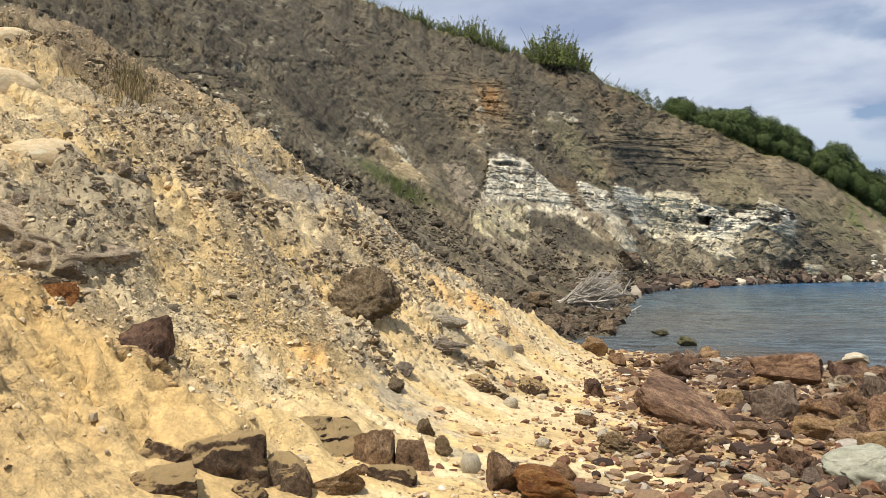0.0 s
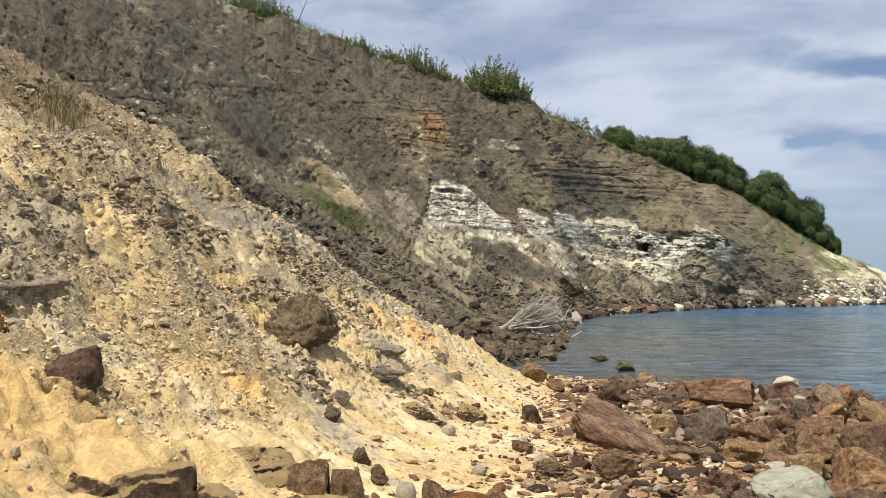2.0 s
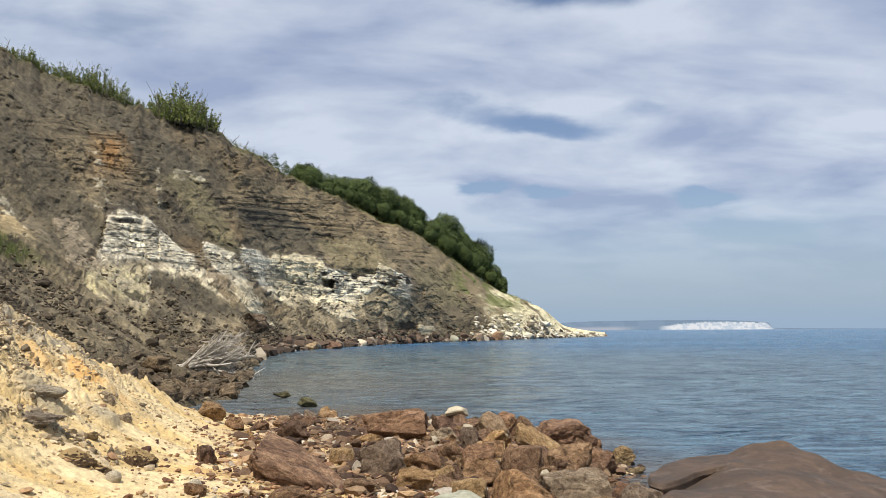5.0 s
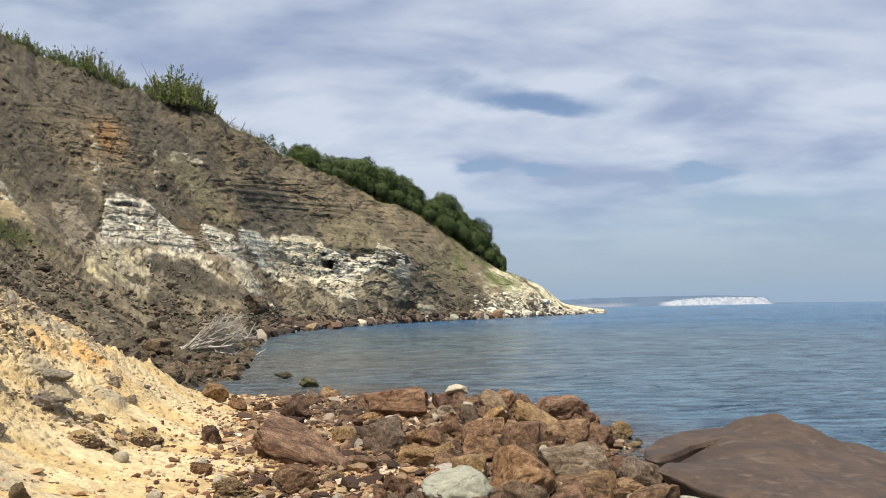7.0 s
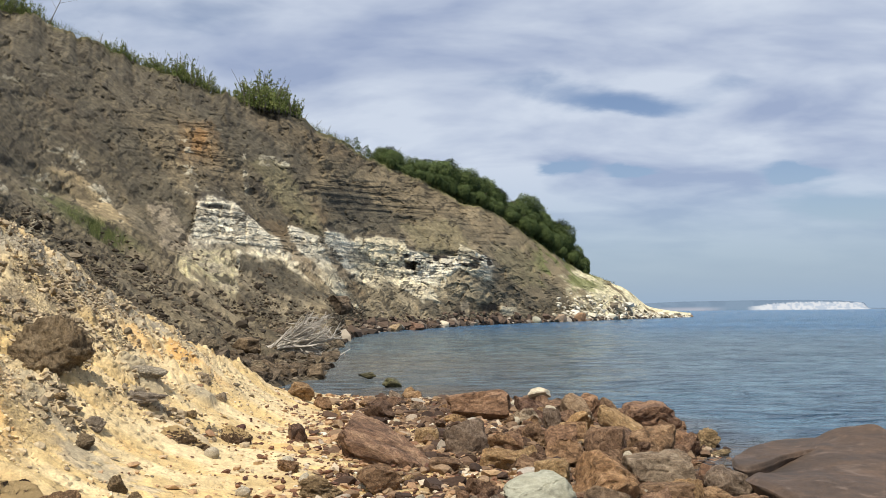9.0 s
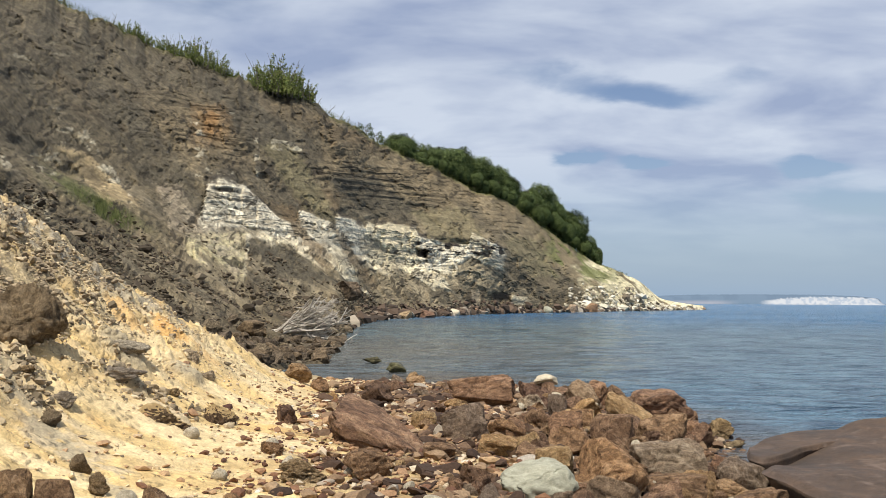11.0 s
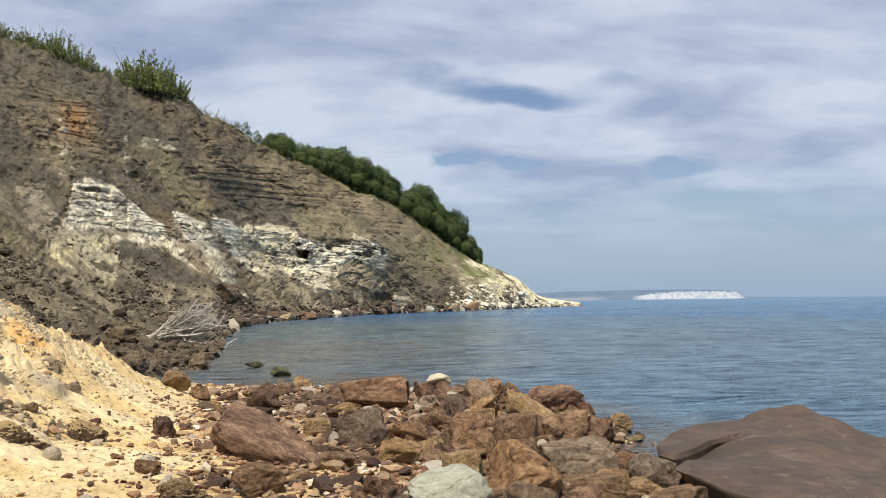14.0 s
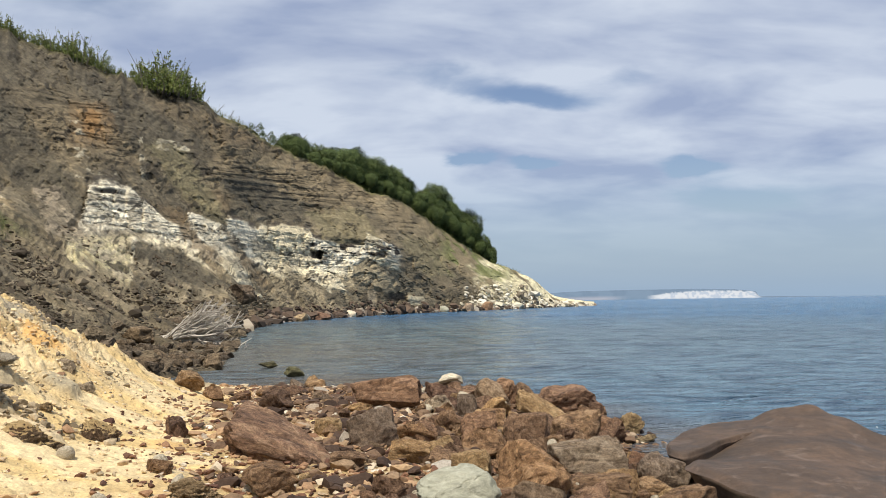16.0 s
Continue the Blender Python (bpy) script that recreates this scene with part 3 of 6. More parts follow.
mound(-6.3, 9.4, 0.7, 0.5, 0.2, CLAYT, 0.4)
mound(-5.2, 10.6, 0.8, 0.4, 0.12, CLAYT, 0.75)
mound(-7.3, 9.0, 0.5, 0.35, 0.2, GRAVEL, 0.8)
mound(-3.3, 11.3, 0.3, 0.2, 0.12, RUSTY, 0.6)
mound(-3.0, 11.9, 0.25, 0.3, 0.12, RUSTY, 0.9)
mound(-3.2, 5.2, 0.6, 0.4, 0.30, SANDC, 0.6, 0.6)
mound(-2.95, 5.75, 0.5, 0.4, 0.26, SANDC, 0.6, 0.6)
mound(-2.8, 6.5, 0.45, 0.32, 0.2, SANDC, 0.5)
mound(-3.6, 6.1, 0.5, 0.25, 0.1, OCHRE, 0.5)
mound(-3.4, 7.3, 0.2, 0.15, 0.07, RUSTY, 0.6)
mound(-3.55, 7.9, 0.25, 0.2, 0.08, RUSTY, 0.5)
mound(-8.3, 10.0, 1.0, 0.6, 0.22, (0.2, 0.14, 0.085), 0.85, 0.5)
trail(-4.2, 8.4, -2.3, 7.4, 0.30, GRAVEL, 0.9)
trail(-3.6, 8.3, -2.0, 7.0, 0.16, CLAYT, 0.8)
trail(-7.4, 9.9, -4.4, 11.0, 0.5, CLAYT, 0.55)
trail(-6.2, 8.9, -4.2, 9.6, 0.4, CLAYT, 0.45)
trail(-6.8, 8.4, -4.6, 7.2, 0.14, PALES, 0.9)
trail(-5.2, 10.4, -3.9, 11.8, 0.42, (0.40, 0.35, 0.275), 0.95)
trail(-3.9, 11.8, -3.1, 12.9, 0.35, (0.36, 0.315, 0.25), 0.9)
trail(-5.9, 8.9, -3.9, 10.2, 0.35, (0.33, 0.26, 0.17), 0.7)
trail(-6.9, 9.7, -5.2, 10.4, 0.45, (0.36, 0.31, 0.24), 0.95)
sandy = paint(sandy, (0.27, 0.185, 0.11), smooth(0.40, 0.56, fbm(GX * 2.5, GY * 2.5, 0, 4, 57) + 0.12 * smooth(-1, 2, GX)) * (1 - on_slope) * smooth(-1.9, 0.2, GX) * 0.9)
sandy = paint(sandy, (0.085, 0.075, 0.06), smooth(0.7, 1.8, GY - RIDGE + 1.2 * lumps) * smooth(-1.6, -3.0, GX))
sandy = paint(sandy, (0.16, 0.12, 0.085), smooth(-1.9, -0.9, GY - RIDGE + 3.0 * lumps) * smooth(-6.0, -7.5, GX) * 0.75)
# ground under the pile darkened: shade between the stones, put into the colour
sandy = paint(sandy, (0.075, 0.052, 0.036), smooth(0.5, 1.5, GX + 1.2 * lumps) * smooth(7, 9, GY) * (1 - on_slope) * 0.85)
sandy = paint(sandy, (0.10, 0.075, 0.05), smooth(0.12, -0.05, GZ))
sandy = paint(sandy, (0.55, 0.375, 0.17), smooth(6.0, 5.0, GY + 0.8 * wide) * smooth(-1.6, -2.4, GX) * 0.85)
# how thickly clay flakes lie: thin on the clean sand at the foot and below the ledge
littered = smooth(0.3, 1.3, slope_foot(GY) - GX - 0.7 * smooth(7.5, 9, GY) + 1.6 * wide) * (1 - 0.75 * smooth(5.4, 4.9, GY + 0.8 * wide) * smooth(-4.8, -3.6, GX)) + 0.3 * smooth(-1.8, -0.5, GX)
beach = new("ground", mesh("ground", np.stack([GX, GY, GZ], -1).reshape(-1, 3), grid_faces(len(gy), len(gx)), SAND, np.c_[sandy.reshape(-1, 3), littered.ravel()]))
tagged(beach, "yellow sand slope of a landslip with grey clay streaks above a stony strand", "beach", kind="structure")


def surface(x, y):
    """Height of the finished beach."""
    i = np.clip(np.searchsorted(gx, x) - 1, 0, len(gx) - 2)
    j = np.clip(np.searchsorted(gy, y) - 1, 0, len(gy) - 2)
    u, v = (x - gx[i]) / (gx[i + 1] - gx[i]), (y - gy[j]) / (gy[j + 1] - gy[j])
    return GZ[j, i] * (1 - u) * (1 - v) + GZ[j, i + 1] * u * (1 - v) + GZ[j + 1, i] * (1 - u) * v + GZ[j + 1, i + 1] * u * v


# ---- cliff ----
bear = np.r_[np.linspace(105, 47, 60), np.linspace(46.9, -17.6, 980)]
vs = np.r_[np.linspace(0, 1, 140, endpoint=False), np.linspace(1, 2, 85, endpoint=False), np.linspace(2, 3, 210, endpoint=False), np.linspace(3, 4, 10)]
BE, VV = np.meshgrid(bear, vs)
CR, CZ = cliff_point(BE, VV)
CX, CY = -CR * np.sin(np.radians(BE)), CR * np.cos(np.radians(BE))
along = 0.28 * CX + 0.96 * CY
rise = np.degrees(np.arctan2(CZ - 2.1, CR))
far = CR / 100
near = np.minimum(far * 1.6, 1.0)
face = smooth(0.0, 0.25, VV) * smooth(3.25, 2.9, VV)
upper = smooth(1.7, 2.2, VV) * smooth(3.2, 2.95, VV)
talus = smooth(1.15, 0.85, VV) * smooth(0.0, 0.06, VV)
down, across = BE + rise, BE - rise          # the fall line runs down towards the sea
warp1 = fbm(BE * 1.3, rise * 1.7, 0, 5, 163) - 0.5
warp2 = fbm(BE * 4.0, rise * 5.0, 0, 4, 167, 0.6) - 0.5
warp3 = fbm(BE * 3.0, rise * 2.4, 5, 5, 173, 0.6) - 0.5
chute = across + 1.6 * warp1 + 0.5 * warp2          # ragged lines down the fall
gully = ridged(chute / 6, down / 22, 0, 3, 3) - 0.5
rill = ridged(chute * 0.8, down / 6, 0, 3, 8) - 0.5
coarse = fbm(chute * 0.6, down * 0.34, 0, 4, 12) - 0.5
rough = fbm(BE * 1.7, rise * 2.0, 0, 5, 15, 0.62) - 0.5
grain = fbm(BE * 7, rise * 8, 0, 3, 16, 0.65) - 0.5
crease = ridged(BE * 0.9 + 2.0 * warp1, rise * 0.9 + 1.5 * warp3, 0, 2, 23)
pits = smooth(0.66, 0.70, fbm(chute * 1.8, down * 1.0, 3.1, 4, 28))
steep = np.clip(far, 0.55, 1.6)
tracks_ = fbm((BE - 1.25 * rise + 0.45 * warp1 + 0.22 * warp2) * 0.75, down * 0.07, 0, 4, 121, 0.55)
move = face * steep * (smooth(0.50, 0.58, tracks_) * 0.2 + gully * 1.8 * (0.35 + upper) * smooth(-2, 8, BE) + rill * 0.4 * smooth(-8, 2, BE) + coarse * 1.7 + rough * (0.55 + 1.2 * smooth(-9, -12, BE)) + grain * 0.13 + pits * 0.35 + smooth(0.88, 0.96, crease) * 0.3)
strata = rise - 0.08 * BE + 0.12 * warp1
ledges = np.abs((strata * 2.6 + 0.9 * fbm(BE * 0.3, rise * 0.4, 0, 2, 71)) % 1.0 - 0.5) * 2
shelf = np.exp(-(((BE - 2.6) / 4.6) ** 4) - ((rise - 7.4 - 0.16 * (BE - 3)) / 1.35) ** 4) + np.exp(-(((BE + 4.3) / 2.3) ** 4) - ((rise - 5.5 - 0.4 * (BE + 4.3)) / 0.9) ** 4)
move += shelf * (smooth(0.35, 0.65, ledges) - 0.5) * 0.38 * smooth(0.3, 0.55, fbm(BE * 1.2, rise * 3, 0, 3, 73))
# upright cracked wall near the top of the slip
wall = smooth(24, 30, BE + 3 * warp1) * smooth(9.0, 11.0, rise + warp3)
column = ridged(BE * 0.55 + 0.12 * rise + 0.35 * warp3, rise * 0.10, 0, 3, 83)
cracked = wall * smooth(0.90, 0.96, column + 0.30 * warp1 + 0.15 * warp2) * smooth(0.46, 0.54, fbm(BE * 0.4, rise * 0.35, 0, 3, 81))
move += cracked * 0.45 + wall * (column - 0.5) * 0.3
near_beds = smooth(18, 22, BE) * smooth(0.50, 0.55, fbm(BE * 0.25, strata * 3.0, 0, 4, 85, 0.6)) * smooth(0.50, 0.60, fbm(BE * 0.5, rise * 0.6, 0, 4, 87))
move += near_beds * 0.12
move += talus * (fbm(BE * 3.2, rise * 4.0, 0, 5, 77, 0.6) - 0.5) * (0.3 + 1.4 * smooth(1, 9, BE)) * steep

streak = fbm(chute * 0.6, down * 0.16, 0, 4, 101)
streak2 = fbm(chute * 1.1, down * 0.45, 0, 5, 107)
mottle = fbm(along / 3, CZ / 2.2, 0, 5, 113)
rock_tint = np.ones(BE.shape + (3,)) * np.array((0.148, 0.123, 0.091))
rock_tint = paint(rock_tint, (0.195, 0.161, 0.113), smooth(0.46, 0.56, streak))
rock_tint = paint(rock_tint, (0.122, 0.106, 0.085), smooth(0.50, 0.62, streak2) * 0.7)
rock_tint = paint(rock_tint, (0.205, 0.165, 0.113), smooth(0.52, 0.66, mottle) * 0.5)
beds = fbm(BE * 0.10, strata * 3.2, 0, 3, 131)
rock_tint = paint(rock_tint, (0.22, 0.18, 0.125), np.maximum(shelf, upper * smooth(-3.5, -5, BE)) * smooth(0.4, 0.55, beds) * 0.9)
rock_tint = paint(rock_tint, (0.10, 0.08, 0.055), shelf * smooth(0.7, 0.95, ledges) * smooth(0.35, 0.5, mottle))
# slides side by side down the face, below the bedded part and across it
slip = BE - 1.25 * rise + 0.45 * warp1 + 0.22 * warp2
tracks = fbm(slip * 0.75, down * 0.07, 0, 4, 121, 0.55)
low_face = smooth(7.5, 5.0, rise - 0.12 * BE + warp1) * smooth(-9, -6, BE)
rock_tint = paint(rock_tint, (0.112, 0.098, 0.078), smooth(0.53, 0.57, tracks) * (0.35 + 0.35 * low_face))
rock_tint = paint(rock_tint, (0.205, 0.17, 0.122), smooth(0.46, 0.41, tracks) * (0.35 + 0.4 * low_face))
rock_tint = paint(rock_tint, (0.27, 0.23, 0.175), smooth(0.60, 0.66, fbm(slip * 1.5, down * 0.16, 0, 4, 123)) * low_face * 0.55)
rock_tint = paint(rock_tint, (0.108, 0.093, 0.072), smooth(12, 24, BE) * (0.45 + 0.55 * smooth(0.4, 0.55, streak)) * 0.6)
SLATE, UMBER, BEDDED, BUFFP, OLIVE, GAP_SHADE = (0.098, 0.086, 0.068), (0.165, 0.122, 0.08), (0.198, 0.160, 0.112), (0.36, 0.285, 0.185), (0.21, 0.185, 0.118), (0.045, 0.036, 0.03)
ASH, ASHP, CHALK, RUST = (0.31, 0.262, 0.21), (0.50, 0.455, 0.37), (0.72, 0.67, 0.57), (0.30, 0.17, 0.075)
lines = fbm(BE * 0.35, strata * 7.0, 0, 4, 157, 0.7)
thin = smooth(0.51, 0.57, lines) * smooth(0.25, 0.45, fbm(BE * 1.6, rise * 3, 0, 3, 159))
runs = fbm(chute * 1.6, down * 0.4, 0, 4, 145)
bare = np.zeros(BE.shape)
# the pale bed: buttress tops step down along it, tongues of wash run out below
BED_TOP = ((-5.3, 3.0), (-5.0, 3.4), (-3.1, 4.4), (-2.9, 3.55), (-2, 3.55), (-0.3, 3.95), (0.4, 4.1), (0.5, 4.7), (3.66, 4.9), (3.8, 4.6), (4.3, 4.85), (5.5, 5.35), (5.75, 4.7), (6.1, 4.9), (7.8, 5.7), (8.2, 4.9), (9.2, 5.0), (11, 6.75), (12.7, 7.4), (13.6, 7.1), (13.9, 5.1), (14.6, 4.15), (15.2, 3.2))
BED_LOW = ((-5.2, 2.2), (-3.5, 2.8), (-2.9, 2.6), (-2, 1.9), (-0.6, 1.5), (0.45, 2.0), (2.9, 2.2), (3.4, 1.9), (5, 2.2), (6.1, 2.9), (7.8, 3.2), (9.2, 3.6), (10.9, 4.0), (11.2, 2.1), (13.9, 2.1), (15, 3.0))
bw = BE + 0.35 * warp3 + 0.2 * warp2
top_ = np.interp(bw, *np.array(BED_TOP).T)
low_ = np.interp(bw, *np.array(BED_LOW).T)
depth = (top_ + 0.12 - rise - 0.25 * warp2 - 0.25 * warp1) / (top_ + 0.12 - low_)
tongue = fbm((BE - 1.25 * rise + 0.5 * warp1 + 0.25 * warp2) * 1.1, down * 0.10, 0, 4, 145)
inside = smooth(-5.4, -5.0, BE + 0.3 * warp2) * smooth(15.0, 14.4, BE + 0.3 * warp2)
covered = smooth(0.60, 0.65, fbm(chute * 0.95 + 3.3, down * 0.10, 0, 4, 149)) * smooth(13.5, 11, BE)
bed = inside * smooth(-0.05, 0.03, depth) * smooth(1.3, 1.05, depth + 1.5 * (tongue - 0.47)) * (1 - 0.4 * covered * smooth(0.05, 0.3, depth))
gap_bed = np.exp(-((rise - 4.25 - 0.3 * warp3) / 0.22) ** 4) * smooth(9.5, 10.5, BE)
bed = bed * (1 - 0.7 * gap_bed)
washed = inside * smooth(0.3, 0.9, depth) * smooth(2.9, 1.3, depth - 2.0 * (tongue - 0.5)) * smooth(0.44, 0.56, tongue) * (1 - 0.8 * covered)
rock_tint = paint(rock_tint, (0.36, 0.305, 0.225), washed * (0.6 - 0.3 * smooth(7, 9, BE)))
bed_tint = paint(np.ones(BE.shape + (3,)) * np.array((0.76, 0.71, 0.625)), (0.72, 0.645, 0.50), np.maximum(smooth(-0.2, 0.8, BE) * smooth(4.2, 3.2, BE), 0.8 * smooth(0.75, 1.1, depth + warp1)))
bed_tint = paint(bed_tint, (0.47, 0.42, 0.275), smooth(4.3, 4.0, rise) * smooth(10.9, 11.4, BE) * 0.9)
bed_tint = paint(bed_tint, (0.45, 0.40, 0.33), smooth(0.56, 0.66, fbm(BE * 1.8, rise * 2.6, 0, 5, 151, 0.6)) * 0.75)
seam = smooth(0.50, 0.56, fbm(BE * 0.5, (rise - 0.10 * BE) * 6.0 + 0.6 * warp2, 0, 3, 153, 0.6))
bed_tint = paint(bed_tint, (0.33, 0.285, 0.23), seam * (0.3 + 0.3 * smooth(8.5, 10, BE)))
rock_tint = rock_tint + (bed_tint - rock_tint) * bed[..., None]
# dark line over the bed: black parting in places, elsewhere painted overhang shade
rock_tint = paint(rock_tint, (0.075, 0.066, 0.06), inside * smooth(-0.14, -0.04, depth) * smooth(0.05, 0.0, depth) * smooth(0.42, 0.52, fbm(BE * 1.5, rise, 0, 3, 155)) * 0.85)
bare = bed.copy()
groove = ridged(BE * 2.4 + 0.5 * warp3, rise * 0.5, 0, 3, 161)
move += near * bed * (-0.5 + 0.16 * seam + 0.4 * smooth(0.66, 0.9, groove)) - near * washed * 0.15 + near * inside * smooth(-0.22, -0.1, depth) * smooth(0.04, -0.04, depth) * 0.3


def outcrop(b0, b1, top, c0, c1, low, tint, layer, lift, amount):
    """One soil, bed or painted dark gap on the face, between two bearings at its top and two at its bottom, by angle of
    height.
    """
    global rock_tint, move, bare
    wide, tall = max(0.4, b0 - b1), top - low
    pale = tint[1] > 0.25
    k = 0.9 * min(1.0, wide / 2)
    bw = BE + k * (warp3 * 0.9 + warp2 * 0.7)
    rw = rise + min(1.0, tall / 2) * (warp1 * 0.7 + warp2 * 0.7)
    t = (top - rw) / tall
    soft = (0.10 if pale else 0.28) * min(1.0, wide)
    end = 0.08 if pale else 0.3
    mask = smooth(-soft, soft, b0 + (c0 - b0) * t - bw) * smooth(-soft, soft, bw - b1 - (c1 - b1) * t) * smooth(-0.10, 0.03, t) * smooth(1.12, 1 - end, t)
    if pale:
        mask = mask * (1 - 0.45 * smooth(0.57, 0.64, runs))
        if amount < 0.75 and tint is CHALK:
            mask = mask * smooth(0.45, 0.55, fbm(BE * 3, rise * 3, 0, 4, 147))
        if layer < 0.9 or tint is not BEDDED:
            bare = np.maximum(bare, mask)
    elif tint is SLATE or tint is UMBER or tint is OLIVE:
        mask = np.minimum(mask * 1.2, 1) * (0.85 + 0.15 * smooth(0.35, 0.6, streak2))
    rock_tint = paint(rock_tint, tint, mask * amount)
    if layer:
        rock_tint = paint(rock_tint, [c * (0.45 if tint is BEDDED else 0.6) for c in tint], mask * amount * layer * thin * (0.9 if tint is BEDDED else 0.5))
        move = move + mask * layer * (thin - 0.3) * 0.16 * near
    move = move + 0.6 * lift * mask * near * (smooth(1.1, 0.2, t) if pale else 1.0)


outcrop(18.7, 11.1, 12.68, 17.7, 10.7, 8.15, BEDDED, 1.0, 0.3, 0.95)
outcrop(6.6, -3.6, 9.62, 5.3, -3.5, 5.98, BEDDED, 1.0, 0.3, 0.90)
outcrop(-3.5, -6.1, 6.00, -3.9, -5.9, 4.39, BEDDED, 1.0, 0.3, 0.80)
outcrop(14.7, 11.5, 13.66, 10.4, 6.7, 8.46, SLATE, 0.0, 0.0, 0.95)
outcrop(6.4, 3.1, 7.95, 3.5, -0.2, 5.49, SLATE, 0.0, 0.0, 1.00)
outcrop(11.4, 8.2, 3.38, 7.5, 4.6, 0.65, SLATE, 0.0, 0.0, 0.95)
outcrop(-2.1, -3.2, 6.25, -3.9, -4.9, 4.5, SLATE, 0.0, 0.0, 0.50)
outcrop(20.4, 18.4, 12.62, 16.9, 13.2, 5.83, SLATE, 0.0, 0.0, 0.90)
outcrop(26.9, 25.1, 10.47, 23.2, 20.9, 7.71, SLATE, 0.0, 0.0, 0.60)
outcrop(23.0, 21.1, 12.77, 21.0, 19.4, 10.53, UMBER, 0.0, 0.0, 0.60)
outcrop(13.9, 13.1, 11.62, 13.9, 13.0, 10.07, RUST, 0.6, 0.0, 0.75)
outcrop(14.8, 12.5, 12.06, 14.6, 12.2, 9.43, RUST, 0.6, 0.0, 0.30)
outcrop(11.1, 8.2, 12.55, 5.3, 2.3, 9.59, UMBER, 0.0, 0.0, 0.60)
outcrop(8.6, 5.9, 7.2, 7.6, 5.2, 5.5, UMBER, 0.0, 0.0, 0.70)
outcrop(6.0, 5.5, 4.6, 3.5, 2.6, 0.62, UMBER, 0.0, 0.0, 0.80)
outcrop(9.6, 8.5, 5.92, 6.7, 5.7, 2.29, UMBER, 0.0, 0.0, 0.90)
outcrop(25.3, 22.1, 18.14, 23.0, 18.8, 13.85, SLATE, 0.0, 0.0, 0.80)
outcrop(20.8, 16.4, 16.20, 16.4, 12.5, 13.25, SLATE, 0.0, 0.0, 0.70)
outcrop(-5.2, -7.0, 4.0, -7.0, -9.0, 1.44, OLIVE, 0.0, 0.0, 0.60)
outcrop(10.4, 8.2, 9.53, 6.7, 5.3, 4.84, OLIVE, 0.0, 0.0, 0.80)
outcrop(0.9, -2.8, 5.90, -0.6, -4.2, 3.69, OLIVE, 0.0, 0.0, 0.60)
outcrop(22.1, 20.5, 8.60, 19.4, 17.6, 5.60, BUFFP, 0.0, -0.5, 0.95)
outcrop(16.7, 15.1, 6.88, 15.7, 13.7, 4.07, ASH, 0.3, -0.5, 0.95)
# recesses near the shore: pushed in, their shade painted near black
outcrop(-4.3, -5.6, 0.48, -4.4, -5.7, -0.10, GAP_SHADE, 0.0, 0.8, 0.90)
outcrop(-2.8, -3.1, 0.76, -2.8, -3.2, -0.19, GAP_SHADE, 0.0, 0.3, 0.70)
outcrop(-3.6, -3.9, 0.82, -3.7, -4.0, -0.20, GAP_SHADE, 0.0, 0.3, 0.70)
outcrop(-3.1, -3.6, 0.76, -3.2, -3.7, -0.19, ASH, 0.0, 0.0, 0.70)
outcrop(-5.7, -6.7, 0.36, -5.8, -6.9, -0.21, ASHP, 0.0, -0.5, 0.80)
outcrop(21.8, 20.7, 10.06, 20.5, 19.9, 8.75, CHALK, 0.3, -0.2, 0.50)
outcrop(25.4, 25.0, 8.49, 24.7, 24.3, 7.43, CHALK, 0.3, -0.2, 0.50)
outcrop(23.7, 22.9, 7.65, 22.4, 21.7, 7.10, CHALK, 0.3, -0.2, 0.50)
outcrop(20.1, 19.3, 7.98, 18.3, 17.8, 5.71, CHALK, 0.3, -0.2, 0.50)
outcrop(14.9, 13.9, 9.29, 14.4, 13.6, 8.77, CHALK, 0.3, -0.2, 0.50)
outcrop(14.8, 14.1, 11.02, 14.7, 14.0, 10.52, CHALK, 0.3, -0.2, 0.50)
outcrop(14.9, 14.1, 10.52, 14.8, 13.9, 10.18, CHALK, 0.3, -0.2, 0.50)
outcrop(13.9, 12.5, 8.19, 13.5, 12.1, 7.85, CHALK, 0.3, -0.2, 0.50)
outcrop(10.0, 8.2, 10.00, 9.8, 8.0, 9.43, CHALK, 0.3, -0.2, 0.50)
outcrop(10.9, 10.7, 10.21, 10.7, 10.4, 7.89, CHALK, 0.3, -0.2, 0.50)
outcrop(15.1, 14.6, 7.79, 14.4, 13.9, 7.56, CHALK, 0.3, -0.2, 0.50)
outcrop(12.5, 12.0, 11.66, 12.1, 11.8, 11.32, CHALK, 0.3, -0.2, 0.50)
# shadow gap in the pale bed, then pits: set back, darkness painted too
outcrop(13.2, 11.9, 6.9, 13.0, 11.7, 6.60, GAP_SHADE, 0.0, 0.8, 0.9)
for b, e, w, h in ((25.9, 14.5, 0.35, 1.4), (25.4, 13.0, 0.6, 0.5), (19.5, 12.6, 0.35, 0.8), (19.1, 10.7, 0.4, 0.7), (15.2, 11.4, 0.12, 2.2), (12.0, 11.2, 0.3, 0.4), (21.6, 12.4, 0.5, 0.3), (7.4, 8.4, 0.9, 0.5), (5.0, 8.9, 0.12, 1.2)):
    outcrop(b, b - w, e, b - h * 0.4, b - w - h * 0.4, e - h, GAP_SHADE, 0.0, 0.7, 0.8)
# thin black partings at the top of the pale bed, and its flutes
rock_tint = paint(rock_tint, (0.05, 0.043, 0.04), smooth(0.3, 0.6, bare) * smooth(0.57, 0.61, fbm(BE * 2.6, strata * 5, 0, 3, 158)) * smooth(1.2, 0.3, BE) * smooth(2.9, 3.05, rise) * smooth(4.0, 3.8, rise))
move += bare * (beds - 0.5) * 0.35
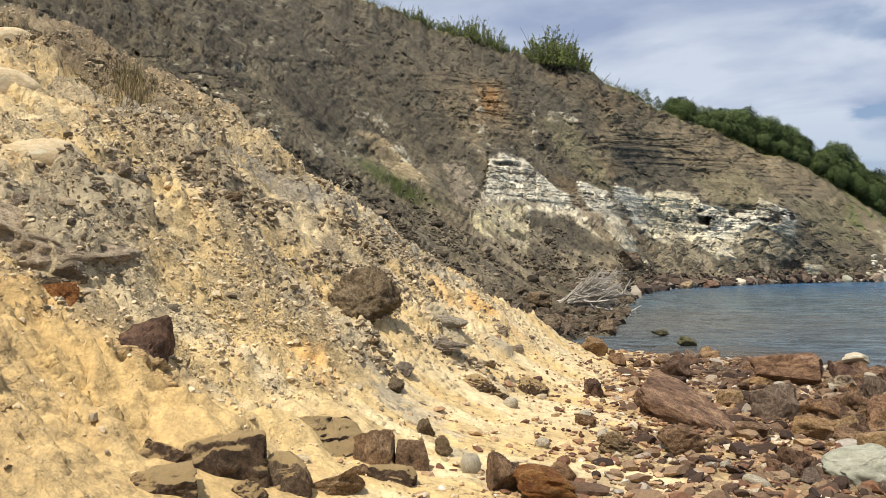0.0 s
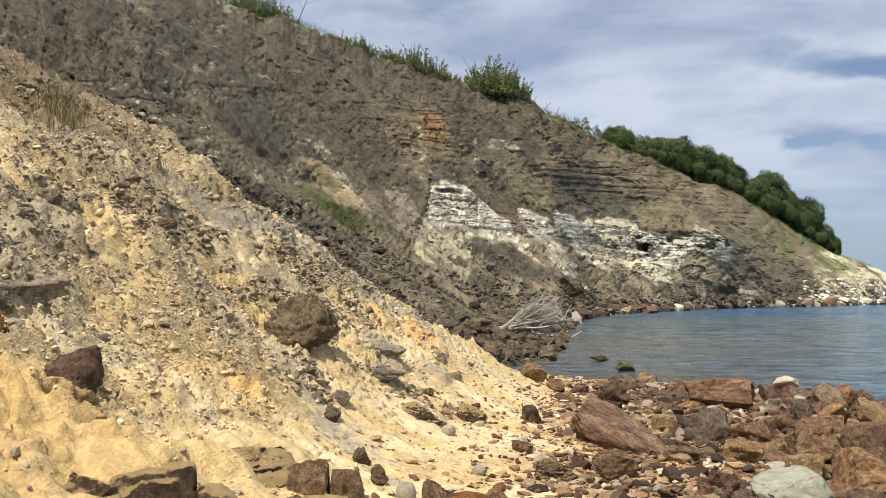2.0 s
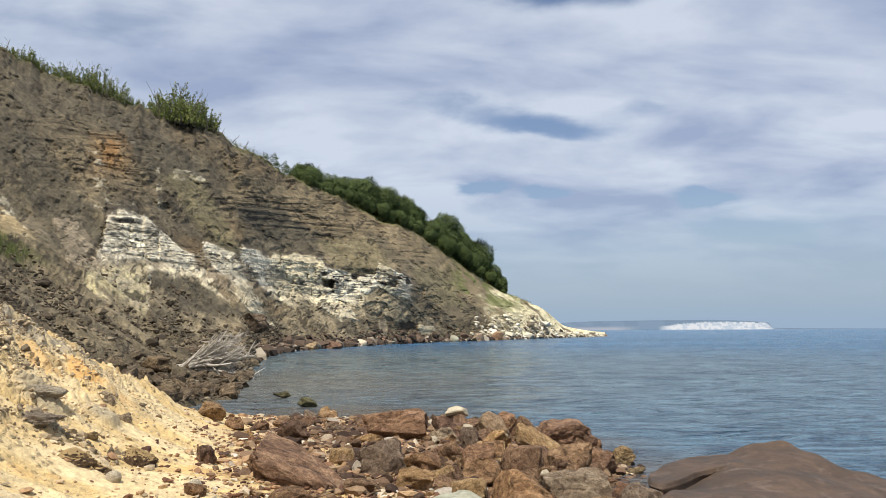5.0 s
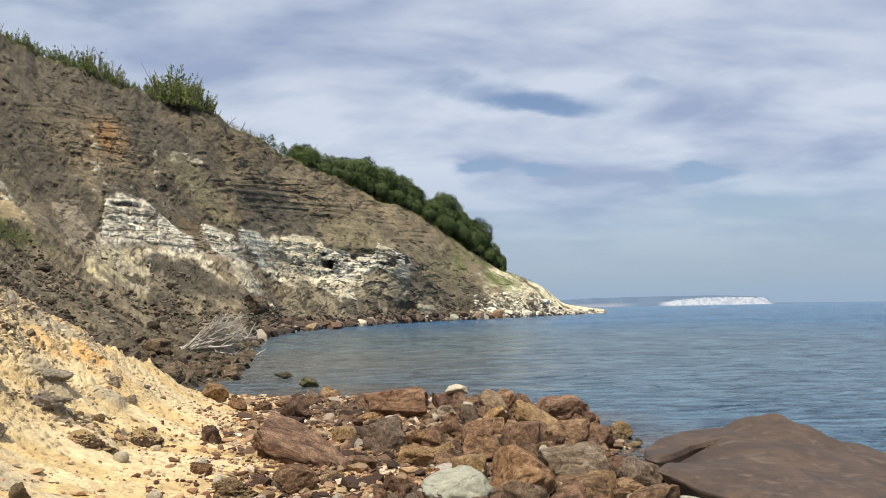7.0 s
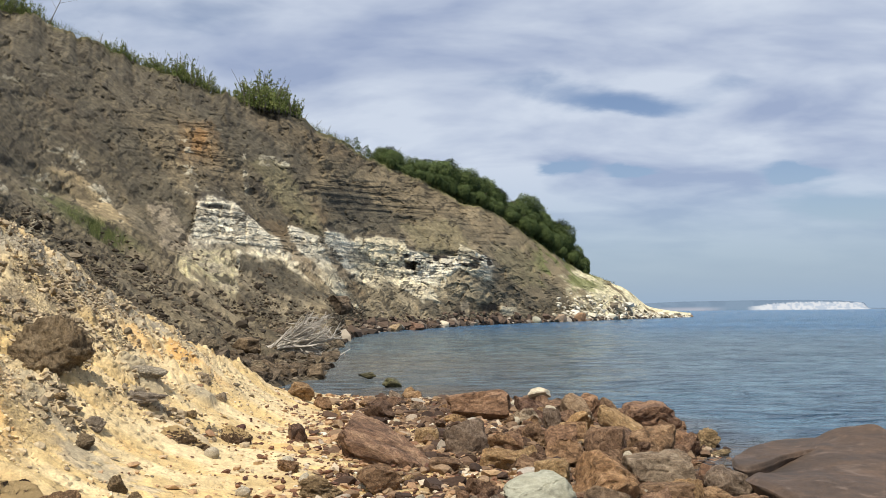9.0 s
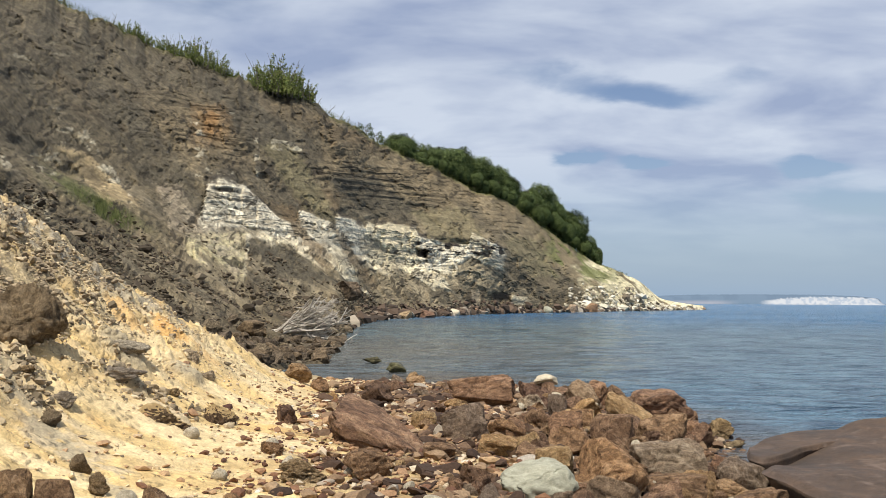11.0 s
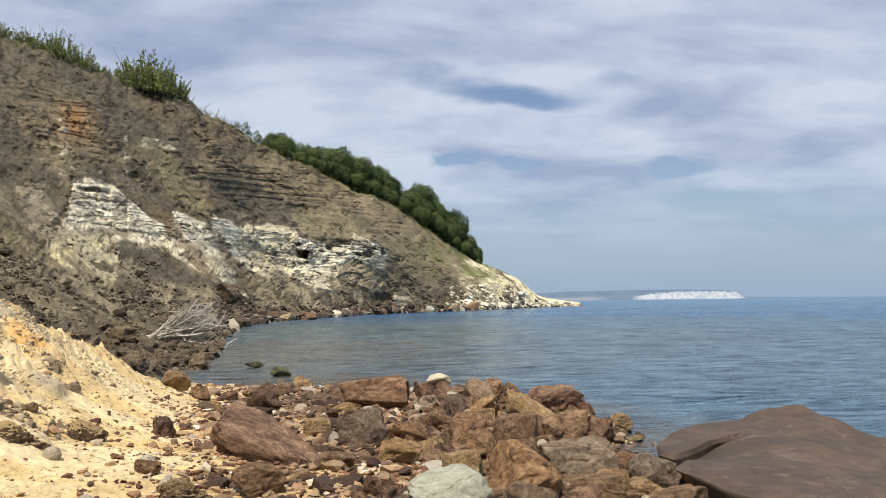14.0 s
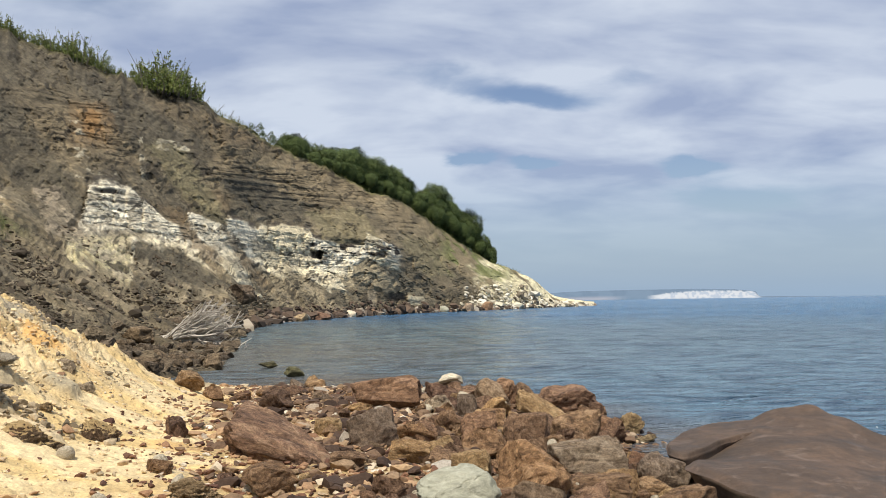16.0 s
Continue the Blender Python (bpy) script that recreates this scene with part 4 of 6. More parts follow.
# cave mouths: pushed back, with the dark inside painted into the tint
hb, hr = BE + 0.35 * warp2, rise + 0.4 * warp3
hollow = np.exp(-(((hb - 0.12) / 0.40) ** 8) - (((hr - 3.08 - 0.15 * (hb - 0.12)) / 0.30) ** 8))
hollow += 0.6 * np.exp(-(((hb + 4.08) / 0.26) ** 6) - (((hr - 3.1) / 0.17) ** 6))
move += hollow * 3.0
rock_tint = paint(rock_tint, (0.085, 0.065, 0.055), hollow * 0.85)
# damp dark rubble low down, the chalky point, and turf
rock_tint = paint(rock_tint, (0.105, 0.085, 0.06), smooth(0.5, 0.15, VV + 1.0 * (mottle - 0.5)) * (0.35 + 0.5 * smooth(2, 8, BE)))
rock_tint = paint(rock_tint, (0.14, 0.08, 0.055), smooth(0.10, 0.03, VV) * smooth(4, 1, BE) * smooth(-8, -4, BE) * 0.8)
rock_tint = paint(rock_tint, (0.62, 0.57, 0.43), smooth(-9.8, -11.6, BE + 3 * warp1) * smooth(0.30, 0.48, fbm(along / 6, CZ / 3, 0, 4, 171)))
rock_tint = paint(rock_tint, (0.13, 0.155, 0.055), smooth(-7.0, -9, BE) * smooth(-13.0, -11.5, BE) * smooth(1.4, 2.4, VV) * smooth(0.46, 0.56, fbm(along / 5, CZ / 3, 0, 4, 177)) * 0.8)
rock_tint = paint(rock_tint, (0.16, 0.15, 0.07), smooth(2.93, 3.01, VV + 0.06 * warp2) * smooth(-12.5, -11, BE))
rock_tint = paint(rock_tint, (0.138, 0.114, 0.078), smooth(22, 32, BE) * smooth(0.42, 0.56, mottle + 0.3 * warp1) * 0.8)
rock_tint = paint(rock_tint, (0.066, 0.056, 0.044), smooth(24, 32, BE) * smooth(0.54, 0.62, streak2) * 0.8)
rock_tint = paint(rock_tint, (0.185, 0.155, 0.11), near_beds * 0.6)
rock_tint = paint(rock_tint, (0.50, 0.46, 0.38), smooth(20, 24, BE) * near_beds * smooth(0.60, 0.66, fbm(BE * 2.2, rise * 3.2, 0, 4, 89)) * 0.8)
rock_tint = paint(rock_tint, (0.096, 0.084, 0.068), upper * smooth(8.5, 11.5, rise + 3.5 * warp1) * smooth(5, 8, BE) * 0.6 * (1 - 0.8 * np.exp(-((BE - 13.6) / 3.2) ** 4 - ((rise - 10.6) / 1.5) ** 4)))
turf_line = 5.9 + (BE - 20.2) * 0.55
rock_tint = paint(rock_tint, (0.10, 0.115, 0.045), np.exp(-(((BE - 20.0) / 3.0) ** 4) - (((rise - turf_line) / 0.55) ** 2)) * smooth(0.3, 0.5, fbm(along / 2, CX / 2, 0, 4, 181)) * 0.85)
crest_noise = (fbm(BE * 1.6, 0 * BE, 0, 4, 91) - 0.5) * 1.3 * smooth(-17, -10, BE)
CZ2 = CZ + smooth(2.6, 3.0, VV) * crest_noise + (fbm(along / 2.2, CX / 2.2, 0, 4, 19) - 0.5) * 0.8 * talus * np.minimum(far * 2, 1.0)
speck = fbm(BE * 4.2, rise * 4.6, 0, 5, 191, 0.72) - 0.5
rock_tint = rock_tint * np.clip(1 + speck * (0.75 + 0.25 * smooth(15, 25, BE)) + (fbm(BE * 1.1 - rise * 0.4, rise * 1.3, 0, 3, 193) - 0.5) * 0.5, 0.3, 1.8)[..., None]
# shade in wall cracks and small pits, painted near black
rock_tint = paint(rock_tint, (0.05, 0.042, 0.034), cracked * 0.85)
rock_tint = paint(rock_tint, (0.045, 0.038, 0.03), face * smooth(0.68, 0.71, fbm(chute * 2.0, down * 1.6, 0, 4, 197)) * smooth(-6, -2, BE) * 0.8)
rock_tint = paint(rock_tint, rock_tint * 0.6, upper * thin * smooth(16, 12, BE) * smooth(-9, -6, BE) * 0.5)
rock_tint = rock_tint * np.array((1.06, 1.02, 0.93))
CR2 = CR + move
cv = np.stack([-CR2 * np.sin(np.radians(BE)), CR2 * np.cos(np.radians(BE)), CZ2], -1)
toe = cv[:1] * np.array((1, 1, 0)) * (1 - 1.4 / np.maximum(CR2[:1], 10))[..., None] + np.array((0, 0, -0.5))
cv, rock_tint = np.concatenate([toe, cv]), np.concatenate([np.ones_like(rock_tint[:1]) * np.array((0.12, 0.09, 0.062)), rock_tint])
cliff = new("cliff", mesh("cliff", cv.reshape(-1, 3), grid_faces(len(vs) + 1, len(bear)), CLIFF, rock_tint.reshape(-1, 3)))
tagged(cliff, "slumping grey-brown clay cliff with a white sandstone bed", "cliff", kind="structure")


# ---- stones ----
def ico(level):
    bm = bmesh.new()
    bmesh.ops.create_icosphere(bm, subdivisions=level, radius=1.0)
    bm.verts.ensure_lookup_table()
    v = np.array([p.co[:] for p in bm.verts])
    f = np.array([[p.index for p in t.verts] for t in bm.faces])
    bm.free()
    return v, f


ICO = {k: ico(k) for k in (1, 2, 3, 4, 5)}


def rock_shape(seed, level=4, cuts=11, rough_=0.10, round_=False, bedded=True, square=False):
    """A broken stone: a ball cut by random planes, then weathered; it fills a box from -1 to 1."""
    rng = np.random.default_rng(seed)
    v, f = ICO[level]
    v = v.copy()
    if not round_:
        v = v / np.abs(v).max(1, keepdims=True) * 0.9 if square else np.sign(v) * np.abs(v) ** (0.62 if bedded else 0.9)
        tilt = Euler(rng.uniform(-0.5, 0.5, 3) * (0.12 if square else 1)).to_matrix()
        v = v @ np.array(tilt)
        for k in range(cuts):
            n = rng.normal(size=3)
            n /= np.linalg.norm(n)
            d = rng.uniform(0.72, 1.1) if square else rng.uniform(0.40, 0.74)
            over = np.maximum(v @ n - d, 0)
            v -= over[:, None] * n * rng.uniform(0.95, 1.0)
    else:
        v *= 1 + 0.25 * (fbm(v[:, 0] + seed, v[:, 1], v[:, 2], 2, seed) - 0.5)[:, None]
        n = rng.normal(size=3)
        n /= np.linalg.norm(n)
        v -= np.maximum(v @ n - 0.7, 0)[:, None] * n * 0.6
    out = v / np.linalg.norm(v, axis=1, keepdims=True)
    k = 1.4
    v += out * rough_ * (fbm(v[:, 0] * k + seed * 3.1, v[:, 1] * k, v[:, 2] * k, 2, seed) - 0.5)[:, None] * 0.8
    if not round_:
        k = 2.6
        crack = ridged(v[:, 0] * k + seed, v[:, 1] * k, v[:, 2] * k, 2, seed + 5)
        v -= out * (0.06 * smooth(0.80, 0.95, crack) * (0.5 + rough_ * 4))[:, None]
        # chips broken off in steps
        chip = fbm(v[:, 0] * 2.4, v[:, 1] * 2.4, v[:, 2] * 2.4, 3, seed + 31)
        v -= out * (0.06 * smooth(0.53, 0.55, chip) + 0.05 * smooth(0.61, 0.63, chip))[:, None]
        v += out * (rough_ * 1.1 * (fbm(v[:, 0] * 8, v[:, 1] * 8, v[:, 2] * 8, 4, seed + 2, 0.7) - 0.5))[:, None]
        if not bedded:
            v += out * (0.5 * (fbm(v[:, 0] * 3.5, v[:, 1] * 3.5, v[:, 2] * 3.5, 6, seed + 12, 0.8) - 0.5))[:, None]
            v -= out * (0.10 * smooth(0.80, 0.95, ridged(v[:, 0] * 4, v[:, 1] * 4, v[:, 2] * 4, 3, seed + 13)))[:, None]
        layer = rng.normal(size=3) * (0.5, 0.5, 1.0)
        layer /= np.linalg.norm(layer)
        h = v @ layer * rng.uniform(3, 6)
        v += bedded * out * (0.04 * smooth(0.42, 0.58, vnoise(h, 0.3 * v[:, 0], 0.3 * v[:, 1], seed + 7)))[:, None]
    lo, hi = v.min(0), v.max(0)
    return (v - (lo + hi) / 2) / ((hi - lo) / 2), f


SHAPES = [mesh("stone", *rock_shape(k + 1, 5, 8 + k % 6, 0.03 + 0.014 * (k % 4)), RED) for k in range(26)]
SQUARED = [mesh("block", *rock_shape(k + 401, 5, 9, 0.035, square=True), RED) for k in range(7)]
ROUND = [mesh("cobble", *rock_shape(k + 101, 4, 0, 0.05, True), PALE) for k in range(6)]
GREAT_COBBLE = mesh("great_cobble", *rock_shape(779, 5, 3, 0.045), GREEN)
GREAT_CLOD = mesh("great_clod", *rock_shape(231, 5, 2, 0.10, False, False), MUD)
CLODS = [mesh("clod", *rock_shape(k + 201, 5, 4, 0.16, False, False), MUD) for k in range(6)]
counter = [0]


def stone_at(name, me, m, mat, label, category, group):
    ob = new(name, me)
    ob.matrix_world = m
    ob.material_slots[0].link = "OBJECT"
    ob.material_slots[0].material = mat
    return tagged(ob, label, category, group)


def rock(x, y, z, wide, deep, high, bearing, mat, label):
    """One stone: foot at x, y, z, its width across the bearing."""
    counter[0] += 1
    k = counter[0]
    rng = random.Random(k * 7)
    if mat in (MUD, CLAY, CRUST):
        pool, name = CLODS, "clod"
    elif mat in (GREEN, SANDROCK) or (mat is PALE and wide < 0.4):
        pool, name = ROUND, "boulder"
    else:
        pool, name = SHAPES, "boulder"
        if any(w in label for w in ("squared", "block", "slab", "wedge", "flat")):
            pool, wide, deep, high = SQUARED, wide * 0.95, deep * 0.9, high * 0.95
    if max(wide, high) < 0.36:
        name = "stone" if name == "boulder" else name
    if y < 21 and "on top of" not in label:
        z = min(z, float(surface(x, y)) + 0.05)
    if mat is CAPPED:
        z -= 0.12 * high
    if x < -1.9 and high < 0.7:
        z, wide, high = z - 0.2 * high, wide * 1.12, high * 1.1
    m = Matrix.LocRotScale((x, y, z + high * 0.46), Euler((rng.uniform(-0.12, 0.12), rng.uniform(-0.15, 0.15), radians(bearing) + rng.choice((0, math.pi)) + rng.uniform(-0.2, 0.2))), (wide * 0.5, deep * 0.5, high * 0.52))
    group = "clods on the sand slope" if name == "clod" else "stones of the strand"
    return stone_at(name, pool[k % len(pool)], m, mat, label, "clod" if name == "clod" else "rock", group)


# stones of the strand
rock(1.22, 14.82, 0.29, 1.10, 0.83, 0.54, -5, RED, "long squared red sandstone block among the beach stones")
rock(2.75, 18.75, 0.0, 0.7, 0.6, 0.38, -8, BROWN, "brown boulder under a white rock on the pile")
rock(2.76, 18.65, 0.27, 0.5, 0.38, 0.26, -7, PALE, "small cream-white rock on top of the stone pile")
tilted = rock(-0.24, 9.61, 0.44, 0.95, 0.71, 0.57, 1, DARKRED, "large dark red ironstone slab tilted on the strand")
tilted.matrix_world = Matrix.LocRotScale((-0.22, 9.8, 0.56), Euler((0.25, 0.36, -0.12)), (0.56, 0.36, 0.21))
rock(0.72, 10.45, 0.38, 0.58, 0.44, 0.50, -4, GREY, "grey-brown wedge of sandstone among red stones")
rock(2.91, 15.07, 0.18, 0.64, 0.48, 0.54, -11, GREY, "grey sandstone boulder at the back of the pile")
rock(3.53, 15.52, 0.11, 0.47, 0.35, 0.51, -13, BROWN, "tan and brown upright boulder in the pile")
rock(3.95, 14.40, 0.04, 1.06, 0.80, 0.62, -15, DARKRED, "dark brown boulder at the water's edge")
rock(3.27, 11.75, 0.08, 0.66, 0.50, 0.54, -16, BROWN, "rough brown boulder with dark hollows")
rock(1.69, 11.58, 0.32, 0.35, 0.26, 0.37, -8, BROWN, "brown angular boulder in the pile")
rock(2.15, 12.99, 0.28, 0.29, 0.21, 0.45, -9, GREY, "pale grey leaning slab between brown boulders")
rock(1.04, 9.78, 0.38, 0.44, 0.33, 0.24, -6, TAN, "yellowish layered sandstone block in the pile")
rock(1.52, 9.00, 0.31, 0.38, 0.29, 0.32, -10, TAN, "tan and brown sandstone block in the pile")
rock(1.95, 8.52, 0.23, 0.71, 0.53, 0.53, -13, BROWN, "long brown ridged boulder near the water")
rock(2.85, 9.86, 0.10, 0.81, 0.61, 0.47, -16, GREY, "grey-tan flat slab sloping to the water")
rock(2.62, 8.77, 0.14, 0.60, 0.45, 0.28, -17, BROWN, "low brown slab by the water")
rock(0.71, 8.00, 0.40, 0.30, 0.23, 0.22, -5, RED, "reddish rounded boulder among pebbles")
rock(2.53, 11.12, 0.19, 0.56, 0.42, 0.50, -13, RED, "red-brown block in the pile")
rock(2.40, 10.24, 0.21, 0.33, 0.25, 0.32, -13, BROWN, "brown boulder wedged in the pile")
rock(1.99, 14.50, 0.26, 0.56, 0.42, 0.46, -8, DARKRED, "rough pitted brown boulder")
rock(-0.43, 13.99, 0.40, 0.51, 0.38, 0.40, 2, RED, "red sandstone boulder by the sand")
rock(-1.27, 10.50, 0.56, 0.22, 0.16, 0.26, 7, DARKRED, "dark red stone lying on the sand")
rock(-1.15, 8.84, 0.55, 0.22, 0.17, 0.13, 7, BROWN, "brown stone at the edge of the sand")
rock(-0.72, 7.77, 0.50, 0.40, 0.30, 0.21, 5, MUD, "rough brown conglomerate lump")
rock(-0.23, 8.18, 0.46, 0.40, 0.30, 0.27, 2, BROWN, "brown lump lying among gravel")
rock(-0.65, 10.29, 0.50, 0.28, 0.21, 0.23, 4, BROWN, "brown rounded stone beside the dark slab")
rock(0.26, 10.99, 0.44, 0.33, 0.25, 0.27, -1, TAN, "tan sandstone block among red stones")
rock(1.53, 10.25, 0.33, 0.25, 0.19, 0.25, -8, RED, "small red-brown block in the pile")
rock(3.29, 9.21, -0.01, 0.51, 0.38, 0.28, -20, BROWN, "brown boulder at the water's edge")
rock(3.73, 10.00, -0.02, 0.18, 0.13, 0.22, -20, GREY, "small grey rounded stone by the water")
rock(-1.88, 15.67, 0.60, 0.47, 0.35, 0.33, 7, TAN, "yellow-brown boulder at the sand's edge")
rock(-0.02, 21.84, -0.04, 0.36, 0.27, 0.35, 0, TAN, "tan stone at the back of the strand")
rock(4.12, 12.80, -0.05, 0.40, 0.30, 0.40, -18, DARKRED, "dark wet rock awash in the sea")
rock(-1.43, 14.86, 0.50, 0.35, 0.26, 0.24, 5, BROWN, "brown stone on the strand")
rock(2.31, 12.20, 0.27, 0.42, 0.31, 0.33, -11, BROWN, "brown block in the pile")
rock(1.23, 10.95, 0.37, 0.44, 0.33, 0.25, -6, BROWN, "tan-brown lump in the pile")
rock(-0.50, 12.24, 0.49, 0.43, 0.32, 0.20, 2, BROWN, "brown stone beside the slab")
rock(1.88, 10.29, 0.28, 0.48, 0.36, 0.36, -10, BROWN, "red-brown lump in the pile")
rock(1.35, 9.64, 0.35, 0.28, 0.21, 0.21, -8, RED, "red stone in the pile")
rock(0.42, 9.29, 0.44, 0.37, 0.27, 0.17, -3, BROWN, "flat brown stone among pebbles")
rock(-0.31, 17.65, 0.22, 0.37, 0.28, 0.26, 1, RED, "red-brown stone at the back of the strand")
# stones and clods of the sand slope
rock(-3.16, 4.65, 0.91, 0.30, 0.23, 0.23, 34, CAPPED, "dark brown rock half sunk in sand")
rock(-2.96, 4.37, 0.81, 0.37, 0.28, 0.23, 34, CAPPED, "dark rough block of rock at the foot of the slope")
rock(-2.86, 4.92, 0.75, 0.49, 0.37, 0.47, 30, CAPPED, "sand-capped dark block of rock at the foot of the slope")
rock(-2.54, 5.04, 0.68, 0.33, 0.25, 0.36, 27, CAPPED, "dark rounded boulder with sandy streaks")
rock(-2.73, 5.98, 0.75, 0.60, 0.45, 0.38, 25, CAPPED, "dark red overhanging rock under the sand")
rock(-2.32, 6.05, 0.66, 0.29, 0.22, 0.33, 21, BROWN, "brown squared stone at the slope's foot")
rock(-2.08, 5.77, 0.61, 0.32, 0.24, 0.19, 20, CAPPED, "dark flat stone with white vein")
rock(-1.36, 6.06, 0.52, 0.25, 0.19, 0.32, 13, BROWN, "brown upright stone at the slope's foot")
rock(-1.67, 6.34, 0.57, 0.15, 0.11, 0.18, 15, PALE, "small pale pitted stone")
rock(-1.07, 6.10, 0.51, 0.49, 0.37, 0.23, 10, ORANGE, "orange-stained boulder at the slope's foot")
rock(-2.26, 7.09, 0.70, 0.14, 0.10, 0.18, 18, MUD, "small dark stone in the gravel streak")
rock(-3.50, 8.83, 1.38, 0.80, 0.62, 0.78, 22, MUD, "large dark conglomerate clod on the sand slope").data = GREAT_CLOD
for x, y, wide, high, label in ((-2.27, 9.1, 0.52, 0.34, "sand-covered dark ledge standing out of the slope"), (-1.86, 9.8, 0.34, 0.34, "layered dark stone under sand at the slope's foot"), (-2.95, 10.2, 0.42, 0.15, "dark clay ledge breaking through the sand"),
                                (-2.78, 9.5, 0.44, 0.16, "grey clay ledge breaking through the sand"), (-2.65, 11.5, 0.24, 0.22, "dark clay ledge near the ridge of the sand"), (-2.38, 11.3, 0.2, 0.18, "dark clay lump near the ridge of the sand")):
    rock(x, y, float(surface(x, y)) - 0.4 * high, wide, wide * 0.6, high, 12, CRUST, label).material_slots[0].material = CAPPED if high > 0.3 else CLAY
rock(-1.27, 10.51, 0.56, 0.22, 0.17, 0.27, 7, DARKRED, "dark red stone on the sand")
rock(-4.00, 5.63, 1.38, 0.40, 0.30, 0.40, 35, DARKRED, "dark red ironstone edge on the ochre clod")
rock(-2.27, 5.67, 0.66, 0.16, 0.12, 0.13, 22, BROWN, "small brown stone near the sand")
rock(-2.08, 6.20, 0.61, 0.25, 0.19, 0.28, 19, BROWN, "brown blocky stone at the slope's foot")
rock(-2.61, 4.73, 0.72, 0.21, 0.16, 0.17, 29, CAPPED, "dark stone at the foot of the slope")
rock(-2.28, 5.25, 0.64, 0.35, 0.26, 0.20, 23, TAN, "pale sandy stone at the foot of the slope")
rock(-2.02, 6.82, 0.64, 0.14, 0.10, 0.15, 17, MUD, "small dark stone in the sand")
rock(-1.05, 6.63, 0.52, 0.24, 0.18, 0.15, 9, BROWN, "brown stone by the gravel")
rock(-0.65, 10.29, 0.50, 0.33, 0.25, 0.28, 4, BROWN, "brown stone beside the sand")
rock(-1.13, 8.71, 0.54, 0.20, 0.15, 0.16, 7, BROWN, "small brown stone near the sand")
rock(1.24, 8.02, 0.27, 0.66, 0.52, 0.40, -8, GREEN, "large pale greenish rounded boulder on the strand").data = GREAT_COBBLE
rock(-5.2, 6.0, 1.75, 1.5, 1.0, 0.9, 41, CLAY, "broad lump of grey clay breaking out of the slope")
rock(-4.25, 5.3, 1.06, 1.15, 0.75, 0.6, 39, CRUST, "ochre sand-crusted block at the grey clay lump")
rock(-4.68, 5.5, 1.75, 0.36, 0.3, 0.28, 41, ORANGE, "rusty orange stone on the ochre block")
rock(-6.35, 7.2, 2.95, 0.85, 0.6, 0.5, 41, SANDROCK, "smooth pale sandstone boulder on the sand slope")
rock(-8.1, 8.35, 3.95, 1.2, 0.8, 0.6, 44, SANDROCK, "big smooth pale sandstone boulder high on the slope")
rock(-9, 9.75, 5, 0.65, 0.5, 0.4, 43, SANDROCK, "pale sandstone boulder near the top of the slope")
rock(-3.92, 3.95, 1.2, 0.45, 0.4, 0.3, 44, CRUST, "tan sand-crusted lump low on the slope")
rock(-7.3, 8.6, 3.8, 0.4, 0.3, 0.2, 41, SANDROCK, "small pale sandstone boulder on the slope")
rock(-5.6, 7.6, 2.6, 0.3, 0.25, 0.16, 36, SANDROCK, "small pale sandstone boulder on the slope")
rock(-5.9, 7.5, 2.8, 0.42, 0.3, 0.2, 38, SANDROCK, "long pale sandstone block on the slope")
rock(-9.6, 9.6, 5.3, 0.7, 0.5, 0.35, 45, CRUST, "orange-brown crust broken at the top of the slope")
rock(-1.44, 29.68, -0.06, 0.65, 0.45, 0.24, 0, MUSSEL, "dark wet rock just above the water")
rock(-0.51, 25.11, -0.06, 0.55, 0.4, 0.36, 0, MUSSEL, "weedy dark rock standing in the shallow water")
rock(-2.05, 35.06, -0.06, 0.3, 0.2, 0.12, 0, MUSSEL, "small dark wet rock in the water")
rock(3.55, 9.5, 0.0, 0.26, 0.2, 0.32, -20, GREY, "grey pointed wedge of stone beside the great slab")
rock(3.5, 8.12, 0.08, 0.42, 0.3, 0.26, -22, GREEN, "pale greenish rounded boulder beside the great slab")
rock(3.42, 8.9, 0.05, 0.4, 0.3, 0.22, -20, TAN, "tan rounded boulder beside the great slab")
rock(7.75, 11.2, -0.1, 0.6, 0.5, 0.46, -34, DARKRED, "dark rock standing in the sea beyond the great slab")
rock(7.0, 11.9, -0.12, 0.9, 0.5, 0.3, -30, DARKRED, "low dark rock awash beyond the great slab")
rock(4.64, 13.66, -0.06, 0.45, 0.315, 0.35, 0, MUD, "dark wet rock at the edge of the stone pile")
rock(4.59, 12.85, -0.06, 0.35, 0.245, 0.15, 0, MUD, "dark wet rock awash beside the stone pile")

# lesser stones between them
rng = random.Random(5)
LESSER = ((RED, "small red-brown sandstone lying on the strand"), (BROWN, "brown sandstone lying among beach stones"), (BROWN, "brown sandstone lying among beach stones"), (DARKRED, "dark ironstone lying on the strand"),
          (TAN, "yellow-brown sandstone on the strand"), (GREY, "grey stone among red beach stones"), (RED, "small red-brown sandstone lying on the strand"), (PALE, "pale cobble among red beach stones"))
placed = 0
